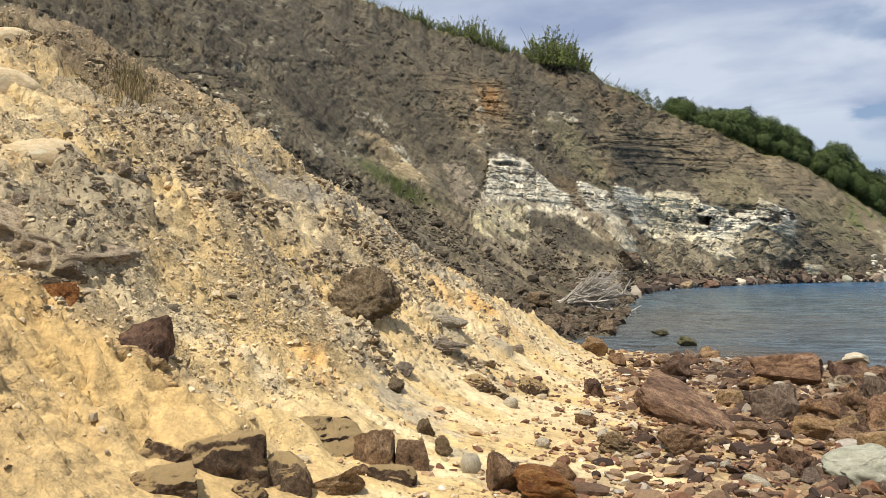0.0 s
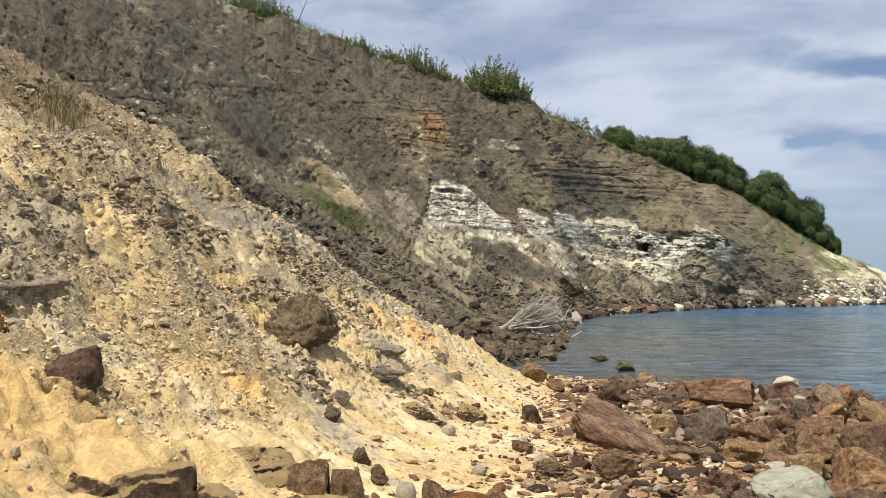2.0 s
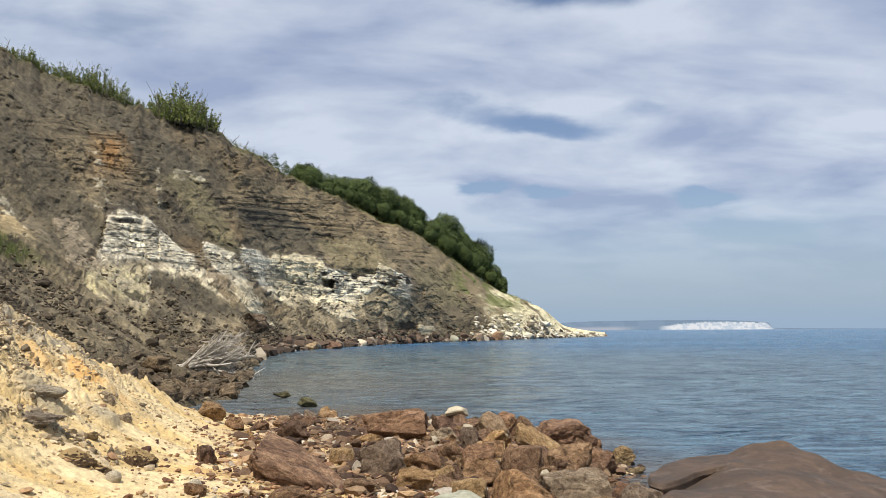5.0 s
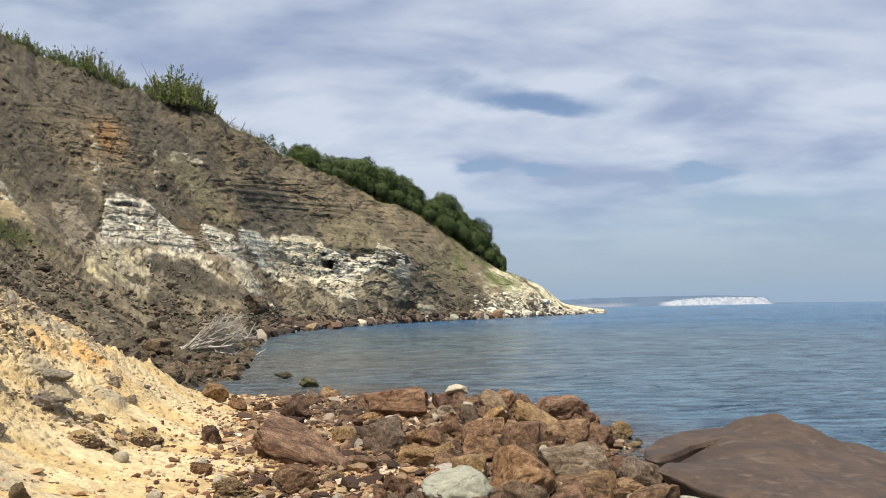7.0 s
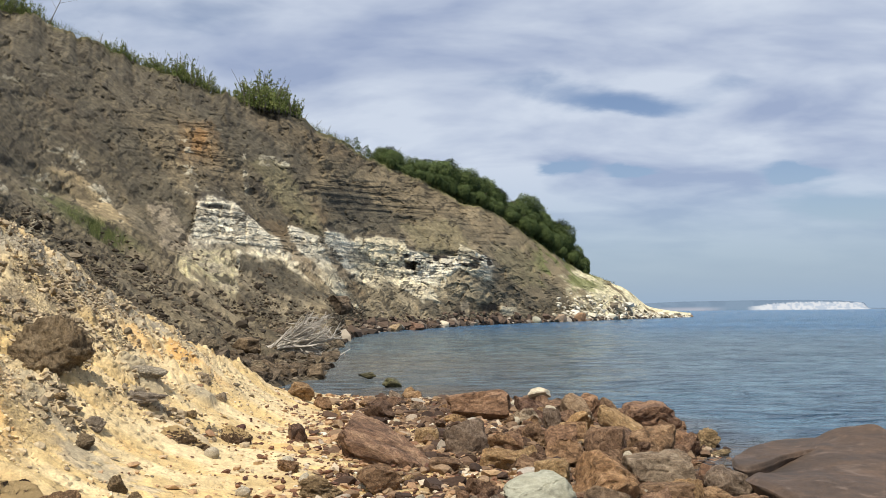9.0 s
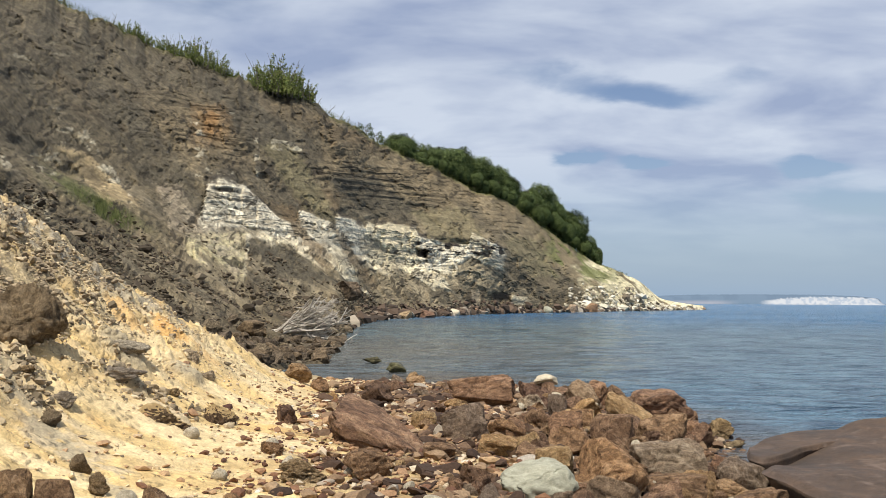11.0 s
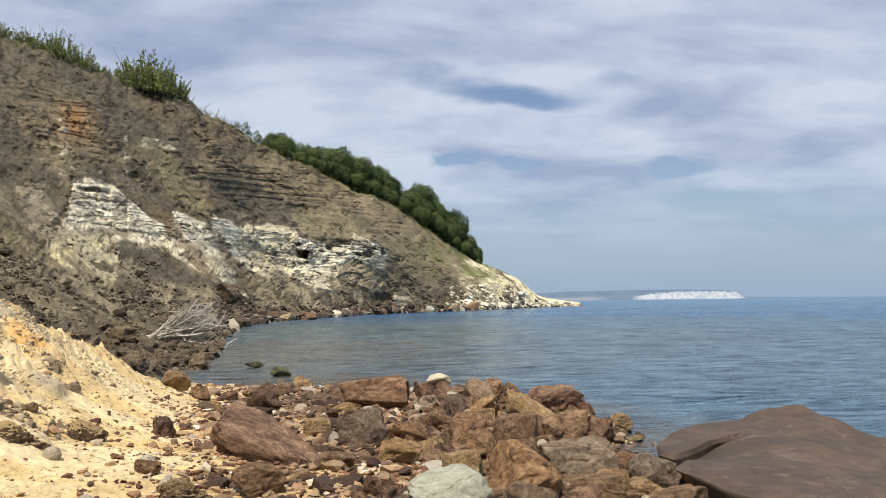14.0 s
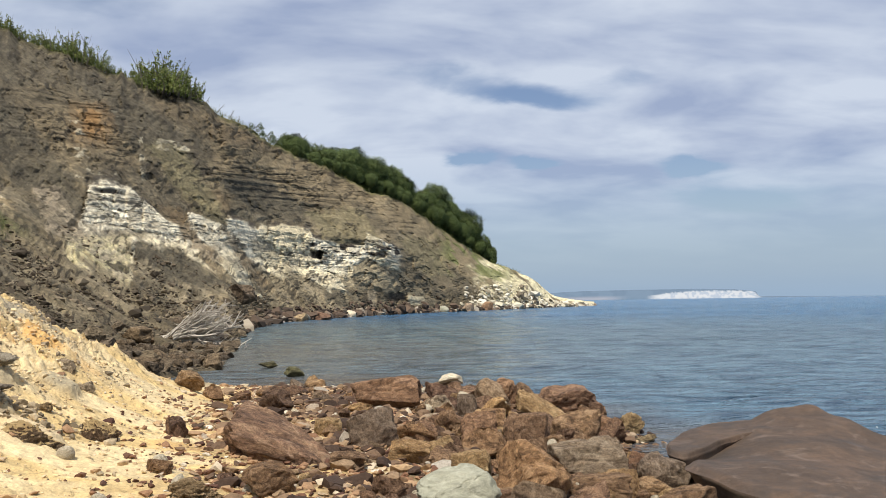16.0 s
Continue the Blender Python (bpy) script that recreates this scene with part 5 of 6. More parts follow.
while placed < 330:
    y = rng.uniform(5.5, 21.5)
    x = rng.uniform(-2.0, float(waterline(y)) + 0.25)
    thick = 0.06 + 0.94 * smooth(-1.7, 1.4, x) * smooth(5, 8, y)
    if rng.random() > thick:
        continue
    size = min(0.48, 0.14 * math.exp(rng.gauss(0.35, 0.5))) * (0.7 + 0.5 * float(smooth(0.5, 3, x)))
    mat, label = LESSER[rng.randrange(len(LESSER))]
    if mat is PALE:
        size = min(size, 0.16)
    pool = ROUND if mat is PALE else SQUARED if placed % 3 == 0 else SHAPES
    heap = 0.13 * float(smooth(0.8, 2.6, x) * smooth(6, 10, y) * smooth(21, 17, y)) * rng.random()
    m = Matrix.LocRotScale((x, y, float(surface(x, y)) + size * 0.16 + heap), Euler((rng.uniform(-0.5, 0.5), rng.uniform(-0.5, 0.5), rng.uniform(0, 6.3))), (size * rng.uniform(0.38, 0.7), size * rng.uniform(0.32, 0.5), size * rng.uniform(0.26, 0.46)))
    stone_at("stone", pool[rng.randrange(len(pool))], m, mat, label, "stone", "stones of the strand")
    placed += 1


# ---- loose grit: pieces past counting ----
def scatter(name, points, sizes, mat, seed, label, category, flatten=0.6, level=1):
    r = np.random.default_rng(seed)
    v, f = ICO[level]
    n = len(points)
    shape = 1 + r.uniform(-0.15, 0.15, (n, len(v)))
    stretch = np.stack([r.uniform(0.6, 1.3, n), r.uniform(0.6, 1.1, n), r.uniform(0.4, 0.9, n) * flatten], -1)
    p = v[None] * shape[..., None]
    for _ in range(5):
        cut = r.normal(size=(n, 3))
        cut /= np.linalg.norm(cut, axis=1, keepdims=True)
        p = p - np.maximum((p * cut[:, None]).sum(-1) - r.uniform(0.3, 0.7, n)[:, None], 0)[..., None] * cut[:, None]
    p = p * stretch[:, None] * sizes[:, None, None] * 1.25
    a, t = r.uniform(0, 2 * np.pi, n), r.uniform(-0.5, 0.5, n)
    c, s, ct, st = np.cos(a), np.sin(a), np.cos(t), np.sin(t)
    p = np.stack([p[..., 0], p[..., 1] * ct[:, None] - p[..., 2] * st[:, None], p[..., 1] * st[:, None] + p[..., 2] * ct[:, None]], -1)
    p = np.stack([p[..., 0] * c[:, None] - p[..., 1] * s[:, None], p[..., 0] * s[:, None] + p[..., 1] * c[:, None], p[..., 2]], -1)
    p += np.asarray(points)[:, None]
    ob = new(name, mesh(name, p.reshape(-1, 3), (f[None] + np.arange(n)[:, None, None] * len(v)).reshape(-1, 3), mat, flat=True))
    return tagged(ob, label, category, kind="stuff")


GRIT = pebbly("slope_grit", (0.0, (0.16, 0.125, 0.082)), (0.14, (0.36, 0.285, 0.185)), (0.32, (0.58, 0.455, 0.28)), (0.8, (0.72, 0.56, 0.335)), (0.96, (0.68, 0.55, 0.36)), (1.0, (0.55, 0.31, 0.12)))
SHINGLE = pebbly("shingle", (0.0, (0.08, 0.04, 0.03)), (0.3, (0.2, 0.1, 0.055)), (0.55, (0.36, 0.22, 0.12)), (0.8, (0.46, 0.31, 0.17)), (0.95, (0.56, 0.47, 0.34)), (1.0, (0.70, 0.65, 0.54)))
RUBBLE = pebbly("clay_rubble", (0.0, (0.042, 0.032, 0.021)), (0.5, (0.095, 0.073, 0.049)), (0.8, (0.155, 0.122, 0.08)), (0.97, (0.25, 0.2, 0.135)))
nr = np.random.default_rng(11)


def on_beach(x0, x1, y0, y1, n):
    x, y = nr.uniform(x0, x1, n), nr.uniform(y0, y1, n)
    return x, y, surface(x, y)


x, y, z = on_beach(-11, -1.2, 3.6, 13.5, 78000)
dense = smooth(0.40, 0.60, fbm(x * 0.6 + y * 0.2, y * 2.0, 0, 5, 47)) * 0.92 + 0.08
foot = slope_foot(y)
keep = (nr.random(len(x)) < dense * (0.12 + 0.88 * smooth(0.0, 1.2, foot - x)) * (1 - 0.85 * smooth(5.4, 4.9, y)))
x, y, z = x[keep], y[keep], z[keep]
size = np.clip(0.0105 * np.exp(nr.normal(0, 0.6, len(x))), 0.004, 0.055)
scatter("slope_grit", np.stack([x, y, z + size * 0.3], -1), size, GRIT, 12, "grey and ochre clay crumbs strewn over sand", "gravel", 0.95)

# dark slipped soil in bands down the sand
SOIL = pebbly("soil_crumbs", (0.0, (0.14, 0.11, 0.07)), (0.35, (0.25, 0.195, 0.125)), (0.75, (0.36, 0.28, 0.175)), (1.0, (0.52, 0.41, 0.26)))
BANDS = ((-5.9, 8.9, -4.2, 7.7, 0.30, 2600), (-4.9, 9.1, -3.6, 10.5, 0.34, 4400), (-6.6, 9.2, -5.3, 6.7, 0.30, 2200), (-5.5, 10.9, -3.2, 11.6, 0.25, 1800), (-3.3, 8.4, -2.5, 7.3, 0.14, 700), (-4.0, 9.4, -2.2, 9.9, 0.25, 1200), (-5.3, 6.2, -4.6, 5.5, 0.18, 700), (-9.5, 9.9, -6.2, 10.4, 0.35, 2800))
px, py = [], []
for x0, y0, x1, y1, half, n in BANDS:
    t = nr.random(n)
    px.append(x0 + (x1 - x0) * t + nr.normal(0, half, n))
    py.append(y0 + (y1 - y0) * t + nr.normal(0, half, n))
x, y = np.concatenate(px), np.concatenate(py)
keep = fbm(x * 2.2, y * 2.2, 0, 3, 67) > 0.45
x, y = x[keep], y[keep]
z = surface(x, y)
size = np.clip(0.015 * np.exp(nr.normal(0, 0.65, len(x))), 0.006, 0.06)
scatter("soil_crumbs", np.stack([x, y, z + size * 0.35], -1), size, SOIL, 18, "dark brown soil crumbs slipped over the sand", "soil", 0.95)
for k in range(44):
    x0, y0, x1, y1, half, n = BANDS[k % 8]
    t = rng.random()
    x, y = x0 + (x1 - x0) * t + rng.gauss(0, half * 0.8), y0 + (y1 - y0) * t + rng.gauss(0, half * 0.8)
    size = 0.06 + 0.14 * rng.random() ** 3
    rock(x, y, float(surface(x, y)) - 0.3 * size, size * 1.5, size * 1.2, size * 1.0, rng.uniform(0, 180), CLAY if k % 3 else MUD, "clod of grey-brown clay lying on the sand" if k % 3 else "dark brown earth clod lying on the sand")

x, y, z = on_beach(-2.6, 4.9, 4.5, 22.5, 30000)
keep = (z > -0.12) & (nr.random(len(x)) < 0.05 + 0.95 * smooth(-2.1, -0.2, x + 0.8 * (fbm(x * 0.9, y * 0.9, 0, 3, 61) - 0.5)))
x, y, z = x[keep], y[keep], z[keep]
size = np.clip(0.024 * np.exp(nr.normal(0, 0.5, len(x))), 0.009, 0.10)
scatter("shingle", np.stack([x, y, z + size * 0.2], -1), size, SHINGLE, 13, "red, brown and white pebbles between the stones", "gravel", 0.7)

x, y, z = on_beach(-1.8, 4.9, 5.0, 22.0, 6500)
keep = (z > -0.1) & (nr.random(len(x)) < 0.02 + 0.98 * smooth(-1.7, 0.4, x + 0.8 * (fbm(x * 0.9, y * 0.9, 0, 3, 63) - 0.5)))
x, y, z = x[keep], y[keep], z[keep]
size = np.clip(0.055 * np.exp(nr.normal(0, 0.42, len(x))), 0.03, 0.13)
BROKEN = pebbly("broken_stones", (0.0, (0.04, 0.025, 0.018)), (0.4, (0.105, 0.064, 0.041)), (0.7, (0.20, 0.127, 0.075)), (0.92, (0.32, 0.22, 0.13)), (1.0, (0.38, 0.34, 0.28)))
scatter("broken_stones", np.stack([x, y, z + size * 0.25], -1), size, BROKEN, 17, "broken red and brown stones packed on the strand", "gravel", 0.8, 2)


# ---- boulder apron at the foot of the cliff ----
def apron_point(bearing, v):
    r, z = cliff_point(np.asarray(bearing, float), np.asarray(v, float))
    return -r * np.sin(np.radians(bearing)), r * np.cos(np.radians(bearing)), z


b, v = nr.uniform(3.0, 24, 16000), nr.random(16000) ** 1.3 * 0.95
keep = nr.random(16000) < smooth(1.0, 0.3, v + 0.5 * (fbm(b * 0.9, v * 6, 0, 3, 65) - 0.5))
b, v = b[keep], v[keep]
x, y, z = apron_point(b, v)
size = np.clip(0.05 * np.exp(nr.normal(0, 0.62, len(x))), 0.015, 0.3) * np.clip(np.hypot(x, y) / 40, 0.45, 1.5)
scatter("clay_rubble", np.stack([x, y, z + size * 0.2], -1), size, RUBBLE, 14, "dark broken clay and stone rubble below the cliff", "rubble", 0.85)
b, v = nr.uniform(-17.4, 4.5, 6500), np.abs(nr.normal(0, 0.17, 6500)) - 0.02
x, y, z = apron_point(b, np.clip(v, 0, 0.98))
size = np.clip(0.17 * np.exp(nr.normal(0, 0.75, len(x))), 0.06, 1.2)
FOOTSTONES = pebbly("shore_stones", (0.0, (0.04, 0.03, 0.023)), (0.4, (0.085, 0.06, 0.043)), (0.7, (0.14, 0.095, 0.066)), (0.9, (0.21, 0.165, 0.12)), (0.96, (0.36, 0.31, 0.24)))
scatter("shore_stones", np.stack([x, y, z * 0.9 + size * 0.1], -1), size, FOOTSTONES, 15, "mixed brown and pale stones along the far shore", "rubble", 0.8)
b, v = -17.4 + 8.6 * (1 - np.sqrt(nr.random(4200))), np.abs(nr.normal(0, 0.7, 4200))
x, y, z = apron_point(b, np.clip(v, 0, 2.9))
size = np.clip(0.24 * np.exp(nr.normal(0, 0.7, len(x))), 0.08, 1.6)
CHALKY = pebbly("point_stones", (0.0, (0.16, 0.13, 0.09)), (0.35, (0.40, 0.35, 0.25)), (0.7, (0.60, 0.55, 0.42)), (1.0, (0.74, 0.70, 0.6)))
scatter("point_stones", np.stack([x, y, z + size * 0.1], -1), size, CHALKY, 16, "pale fallen blocks covering the low point", "rubble", 0.8)

for k in range(130):
    b = 4.0 + 13.5 * rng.random() ** 1.1 if k < 60 else rng.uniform(5.0, 12.5)
    v = abs(rng.gauss(0, 0.16)) if k < 60 else abs(rng.gauss(0, 0.10))
    x, y, z = (float(c) for c in apron_point(b, min(v, 0.8)))
    if y < 20 and x > -4:
        continue
    size = min(1.5, 0.42 * math.exp(rng.gauss(0, 0.45))) * max(1.0, math.hypot(x, y) / 42)
    m = Matrix.LocRotScale((x, y, z + size * 0.18), Euler((rng.uniform(-0.4, 0.4), rng.uniform(-0.4, 0.4), rng.uniform(0, 6.3))), (size * 0.62, size * 0.5, size * 0.42))
    mat, label = ((CAVE, "dark clay-stained boulder in the rubble below the cliff"), (CAVE, "dark clay-stained boulder in the rubble below the cliff"), (CAVE, "dark brown boulder at the foot of the cliff"), (CAVE, "dark brown boulder at the foot of the cliff"))[rng.randrange(4)]
    stone_at("boulder", SHAPES[rng.randrange(len(SHAPES))], m, mat, label, "rock", "boulders below the cliff")
for x, y, size, mat, label in ((4.4, 127.5, 1.7, PALE, "pale boulder at the far waterline"), (24, 171, 2.0, GREEN, "greenish pale boulder at the far waterline"), (21, 172, 1.6, TAN, "pale block below the cliff"), (30, 178, 2.6, GREY, "grey block at the far waterline"),
                               (12, 150, 2.0, RED, "red-brown block at the far waterline"), (8, 139, 1.8, RED, "red-brown block at the far waterline"), (16, 158, 2.4, GREY, "grey block below the cliff"), (36, 190, 3.0, BROWN, "brown block at the far waterline"),
                               (0.5, 109, 1.5, DARKRED, "dark red block at the far waterline"), (-2, 103, 1.4, MUD, "dark block at the far waterline"), (76, 262, 1.8, GREY, "dark block off the low point"), (80.5, 270, 1.6, BROWN, "dark block off the low point"), (84, 277, 2.0, GREY, "dark block off the low point"), (88, 284, 1.5, BROWN, "dark block off the low point"), (91.5, 288, 1.4, GREY, "dark block off the low point")):
    m = Matrix.LocRotScale((x, y, size * 0.2), Euler((0.1, 0.2, x)), (size * 0.6, size * 0.5, size * 0.4))
    stone_at("boulder", (ROUND if mat in (PALE, GREEN) else SHAPES)[int(abs(x)) % 6], m, mat, label, "rock", "boulders along the far shore")


# ---- the great slab by the water ----
def slab_mesh(name, corners, inner, centre, seed, mat, depth=0.7, tuck=0.25):
    ring = np.array(corners)
    n = 260
    cx_, cy_ = centre
    ang = np.arctan2(ring[:, 1] - cy_, ring[:, 0] - cx_)
    order = np.argsort(ang)
    ring, ang = ring[order], ang[order]
    a = np.linspace(-np.pi, np.pi, n, endpoint=False)
    edge = np.zeros((n, 2))
    for i, t in enumerate(a):
        d = np.array((np.cos(t), np.sin(t)))
        for p, q in zip(ring, np.roll(ring, -1, 0)):
            mtx = np.array([d, -(q[:2] - p[:2])]).T
            if abs(np.linalg.det(mtx)) < 1e-9:
                continue
            k, w = np.linalg.solve(mtx, p[:2] - (cx_, cy_))
            if k > 0 and -1e-6 <= w <= 1 + 1e-6:
                edge[i] = d * k
                break
    for _ in range(9):
        edge = edge * 0.6 + 0.2 * (np.roll(edge, 1, 0) + np.roll(edge, -1, 0))
    steps = np.r_[0.0005, np.linspace(0.03, 0.96, 50), 0.97, 0.98, 0.99, 0.995, 1.0]
    x = cx_ + steps[:, None] * edge[None, :, 0]
    y = cy_ + steps[:, None] * edge[None, :, 1]
    known = np.concatenate([ring, np.array(inner)])
    z = np.zeros(x.shape)
    total = np.zeros(x.shape)
    for px, py, pz in known:
        w = 1 / (np.hypot(x - px, y - py) ** 3.2 + 0.004)
        z, total = z + w * pz, total + w
    z = z / total
    z += (fbm(x * 0.8, y * 0.8, 0, 4, seed) - 0.5) * 0.05 + (fbm(x * 4, y * 4, 0, 4, seed + 3) - 0.5) * 0.02
    z -= 0.05 * smooth(0.92, 1.0, steps)[:, None] ** 2
    sx, sy, sz = [x], [y], [z]
    for k in np.linspace(0.06, 1, 12):
        wob = 1 - tuck * k ** 0.7 / (np.hypot(edge[:, 0], edge[:, 1]) + 0.2) + 0.05 * (fbm(a * 3, k * 4, 0, 3, seed + 9) - 0.5)
        sx.append((cx_ + edge[:, 0] * wob)[None])
        sy.append((cy_ + edge[:, 1] * wob)[None])
        sz.append((z[-1] - k * depth)[None])
    x, y, z = np.concatenate(sx), np.concatenate(sy), np.concatenate(sz)
    rows = len(x)
    idx = np.arange(rows * n).reshape(rows, n)
    f = np.stack([idx[:-1], np.roll(idx, -1, 1)[:-1], np.roll(idx, -1, 1)[1:], idx[1:]], -1).reshape(-1, 4)[:, ::-1]
    return mesh(name, np.stack([x, y, z], -1).reshape(-1, 3), f, mat)


slab = new("boulder_slab")
slab.location = (6.0, 10.0, 0)
tagged(slab, "huge smooth dark red-brown rock slab cracked at one corner", "rock")
TOP = ((3.85, 9.98, 0.30), (4.35, 10.5, 0.36), (4.92, 10.9, 0.44), (5.22, 10.88, 0.53), (5.36, 10.82, 0.74), (5.8, 10.72, 0.77), (5.98, 10.5, 0.57), (6.4, 10.45, 0.34), (7.2, 10.2, 0.12), (8.0, 9.5, -0.08), (8.2, 8.2, -0.15), (6.8, 6.9, 0.05), (4.9, 6.8, 0.26), (4.05, 7.2, 0.34), (3.62, 8.0, 0.38), (3.5, 8.55, 0.41), (3.45, 8.85, 0.42), (3.56, 9.1, 0.42), (3.85, 9.4, 0.36), (3.85, 9.6, 0.33))
INNER = ((5.55, 10.35, 0.6), (5.0, 10.3, 0.53), (5.0, 9.5, 0.5), (5.5, 8.5, 0.36), (6.1, 9.6, 0.33), (6.5, 9.0, 0.16), (7.2, 8.6, -0.02), (6.1, 8.0, 0.22), (4.3, 8.6, 0.45))
CORNER = ((3.74, 10.0, 0.43), (4.3, 10.62, 0.49), (4.85, 11.0, 0.51), (5.12, 10.7, 0.545), (5.0, 10.2, 0.535), (4.69, 10.03, 0.51), (4.3, 9.84, 0.475), (3.95, 9.56, 0.44), (3.66, 9.36, 0.42), (3.6, 9.6, 0.42))
for name, me in (("main_slab", slab_mesh("main_slab", TOP, INNER, (5.4, 9.2), 7, SLAB)),
                 ("broken_corner", slab_mesh("broken_corner", CORNER, ((4.4, 10.2, 0.49), (4.8, 10.5, 0.53)), (4.4, 10.2), 8, SLAB, 0.5, 0.22))):
    ob = new(name, me)
    ob.parent = slab
    ob.matrix_parent_inverse = Matrix.Translation((-6.0, -10.0, 0))


# ---- plants ----
LEAF = leafy("tree_leaves", (0.0, (0.038, 0.06, 0.02)), (0.5, (0.07, 0.10, 0.032)), (1.0, (0.13, 0.165, 0.055)))
SHRUB = leafy("shrub_leaves", (0.0, (0.085, 0.115, 0.03)), (0.5, (0.18, 0.22, 0.06)), (1.0, (0.30, 0.32, 0.12)))
GRASS = leafy("grass_blades", (0.0, (0.055, 0.08, 0.022)), (0.6, (0.115, 0.14, 0.045)), (1.0, (0.23, 0.22, 0.10)))
STRAW = leafy("dry_grass", (0.0, (0.17, 0.125, 0.065)), (0.6, (0.30, 0.235, 0.13)), (1.0, (0.46, 0.38, 0.22)))
BARK = plain("bark", (0.09, 0.075, 0.055), (0.2, 0.17, 0.13), 6)
GREYWOOD = plain("bleached_wood", (0.34, 0.30, 0.25), (0.62, 0.57, 0.49), 8)


def leaves(r, centres, radii, n, size, squash=0.8, hollow=0.5):
    """Small four-cornered leaf sprays round several centres."""
    which = r.integers(0, len(centres), n)
    d = r.normal(size=(n, 3))
    d /= np.linalg.norm(d, axis=1, keepdims=True)
    p = np.asarray(centres)[which] + d * (np.asarray(radii)[which] * (hollow + (1 - hollow) * r.random(n) ** 0.6))[:, None] * (1, 1, squash)
    a, b = r.normal(size=(n, 3)), r.normal(size=(n, 3))
    a /= np.linalg.norm(a, axis=1, keepdims=True)
    b = np.cross(a, b)
    b /= np.linalg.norm(b, axis=1, keepdims=True)
    s = size * r.uniform(0.6, 1.4, (n, 1))
    quad = np.stack([p - a * s, p - b * s * 0.6, p + a * s, p + b * s * 0.6], 1)
    return quad.reshape(-1, 3), np.arange(n * 4).reshape(n, 4)


def tube(points, radii, sides=5):
    points, radii = np.asarray(points, float), np.asarray(radii, float)
    t = np.gradient(points, axis=0)
    t /= np.linalg.norm(t, axis=1, keepdims=True) + 1e-9
    ref = np.array((0.31, 0.52, 0.79))
    u = np.cross(t, ref)
    u /= np.linalg.norm(u, axis=1, keepdims=True) + 1e-9
    w = np.cross(t, u)
    a = np.linspace(0, 2 * np.pi, sides, endpoint=False)
    v = points[:, None] + radii[:, None, None] * (np.cos(a)[None, :, None] * u[:, None] + np.sin(a)[None, :, None] * w[:, None])
    idx = np.arange(len(points) * sides).reshape(-1, sides)
    f = np.stack([idx[:-1], np.roll(idx, -1, 1)[:-1], np.roll(idx, -1, 1)[1:], idx[1:]], -1).reshape(-1, 4)
    return v.reshape(-1, 3), f


def joined(pieces):
    vs_, fs_, k = [], [], 0
    for v, f in pieces:
        vs_.append(v)
        fs_.append(f + k)
        k += len(v)
    return np.concatenate(vs_), np.concatenate(fs_)


def limb(r, start, way, length, thick, bend=0.25, n=7):
    way = np.asarray(way, float) / np.linalg.norm(way)
    pts, p = [np.asarray(start, float)], np.asarray(start, float)
    for _ in range(n - 1):
        way = way + r.normal(0, bend / n ** 0.5, 3)
        way /= np.linalg.norm(way)
        p = p + way * length / (n - 1)
        pts.append(p)
    return np.array(pts), np.linspace(thick, thick * 0.25, n)


def part(name, data, parent, label=""):
    ob = new(name, data)
    ob.parent = parent
    return tagged(ob, label) if label else ob


def tree_kind(seed, high, wide, mat, n_leaves, leaf, bare=0):
    """Trunk, limbs and an uneven crown of leaf sprays; returns the two meshes."""
    r = np.random.default_rng(seed)
    wood, centres, radii = [], [], []
    trunk = limb(r, (0, 0, -0.4), (r.normal(0, 0.12), r.normal(0, 0.12), 1), high * 0.75, high * 0.03, 0.15)
    wood.append(tube(*trunk, 6))
    for _ in range(20):
        k = r.integers(1, 7)
        a = r.uniform(0, 6.28)
        pts = limb(r, trunk[0][k], (math.cos(a), math.sin(a), r.uniform(0.2, 0.9)), wide * r.uniform(0.3, 0.6), high * 0.012)
        wood.append(tube(*pts, 4))
        centres.append(pts[0][-1])
        radii.append(wide * r.uniform(0.10, 0.22))
    centres.append(trunk[0][-1])
    radii.append(wide * 0.25)
    for _ in range(bare):
        k = r.integers(1, 6)
        pts = limb(r, trunk[0][k] + r.normal(0, 0.3, 3) * (1, 1, 0), (r.normal(0, 0.3), r.normal(0, 0.3), 1), high * r.uniform(0.5, 0.95), high * 0.009, 0.2)
        wood.append(tube(*pts, 4))
    lv, lf = leaves(r, np.array(centres), np.array(radii), n_leaves, leaf)
    keep = lv[:, 2].reshape(-1, 4).min(1) > 0.0
    lf = lf[keep]
    return mesh("trunk", *joined(wood), BARK), mesh("crown", lv, lf, mat)


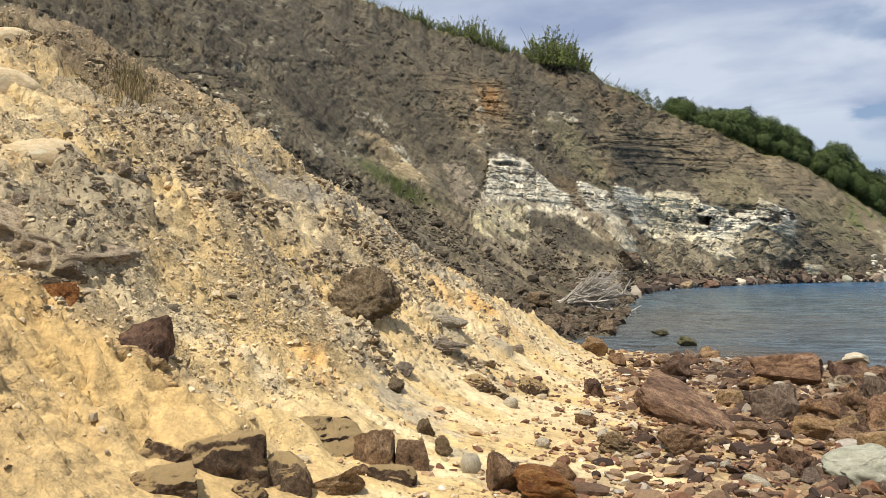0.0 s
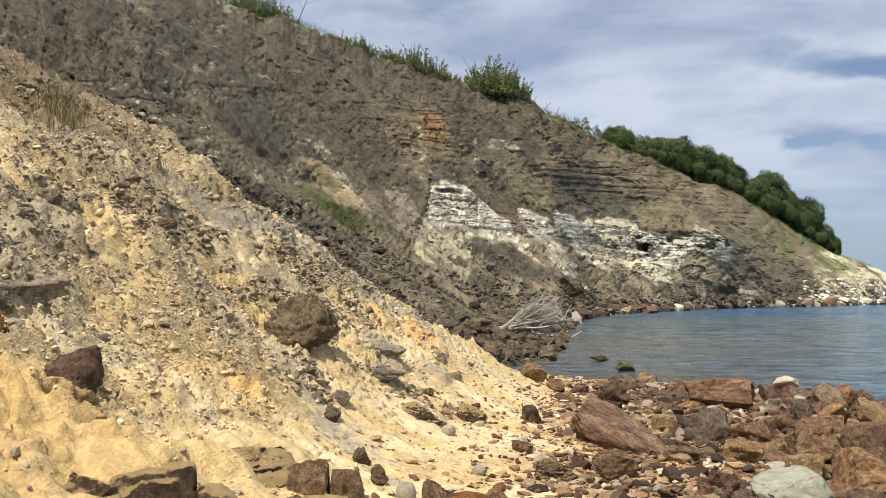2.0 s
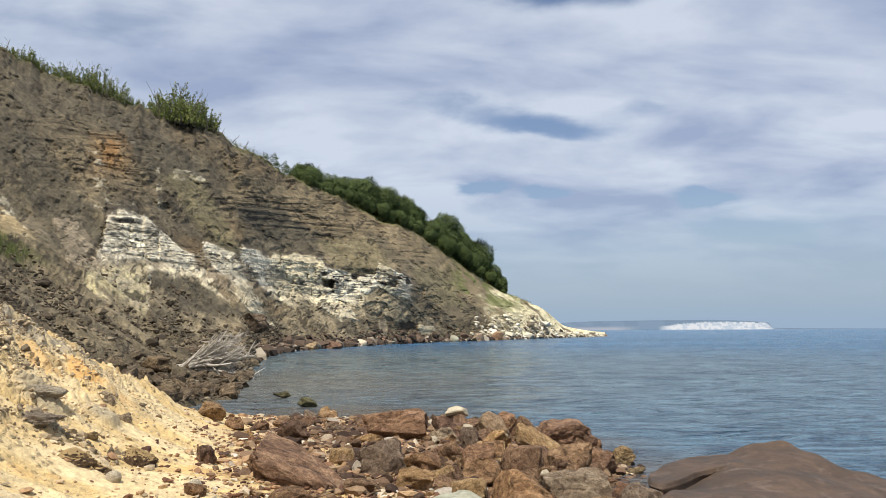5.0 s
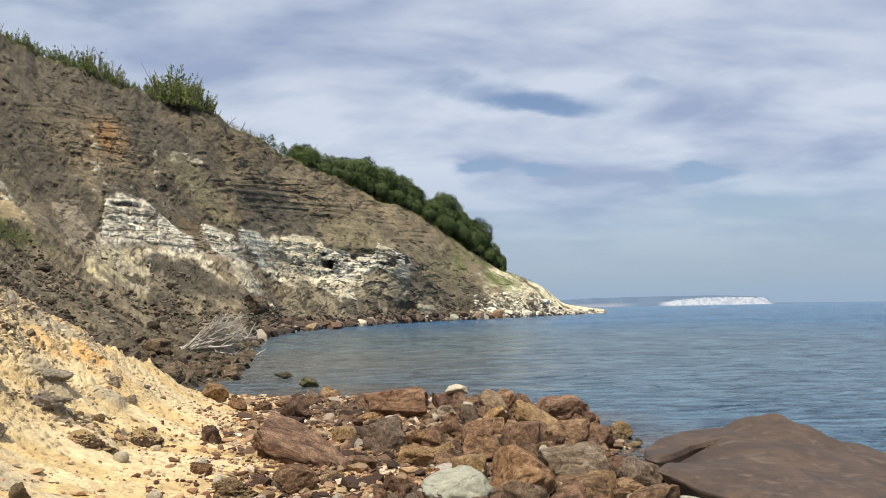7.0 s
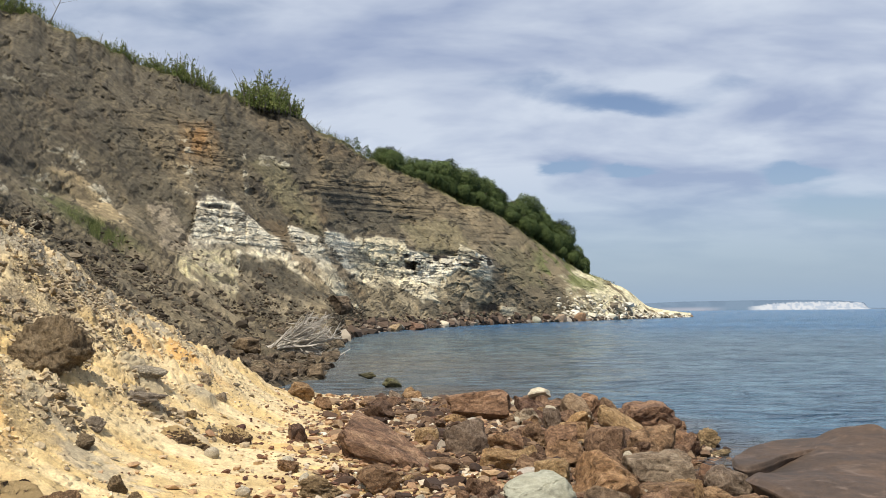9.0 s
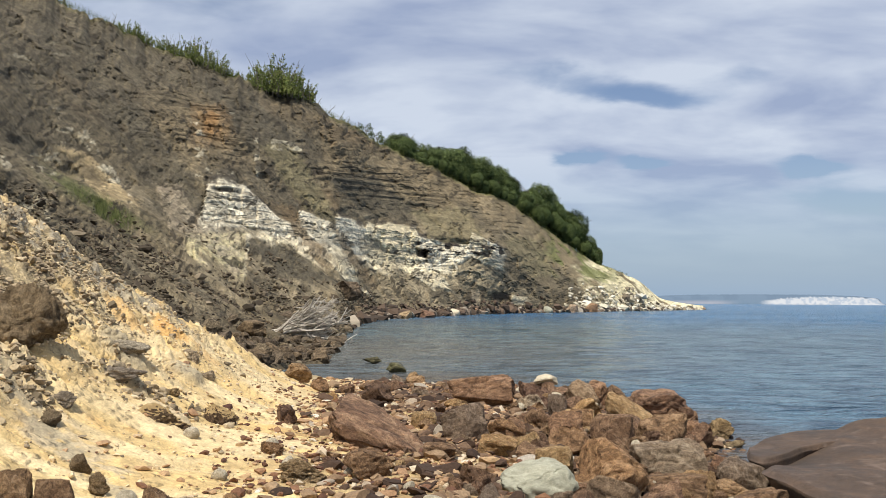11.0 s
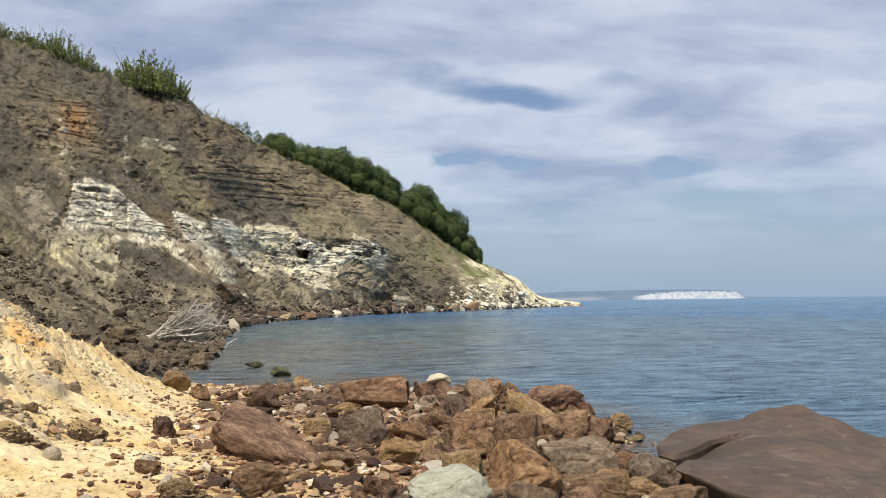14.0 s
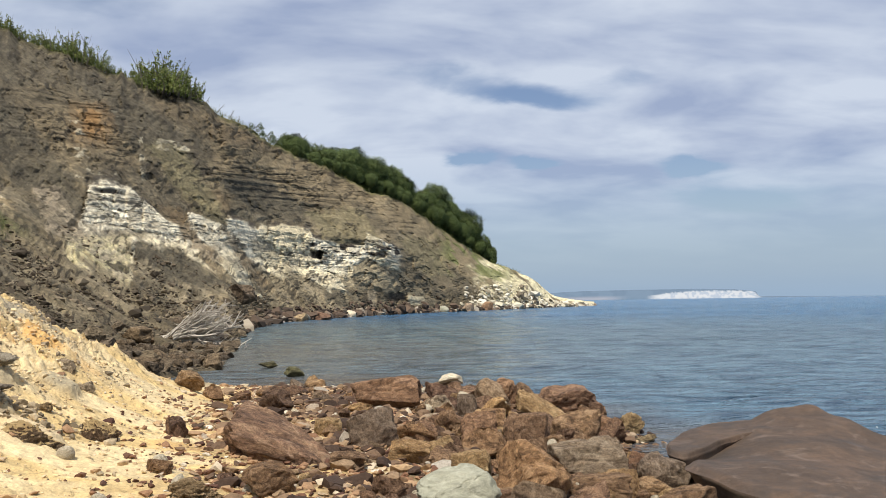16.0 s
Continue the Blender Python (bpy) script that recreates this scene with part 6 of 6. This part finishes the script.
def broad_tree(seed, high, wide, mat, n, leaf):
    """A rounded broadleaf crown down to the ground, billowed in bosses, its sprays facing outward."""
    r = np.random.default_rng(seed)
    trunk = limb(r, (0, 0, -0.4), (r.normal(0, 0.1), r.normal(0, 0.1), 1), high * 0.7, high * 0.03, 0.15)
    wood = [tube(*trunk, 6)]
    for k in (2, 3, 4, 5, 5, 6):
        a = r.uniform(0, 6.28)
        wood.append(tube(*limb(r, trunk[0][k], (math.cos(a), math.sin(a), 0.7), wide * 0.4, high * 0.012), 4))
    d = r.normal(size=(n, 3))
    d /= np.linalg.norm(d, axis=1, keepdims=True)
    boss = r.normal(size=(13, 3))
    boss /= np.linalg.norm(boss, axis=1, keepdims=True)
    spray = r.normal(size=(75, 3))
    spray /= np.linalg.norm(spray, axis=1, keepdims=True)
    swell = smooth(0.70, 0.98, d @ boss.T) * r.uniform(0.45, 1.0, 13)
    tuft = smooth(0.93, 0.992, d @ spray.T) * r.uniform(0.3, 1.0, 75)
    reach = (0.54 + 0.32 * swell.max(1) + 0.17 * tuft.max(1)) * (1 - 0.22 * r.random(n) ** 1.5) * (1 + 0.045 * r.normal(size=n))
    p = d * reach[:, None] * (wide * 0.5, wide * 0.5, high * 0.52) + (0, 0, high * 0.5)
    out = d + 0.5 * (boss[(d @ boss.T).argmax(1)]) + r.normal(0, 0.55, (n, 3))
    out /= np.linalg.norm(out, axis=1, keepdims=True)
    a = np.cross(out, r.normal(size=(n, 3)))
    a /= np.linalg.norm(a, axis=1, keepdims=True)
    b = np.cross(out, a)
    size = leaf * r.uniform(0.6, 1.4, (n, 1))
    v = np.stack([p - a * size, p - b * size * 0.85, p + a * size, p + b * size * 0.85], 1).reshape(-1, 3)
    f = np.arange(n * 4).reshape(n, 4)
    return mesh("trunk", *joined(wood), BARK), mesh("crown", v, f[v[:, 2].reshape(-1, 4).min(1) > 0.0], mat)


def stemmy_shrub(seed, high, wide, mat, n, leaf, bare):
    """Upright leafy shoots of uneven height out of one stool, with bare ones between."""
    r = np.random.default_rng(seed)
    wood, points, lean = [], [], []
    for k in range(34 + bare):
        foot = r.normal(0, 0.22, 2) * wide
        tall = high * r.uniform(0.35, 1.0) * math.exp(-0.5 * (np.hypot(*foot) / (0.42 * wide)) ** 2)
        pts, rad = limb(r, (*foot, -0.15), (foot[0] * 0.25 + r.normal(0, 0.12), foot[1] * 0.25, 1), tall * (1.25 if k >= 34 else 1.0), 0.022, 0.25, 7)
        wood.append(tube(pts, rad, 4))
        if k < 34:
            j = r.uniform(0.6, 6, n // 34)
            i = np.minimum(j.astype(int), 5)
            q = pts[i] + (pts[i + 1] - pts[i]) * (j - i)[:, None]
            points.append(q + r.normal(0, 0.075 * wide * 0.45, q.shape) * (1, 1, 0.7) * (1.3 - 0.12 * j)[:, None])
    p = np.concatenate(points)
    m = len(p)
    a = r.normal(size=(m, 3)) + (0, 0, 0.8)
    a /= np.linalg.norm(a, axis=1, keepdims=True)
    b = np.cross(a, r.normal(size=(m, 3)))
    b /= np.linalg.norm(b, axis=1, keepdims=True)
    size = leaf * r.uniform(0.6, 1.4, (m, 1))
    v = np.stack([p - a * size, p - b * size * 0.5, p + a * size, p + b * size * 0.5], 1).reshape(-1, 3)
    f = np.arange(m * 4).reshape(m, 4)
    return mesh("trunk", *joined(wood), BARK), mesh("crown", v, f[v[:, 2].reshape(-1, 4).min(1) > -0.1], mat)


WOOD = [broad_tree(300 + k, 6.0, 5.2 + 0.4 * k, LEAF, 12000, 0.088) for k in range(5)]
WINDBLOWN = [tree_kind(330 + k, 6.0, 5.2, LEAF, 2600, 0.11) for k in range(2)]
BUSH = [stemmy_shrub(320 + k, 2.1, 2.0, SHRUB, 3000, 0.05, 12) for k in range(4)]


def planted(name, kind, x, y, z, scale, turn, label, category, group):
    ob = new(name)
    stems = part("trunk", kind[0], ob)
    if name == "shrub":
        tagged(stems, kind="stuff")
    part("crown", kind[1], ob)
    ob.matrix_world = Matrix.LocRotScale((x, y, z), Euler((0, 0, turn)), (scale * 1.0, scale * 1.0, scale))
    return tagged(ob, label, category, group)


def crest(bearing, behind=0.0):
    r, z = cliff_point(np.array([float(bearing)]), np.array([3.0 + behind / 60]))
    return -float(r[0]) * math.sin(radians(bearing)), float(r[0]) * math.cos(radians(bearing)), float(z[0])


# hanging wood over the headland: (bearing, top as an angle of height) along its outline
OUTLINE = ((4.0, 11.0), (2.6, 10.9), (1.2, 10.5), (0.4, 9.7), (-1.3, 10.0), (-3.0, 9.2), (-4.6, 8.3), (-6.7, 7.6), (-8.4, 6.6), (-9.65, 5.35), (-10.7, 4.0), (-11.2, 2.9), (-12.7, 1.9))
ob_, oe_ = np.array(OUTLINE)[::-1].T
rng = random.Random(41)
stood, k = [], 0
for _ in range(3000):
    b = rng.uniform(-11.2, 1.6)
    back = 1 + 27 * rng.random() ** 1.3
    x, y, z = crest(b, back)
    top = 2.1 + math.hypot(x, y) * math.tan(radians(float(np.interp(b, ob_, oe_))))
    high = min(13, (top - z) * (0.92 + 0.26 * rng.random() if back > 9 else 0.42 + 0.3 * rng.random()))
    if high < 0.9 or any(math.hypot(x - px, y - py) < 0.34 * (high + ph) for px, py, ph in stood):
        continue
    stood.append((x, y, high))
    k += 1
    planted("tree", WOOD[k % 5], x, y, z - 0.3, high / 5.35, rng.uniform(0, 6.3), "dense dark green tree in the wood on the headland", "tree", "trees on the headland")
for b, high in ((3.7, 2.9), (3.0, 2.9), (2.6, 2.4), (1.4, 2.9), (4.3, 1.2)):
    x, y, z = crest(b, 3)
    planted("tree", WINDBLOWN[int(b) % 2], x, y, z - 0.3, high / 5.9, b * 9, "small windblown tree at the cliff edge", "tree", "trees on the headland")

# shrubs on the cliff edge
for b, high in ((30.2, 1.8), (28.9, 1.5), (26.4, 1.6), (25.8, 2.4), (25.1, 2.9), (24.4, 2.6), (23.7, 2.2), (23.0, 1.5), (22.3, 1.0),
                (19.7, 0.9), (19.1, 1.2), (18.5, 1.9), (18.0, 1.8), (17.5, 1.0), (16.6, 1.7), (16.1, 2.1), (15.6, 1.9), (15.0, 2.9), (14.5, 2.8), (14.0, 2.2), (13.5, 2.5), (13.0, 1.7), (12.4, 1.6), (11.9, 1.3), (11.3, 1.6),
                (10.5, 3.3), (10.0, 4.3), (9.5, 4.6), (9.0, 4.1), (8.5, 3.8), (8.0, 3.1), (7.6, 2.0), (6.6, 0.6), (6.0, 0.6), (5.3, 0.7)):
    x, y, z = crest(b, 1.2)
    planted("shrub", BUSH[int(b * 10) % 4], x, y, z - 0.3, high * 1.35 / 2.0, b * 7, "scrubby green shrub with bare twigs on the cliff edge", "shrub", "shrubs on the cliff edge")


def dead_stem(b, high, lean):
    r = np.random.default_rng(int(b * 100))
    ob = new("dead_sapling")
    x, y, z = crest(b, 0.8)
    way = (lean * math.cos(radians(b)), lean * math.sin(radians(b)), 1)
    main = limb(r, (0, 0, -0.3), way, high, 0.055, 0.08, 9)
    part("stem", mesh("stem", *tube(*main, 5), BARK), ob)
    twigs = [tube(*limb(r, main[0][k], (r.normal(0, 0.5) + lean, r.normal(0, 0.5), 0.9), high * r.uniform(0.2, 0.45), 0.022, 0.3, 6), 4) for k in (3, 4, 5, 6)]
    part("twig_spray", mesh("twig_spray", *joined(twigs), BARK), ob)
    ob.location = (x, y, z)
    tagged(ob, "thin leafless sapling leaning at the cliff edge", "dead tree", "dead saplings on the cliff edge")


for b, high, lean in ((13.0, 5.6, -0.55), (22.5, 5.6, 0.45), (23.6, 3.6, -0.1), (24.6, 2.8, -0.35), (27.6, 2.6, 0.3), (30.0, 2.8, 0.5), (19.6, 1.8, 0.2), (6.4, 2.0, 0.9), (5.6, 1.7, 0.7), (5.0, 1.4, 0.2), (4.3, 1.5, -0.1)):
    dead_stem(b, high, lean)


# ---- grass ----
def blades(name, points, heights, mat, seed, label, category, kind="", group=""):
    r = np.random.default_rng(seed)
    n = len(points)
    a = r.uniform(0, 2 * np.pi, n)
    side = np.stack([np.cos(a), np.sin(a), np.zeros(n)], -1) * (heights * 0.011 + 0.0015)[:, None]
    b = r.uniform(0, 2 * np.pi, n)
    bend = np.stack([np.cos(b), np.sin(b), np.zeros(n)], -1) * (heights * r.uniform(0.1, 0.75, n))[:, None]
    up_ = np.array((0, 0, 1.0)) * heights[:, None]
    p = np.asarray(points)
    mid = p + bend * 0.35 + up_ * 0.6
    v = np.stack([p - side, p + side, mid + side * 0.7, mid - side * 0.7, p + bend + up_ * 0.95], 1)
    f = np.array(((0, 1, 2), (0, 2, 3), (3, 2, 4)))
    ob = new(name, mesh(name, v.reshape(-1, 3), (f[None] + 5 * np.arange(n)[:, None, None]).reshape(-1, 3), mat))
    return tagged(ob, label, category, group, kind)


# green turf on the slipped ground, and along the cliff edge
b = nr.normal(19.4, 0.8, 6000)
v = 0.0 * b
r0, z0, ra, za, rb, zb, r1, z1 = cliff_lines(b)
want = np.radians(5.75 + (b - 20.2) * 0.55 + nr.normal(0, 0.28, len(b)))
grid = np.linspace(0.3, 2.6, 60)
table = np.stack([np.arctan2(cliff_point(b, np.full(len(b), g))[1] - 2.1, cliff_point(b, np.full(len(b), g))[0]) for g in grid], 1)
v = grid[np.argmin(np.abs(table - want[:, None]), 1)] + nr.uniform(-0.02, 0.02, len(b))
some = fbm(b * 2.2, v * 9, 0, 3, 88) > 0.47
b, v = b[some], v[some]
x, y, z = apron_point(b, v)
blades("turf", np.stack([x, y, z - 0.05], -1), nr.uniform(0.06, 0.34, len(b)), GRASS, 31, "patch of long green grass on slipped ground", "grass", "stuff")
b = nr.uniform(-13, 31, 9000)
r, z = cliff_point(b, 2.985 + nr.random(len(b)) * 0.06)
blades("edge_grass", np.stack([-r * np.sin(np.radians(b)), r * np.cos(np.radians(b)), z], -1), nr.uniform(0.2, 0.9, len(b)), GRASS, 32, "rough grass fringe along the cliff edge", "grass", "stuff")

# dry tufts near the top of the sand
for x, y, spread, high, n in ((-7.3, 10.0, 0.34, 0.30, 700), (-7.8, 9.7, 0.45, 0.16, 420), (-8.7, 9.9, 0.6, 0.15, 420), (-6.6, 10.3, 0.35, 0.15, 300), (-6.2, 10.5, 0.3, 0.12, 220), (-9.4, 10.2, 0.5, 0.15, 320)):
    px, py = x + nr.normal(0, spread * 0.5, n), y + nr.normal(0, spread * 0.5, n)
    blades("grass_tuft", np.stack([px, py, surface(px, py) - 0.02], -1), nr.uniform(0.5, 1.1, n) * high, STRAW, int(abs(x) * 100), "dry straw-coloured grass tuft on top of the sand", "grass", "stuff")

# ---- dead bush at the cove's edge ----
bush = new("dead_bush")
tagged(bush, "bleached leafless bush lying against shore boulders", "dead bush")
r = np.random.default_rng(77)
for k in range(38):
    climb = 0.03 + 0.72 * (k / 37) + r.normal(0, 0.05)
    long_ = r.uniform(1.9, 3.3) * (1 - 0.2 * climb)
    main = limb(r, r.normal(0, 0.12, 3) + (0.2 * (k % 3), 0, 0.12), (1.0, r.normal(0, 0.35), climb), long_, r.uniform(0.065, 0.11), 0.16, 10)
    bough = part("branch", mesh("branch", *tube(*main, 5), GREYWOOD), bush)
    twigs = []
    for _ in range(8):
        j = r.integers(2, 9)
        t = limb(r, main[0][j], (1.0 + r.normal(0.2, 0.3), r.normal(0, 0.5), climb + r.normal(0.1, 0.3)), r.uniform(0.4, 1.1), 0.04, 0.35, 7)
        twigs.append(tube(*t, 4))
        for _ in range(2):
            i = r.integers(2, 6)
            twigs.append(tube(*limb(r, t[0][i], r.normal(0, 0.4, 3) + (0.6, 0, 0.15), r.uniform(0.25, 0.6), 0.02, 0.4, 5), 3))
    tagged(part("twig_spray", mesh("twig_spray", *joined(twigs), GREYWOOD), bough), kind="stuff")
root = [tube(*limb(r, (0.2, 0, 0.1), r.normal(0, 1, 3) * (1, 1, 0.5), r.uniform(0.5, 1.0), 0.05, 0.5, 7), 5) for _ in range(16)]
part("root", mesh("root", *joined(root), BARK), bush, "dark tangled root end")
bush.matrix_world = pose(-6.75, 41.38, 0.25, 0, 0, 0)


# ---- far coast across the bay: low wooded down ending in a white cliff ----
def far_coast():
    b = np.linspace(-9, -36, 420)
    dist = 4550.0
    top = np.interp(-b, (9, 13.5, 15, 17, 20, 24.1, 26.1, 26.9, 27.4, 27.6, 27.9, 29.5, 36), (30, 34, 42, 48, 50, 50, 44, 38, 33, 8, 7, 4, 0))
    top = np.maximum(top + (fbm(b * 6, 0 * b, 0, 3, 5) - 0.5) * 1.5, 0.0)
    rows = np.linspace(0, 1, 24)
    R = dist + 260 * rows[:, None] ** 1.5 + 25 * (ridged(b * 2.2, 0 * b, 0, 3, 3) - 0.5)[None] * (1 - rows[:, None])
    Z = top[None] * np.minimum(rows * 1.25, 1)[:, None]
    white = smooth(-20.8, -21.7, b)[None] * smooth(-27.8, -27.5, b)[None]
    # chalk reaches higher towards the end of the headland
    share = np.interp(-b, (20.5, 22.5, 24.5, 27.5), (0.2, 0.6, 0.78, 0.86))[None]
    chalk = white * smooth(share + 0.05, share - 0.05, rows[:, None] * 1.25 + (fbm(b[None] * 9, rows[:, None] * 4, 0, 3, 8) - 0.5) * 0.3)
    # blue-grey tints carry the haze of distance, on woods and chalk alike
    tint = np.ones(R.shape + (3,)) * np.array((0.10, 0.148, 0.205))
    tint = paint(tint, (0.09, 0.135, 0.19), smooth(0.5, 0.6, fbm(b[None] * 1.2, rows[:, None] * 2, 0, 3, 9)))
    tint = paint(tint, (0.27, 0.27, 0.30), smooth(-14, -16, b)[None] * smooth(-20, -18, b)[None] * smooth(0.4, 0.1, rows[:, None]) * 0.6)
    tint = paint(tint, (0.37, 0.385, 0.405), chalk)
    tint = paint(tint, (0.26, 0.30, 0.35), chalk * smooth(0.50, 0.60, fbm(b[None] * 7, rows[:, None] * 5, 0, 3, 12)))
    x, y = -R * np.sin(np.radians(b))[None], R * np.cos(np.radians(b))[None]
    m, nt, bsdf = material("hazy_coast")
    at = nt.nodes.new("ShaderNodeAttribute")
    at.attribute_name = "tint"
    nt.links.new(at.outputs["Color"], bsdf.inputs["Base Color"])
    bsdf.inputs["Roughness"].default_value = 1.0
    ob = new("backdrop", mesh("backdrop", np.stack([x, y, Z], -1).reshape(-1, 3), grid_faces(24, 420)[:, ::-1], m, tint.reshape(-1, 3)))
    tagged(ob, "hazy blue far headland ending in white chalk cliffs", "headland", kind="structure")


far_coast()
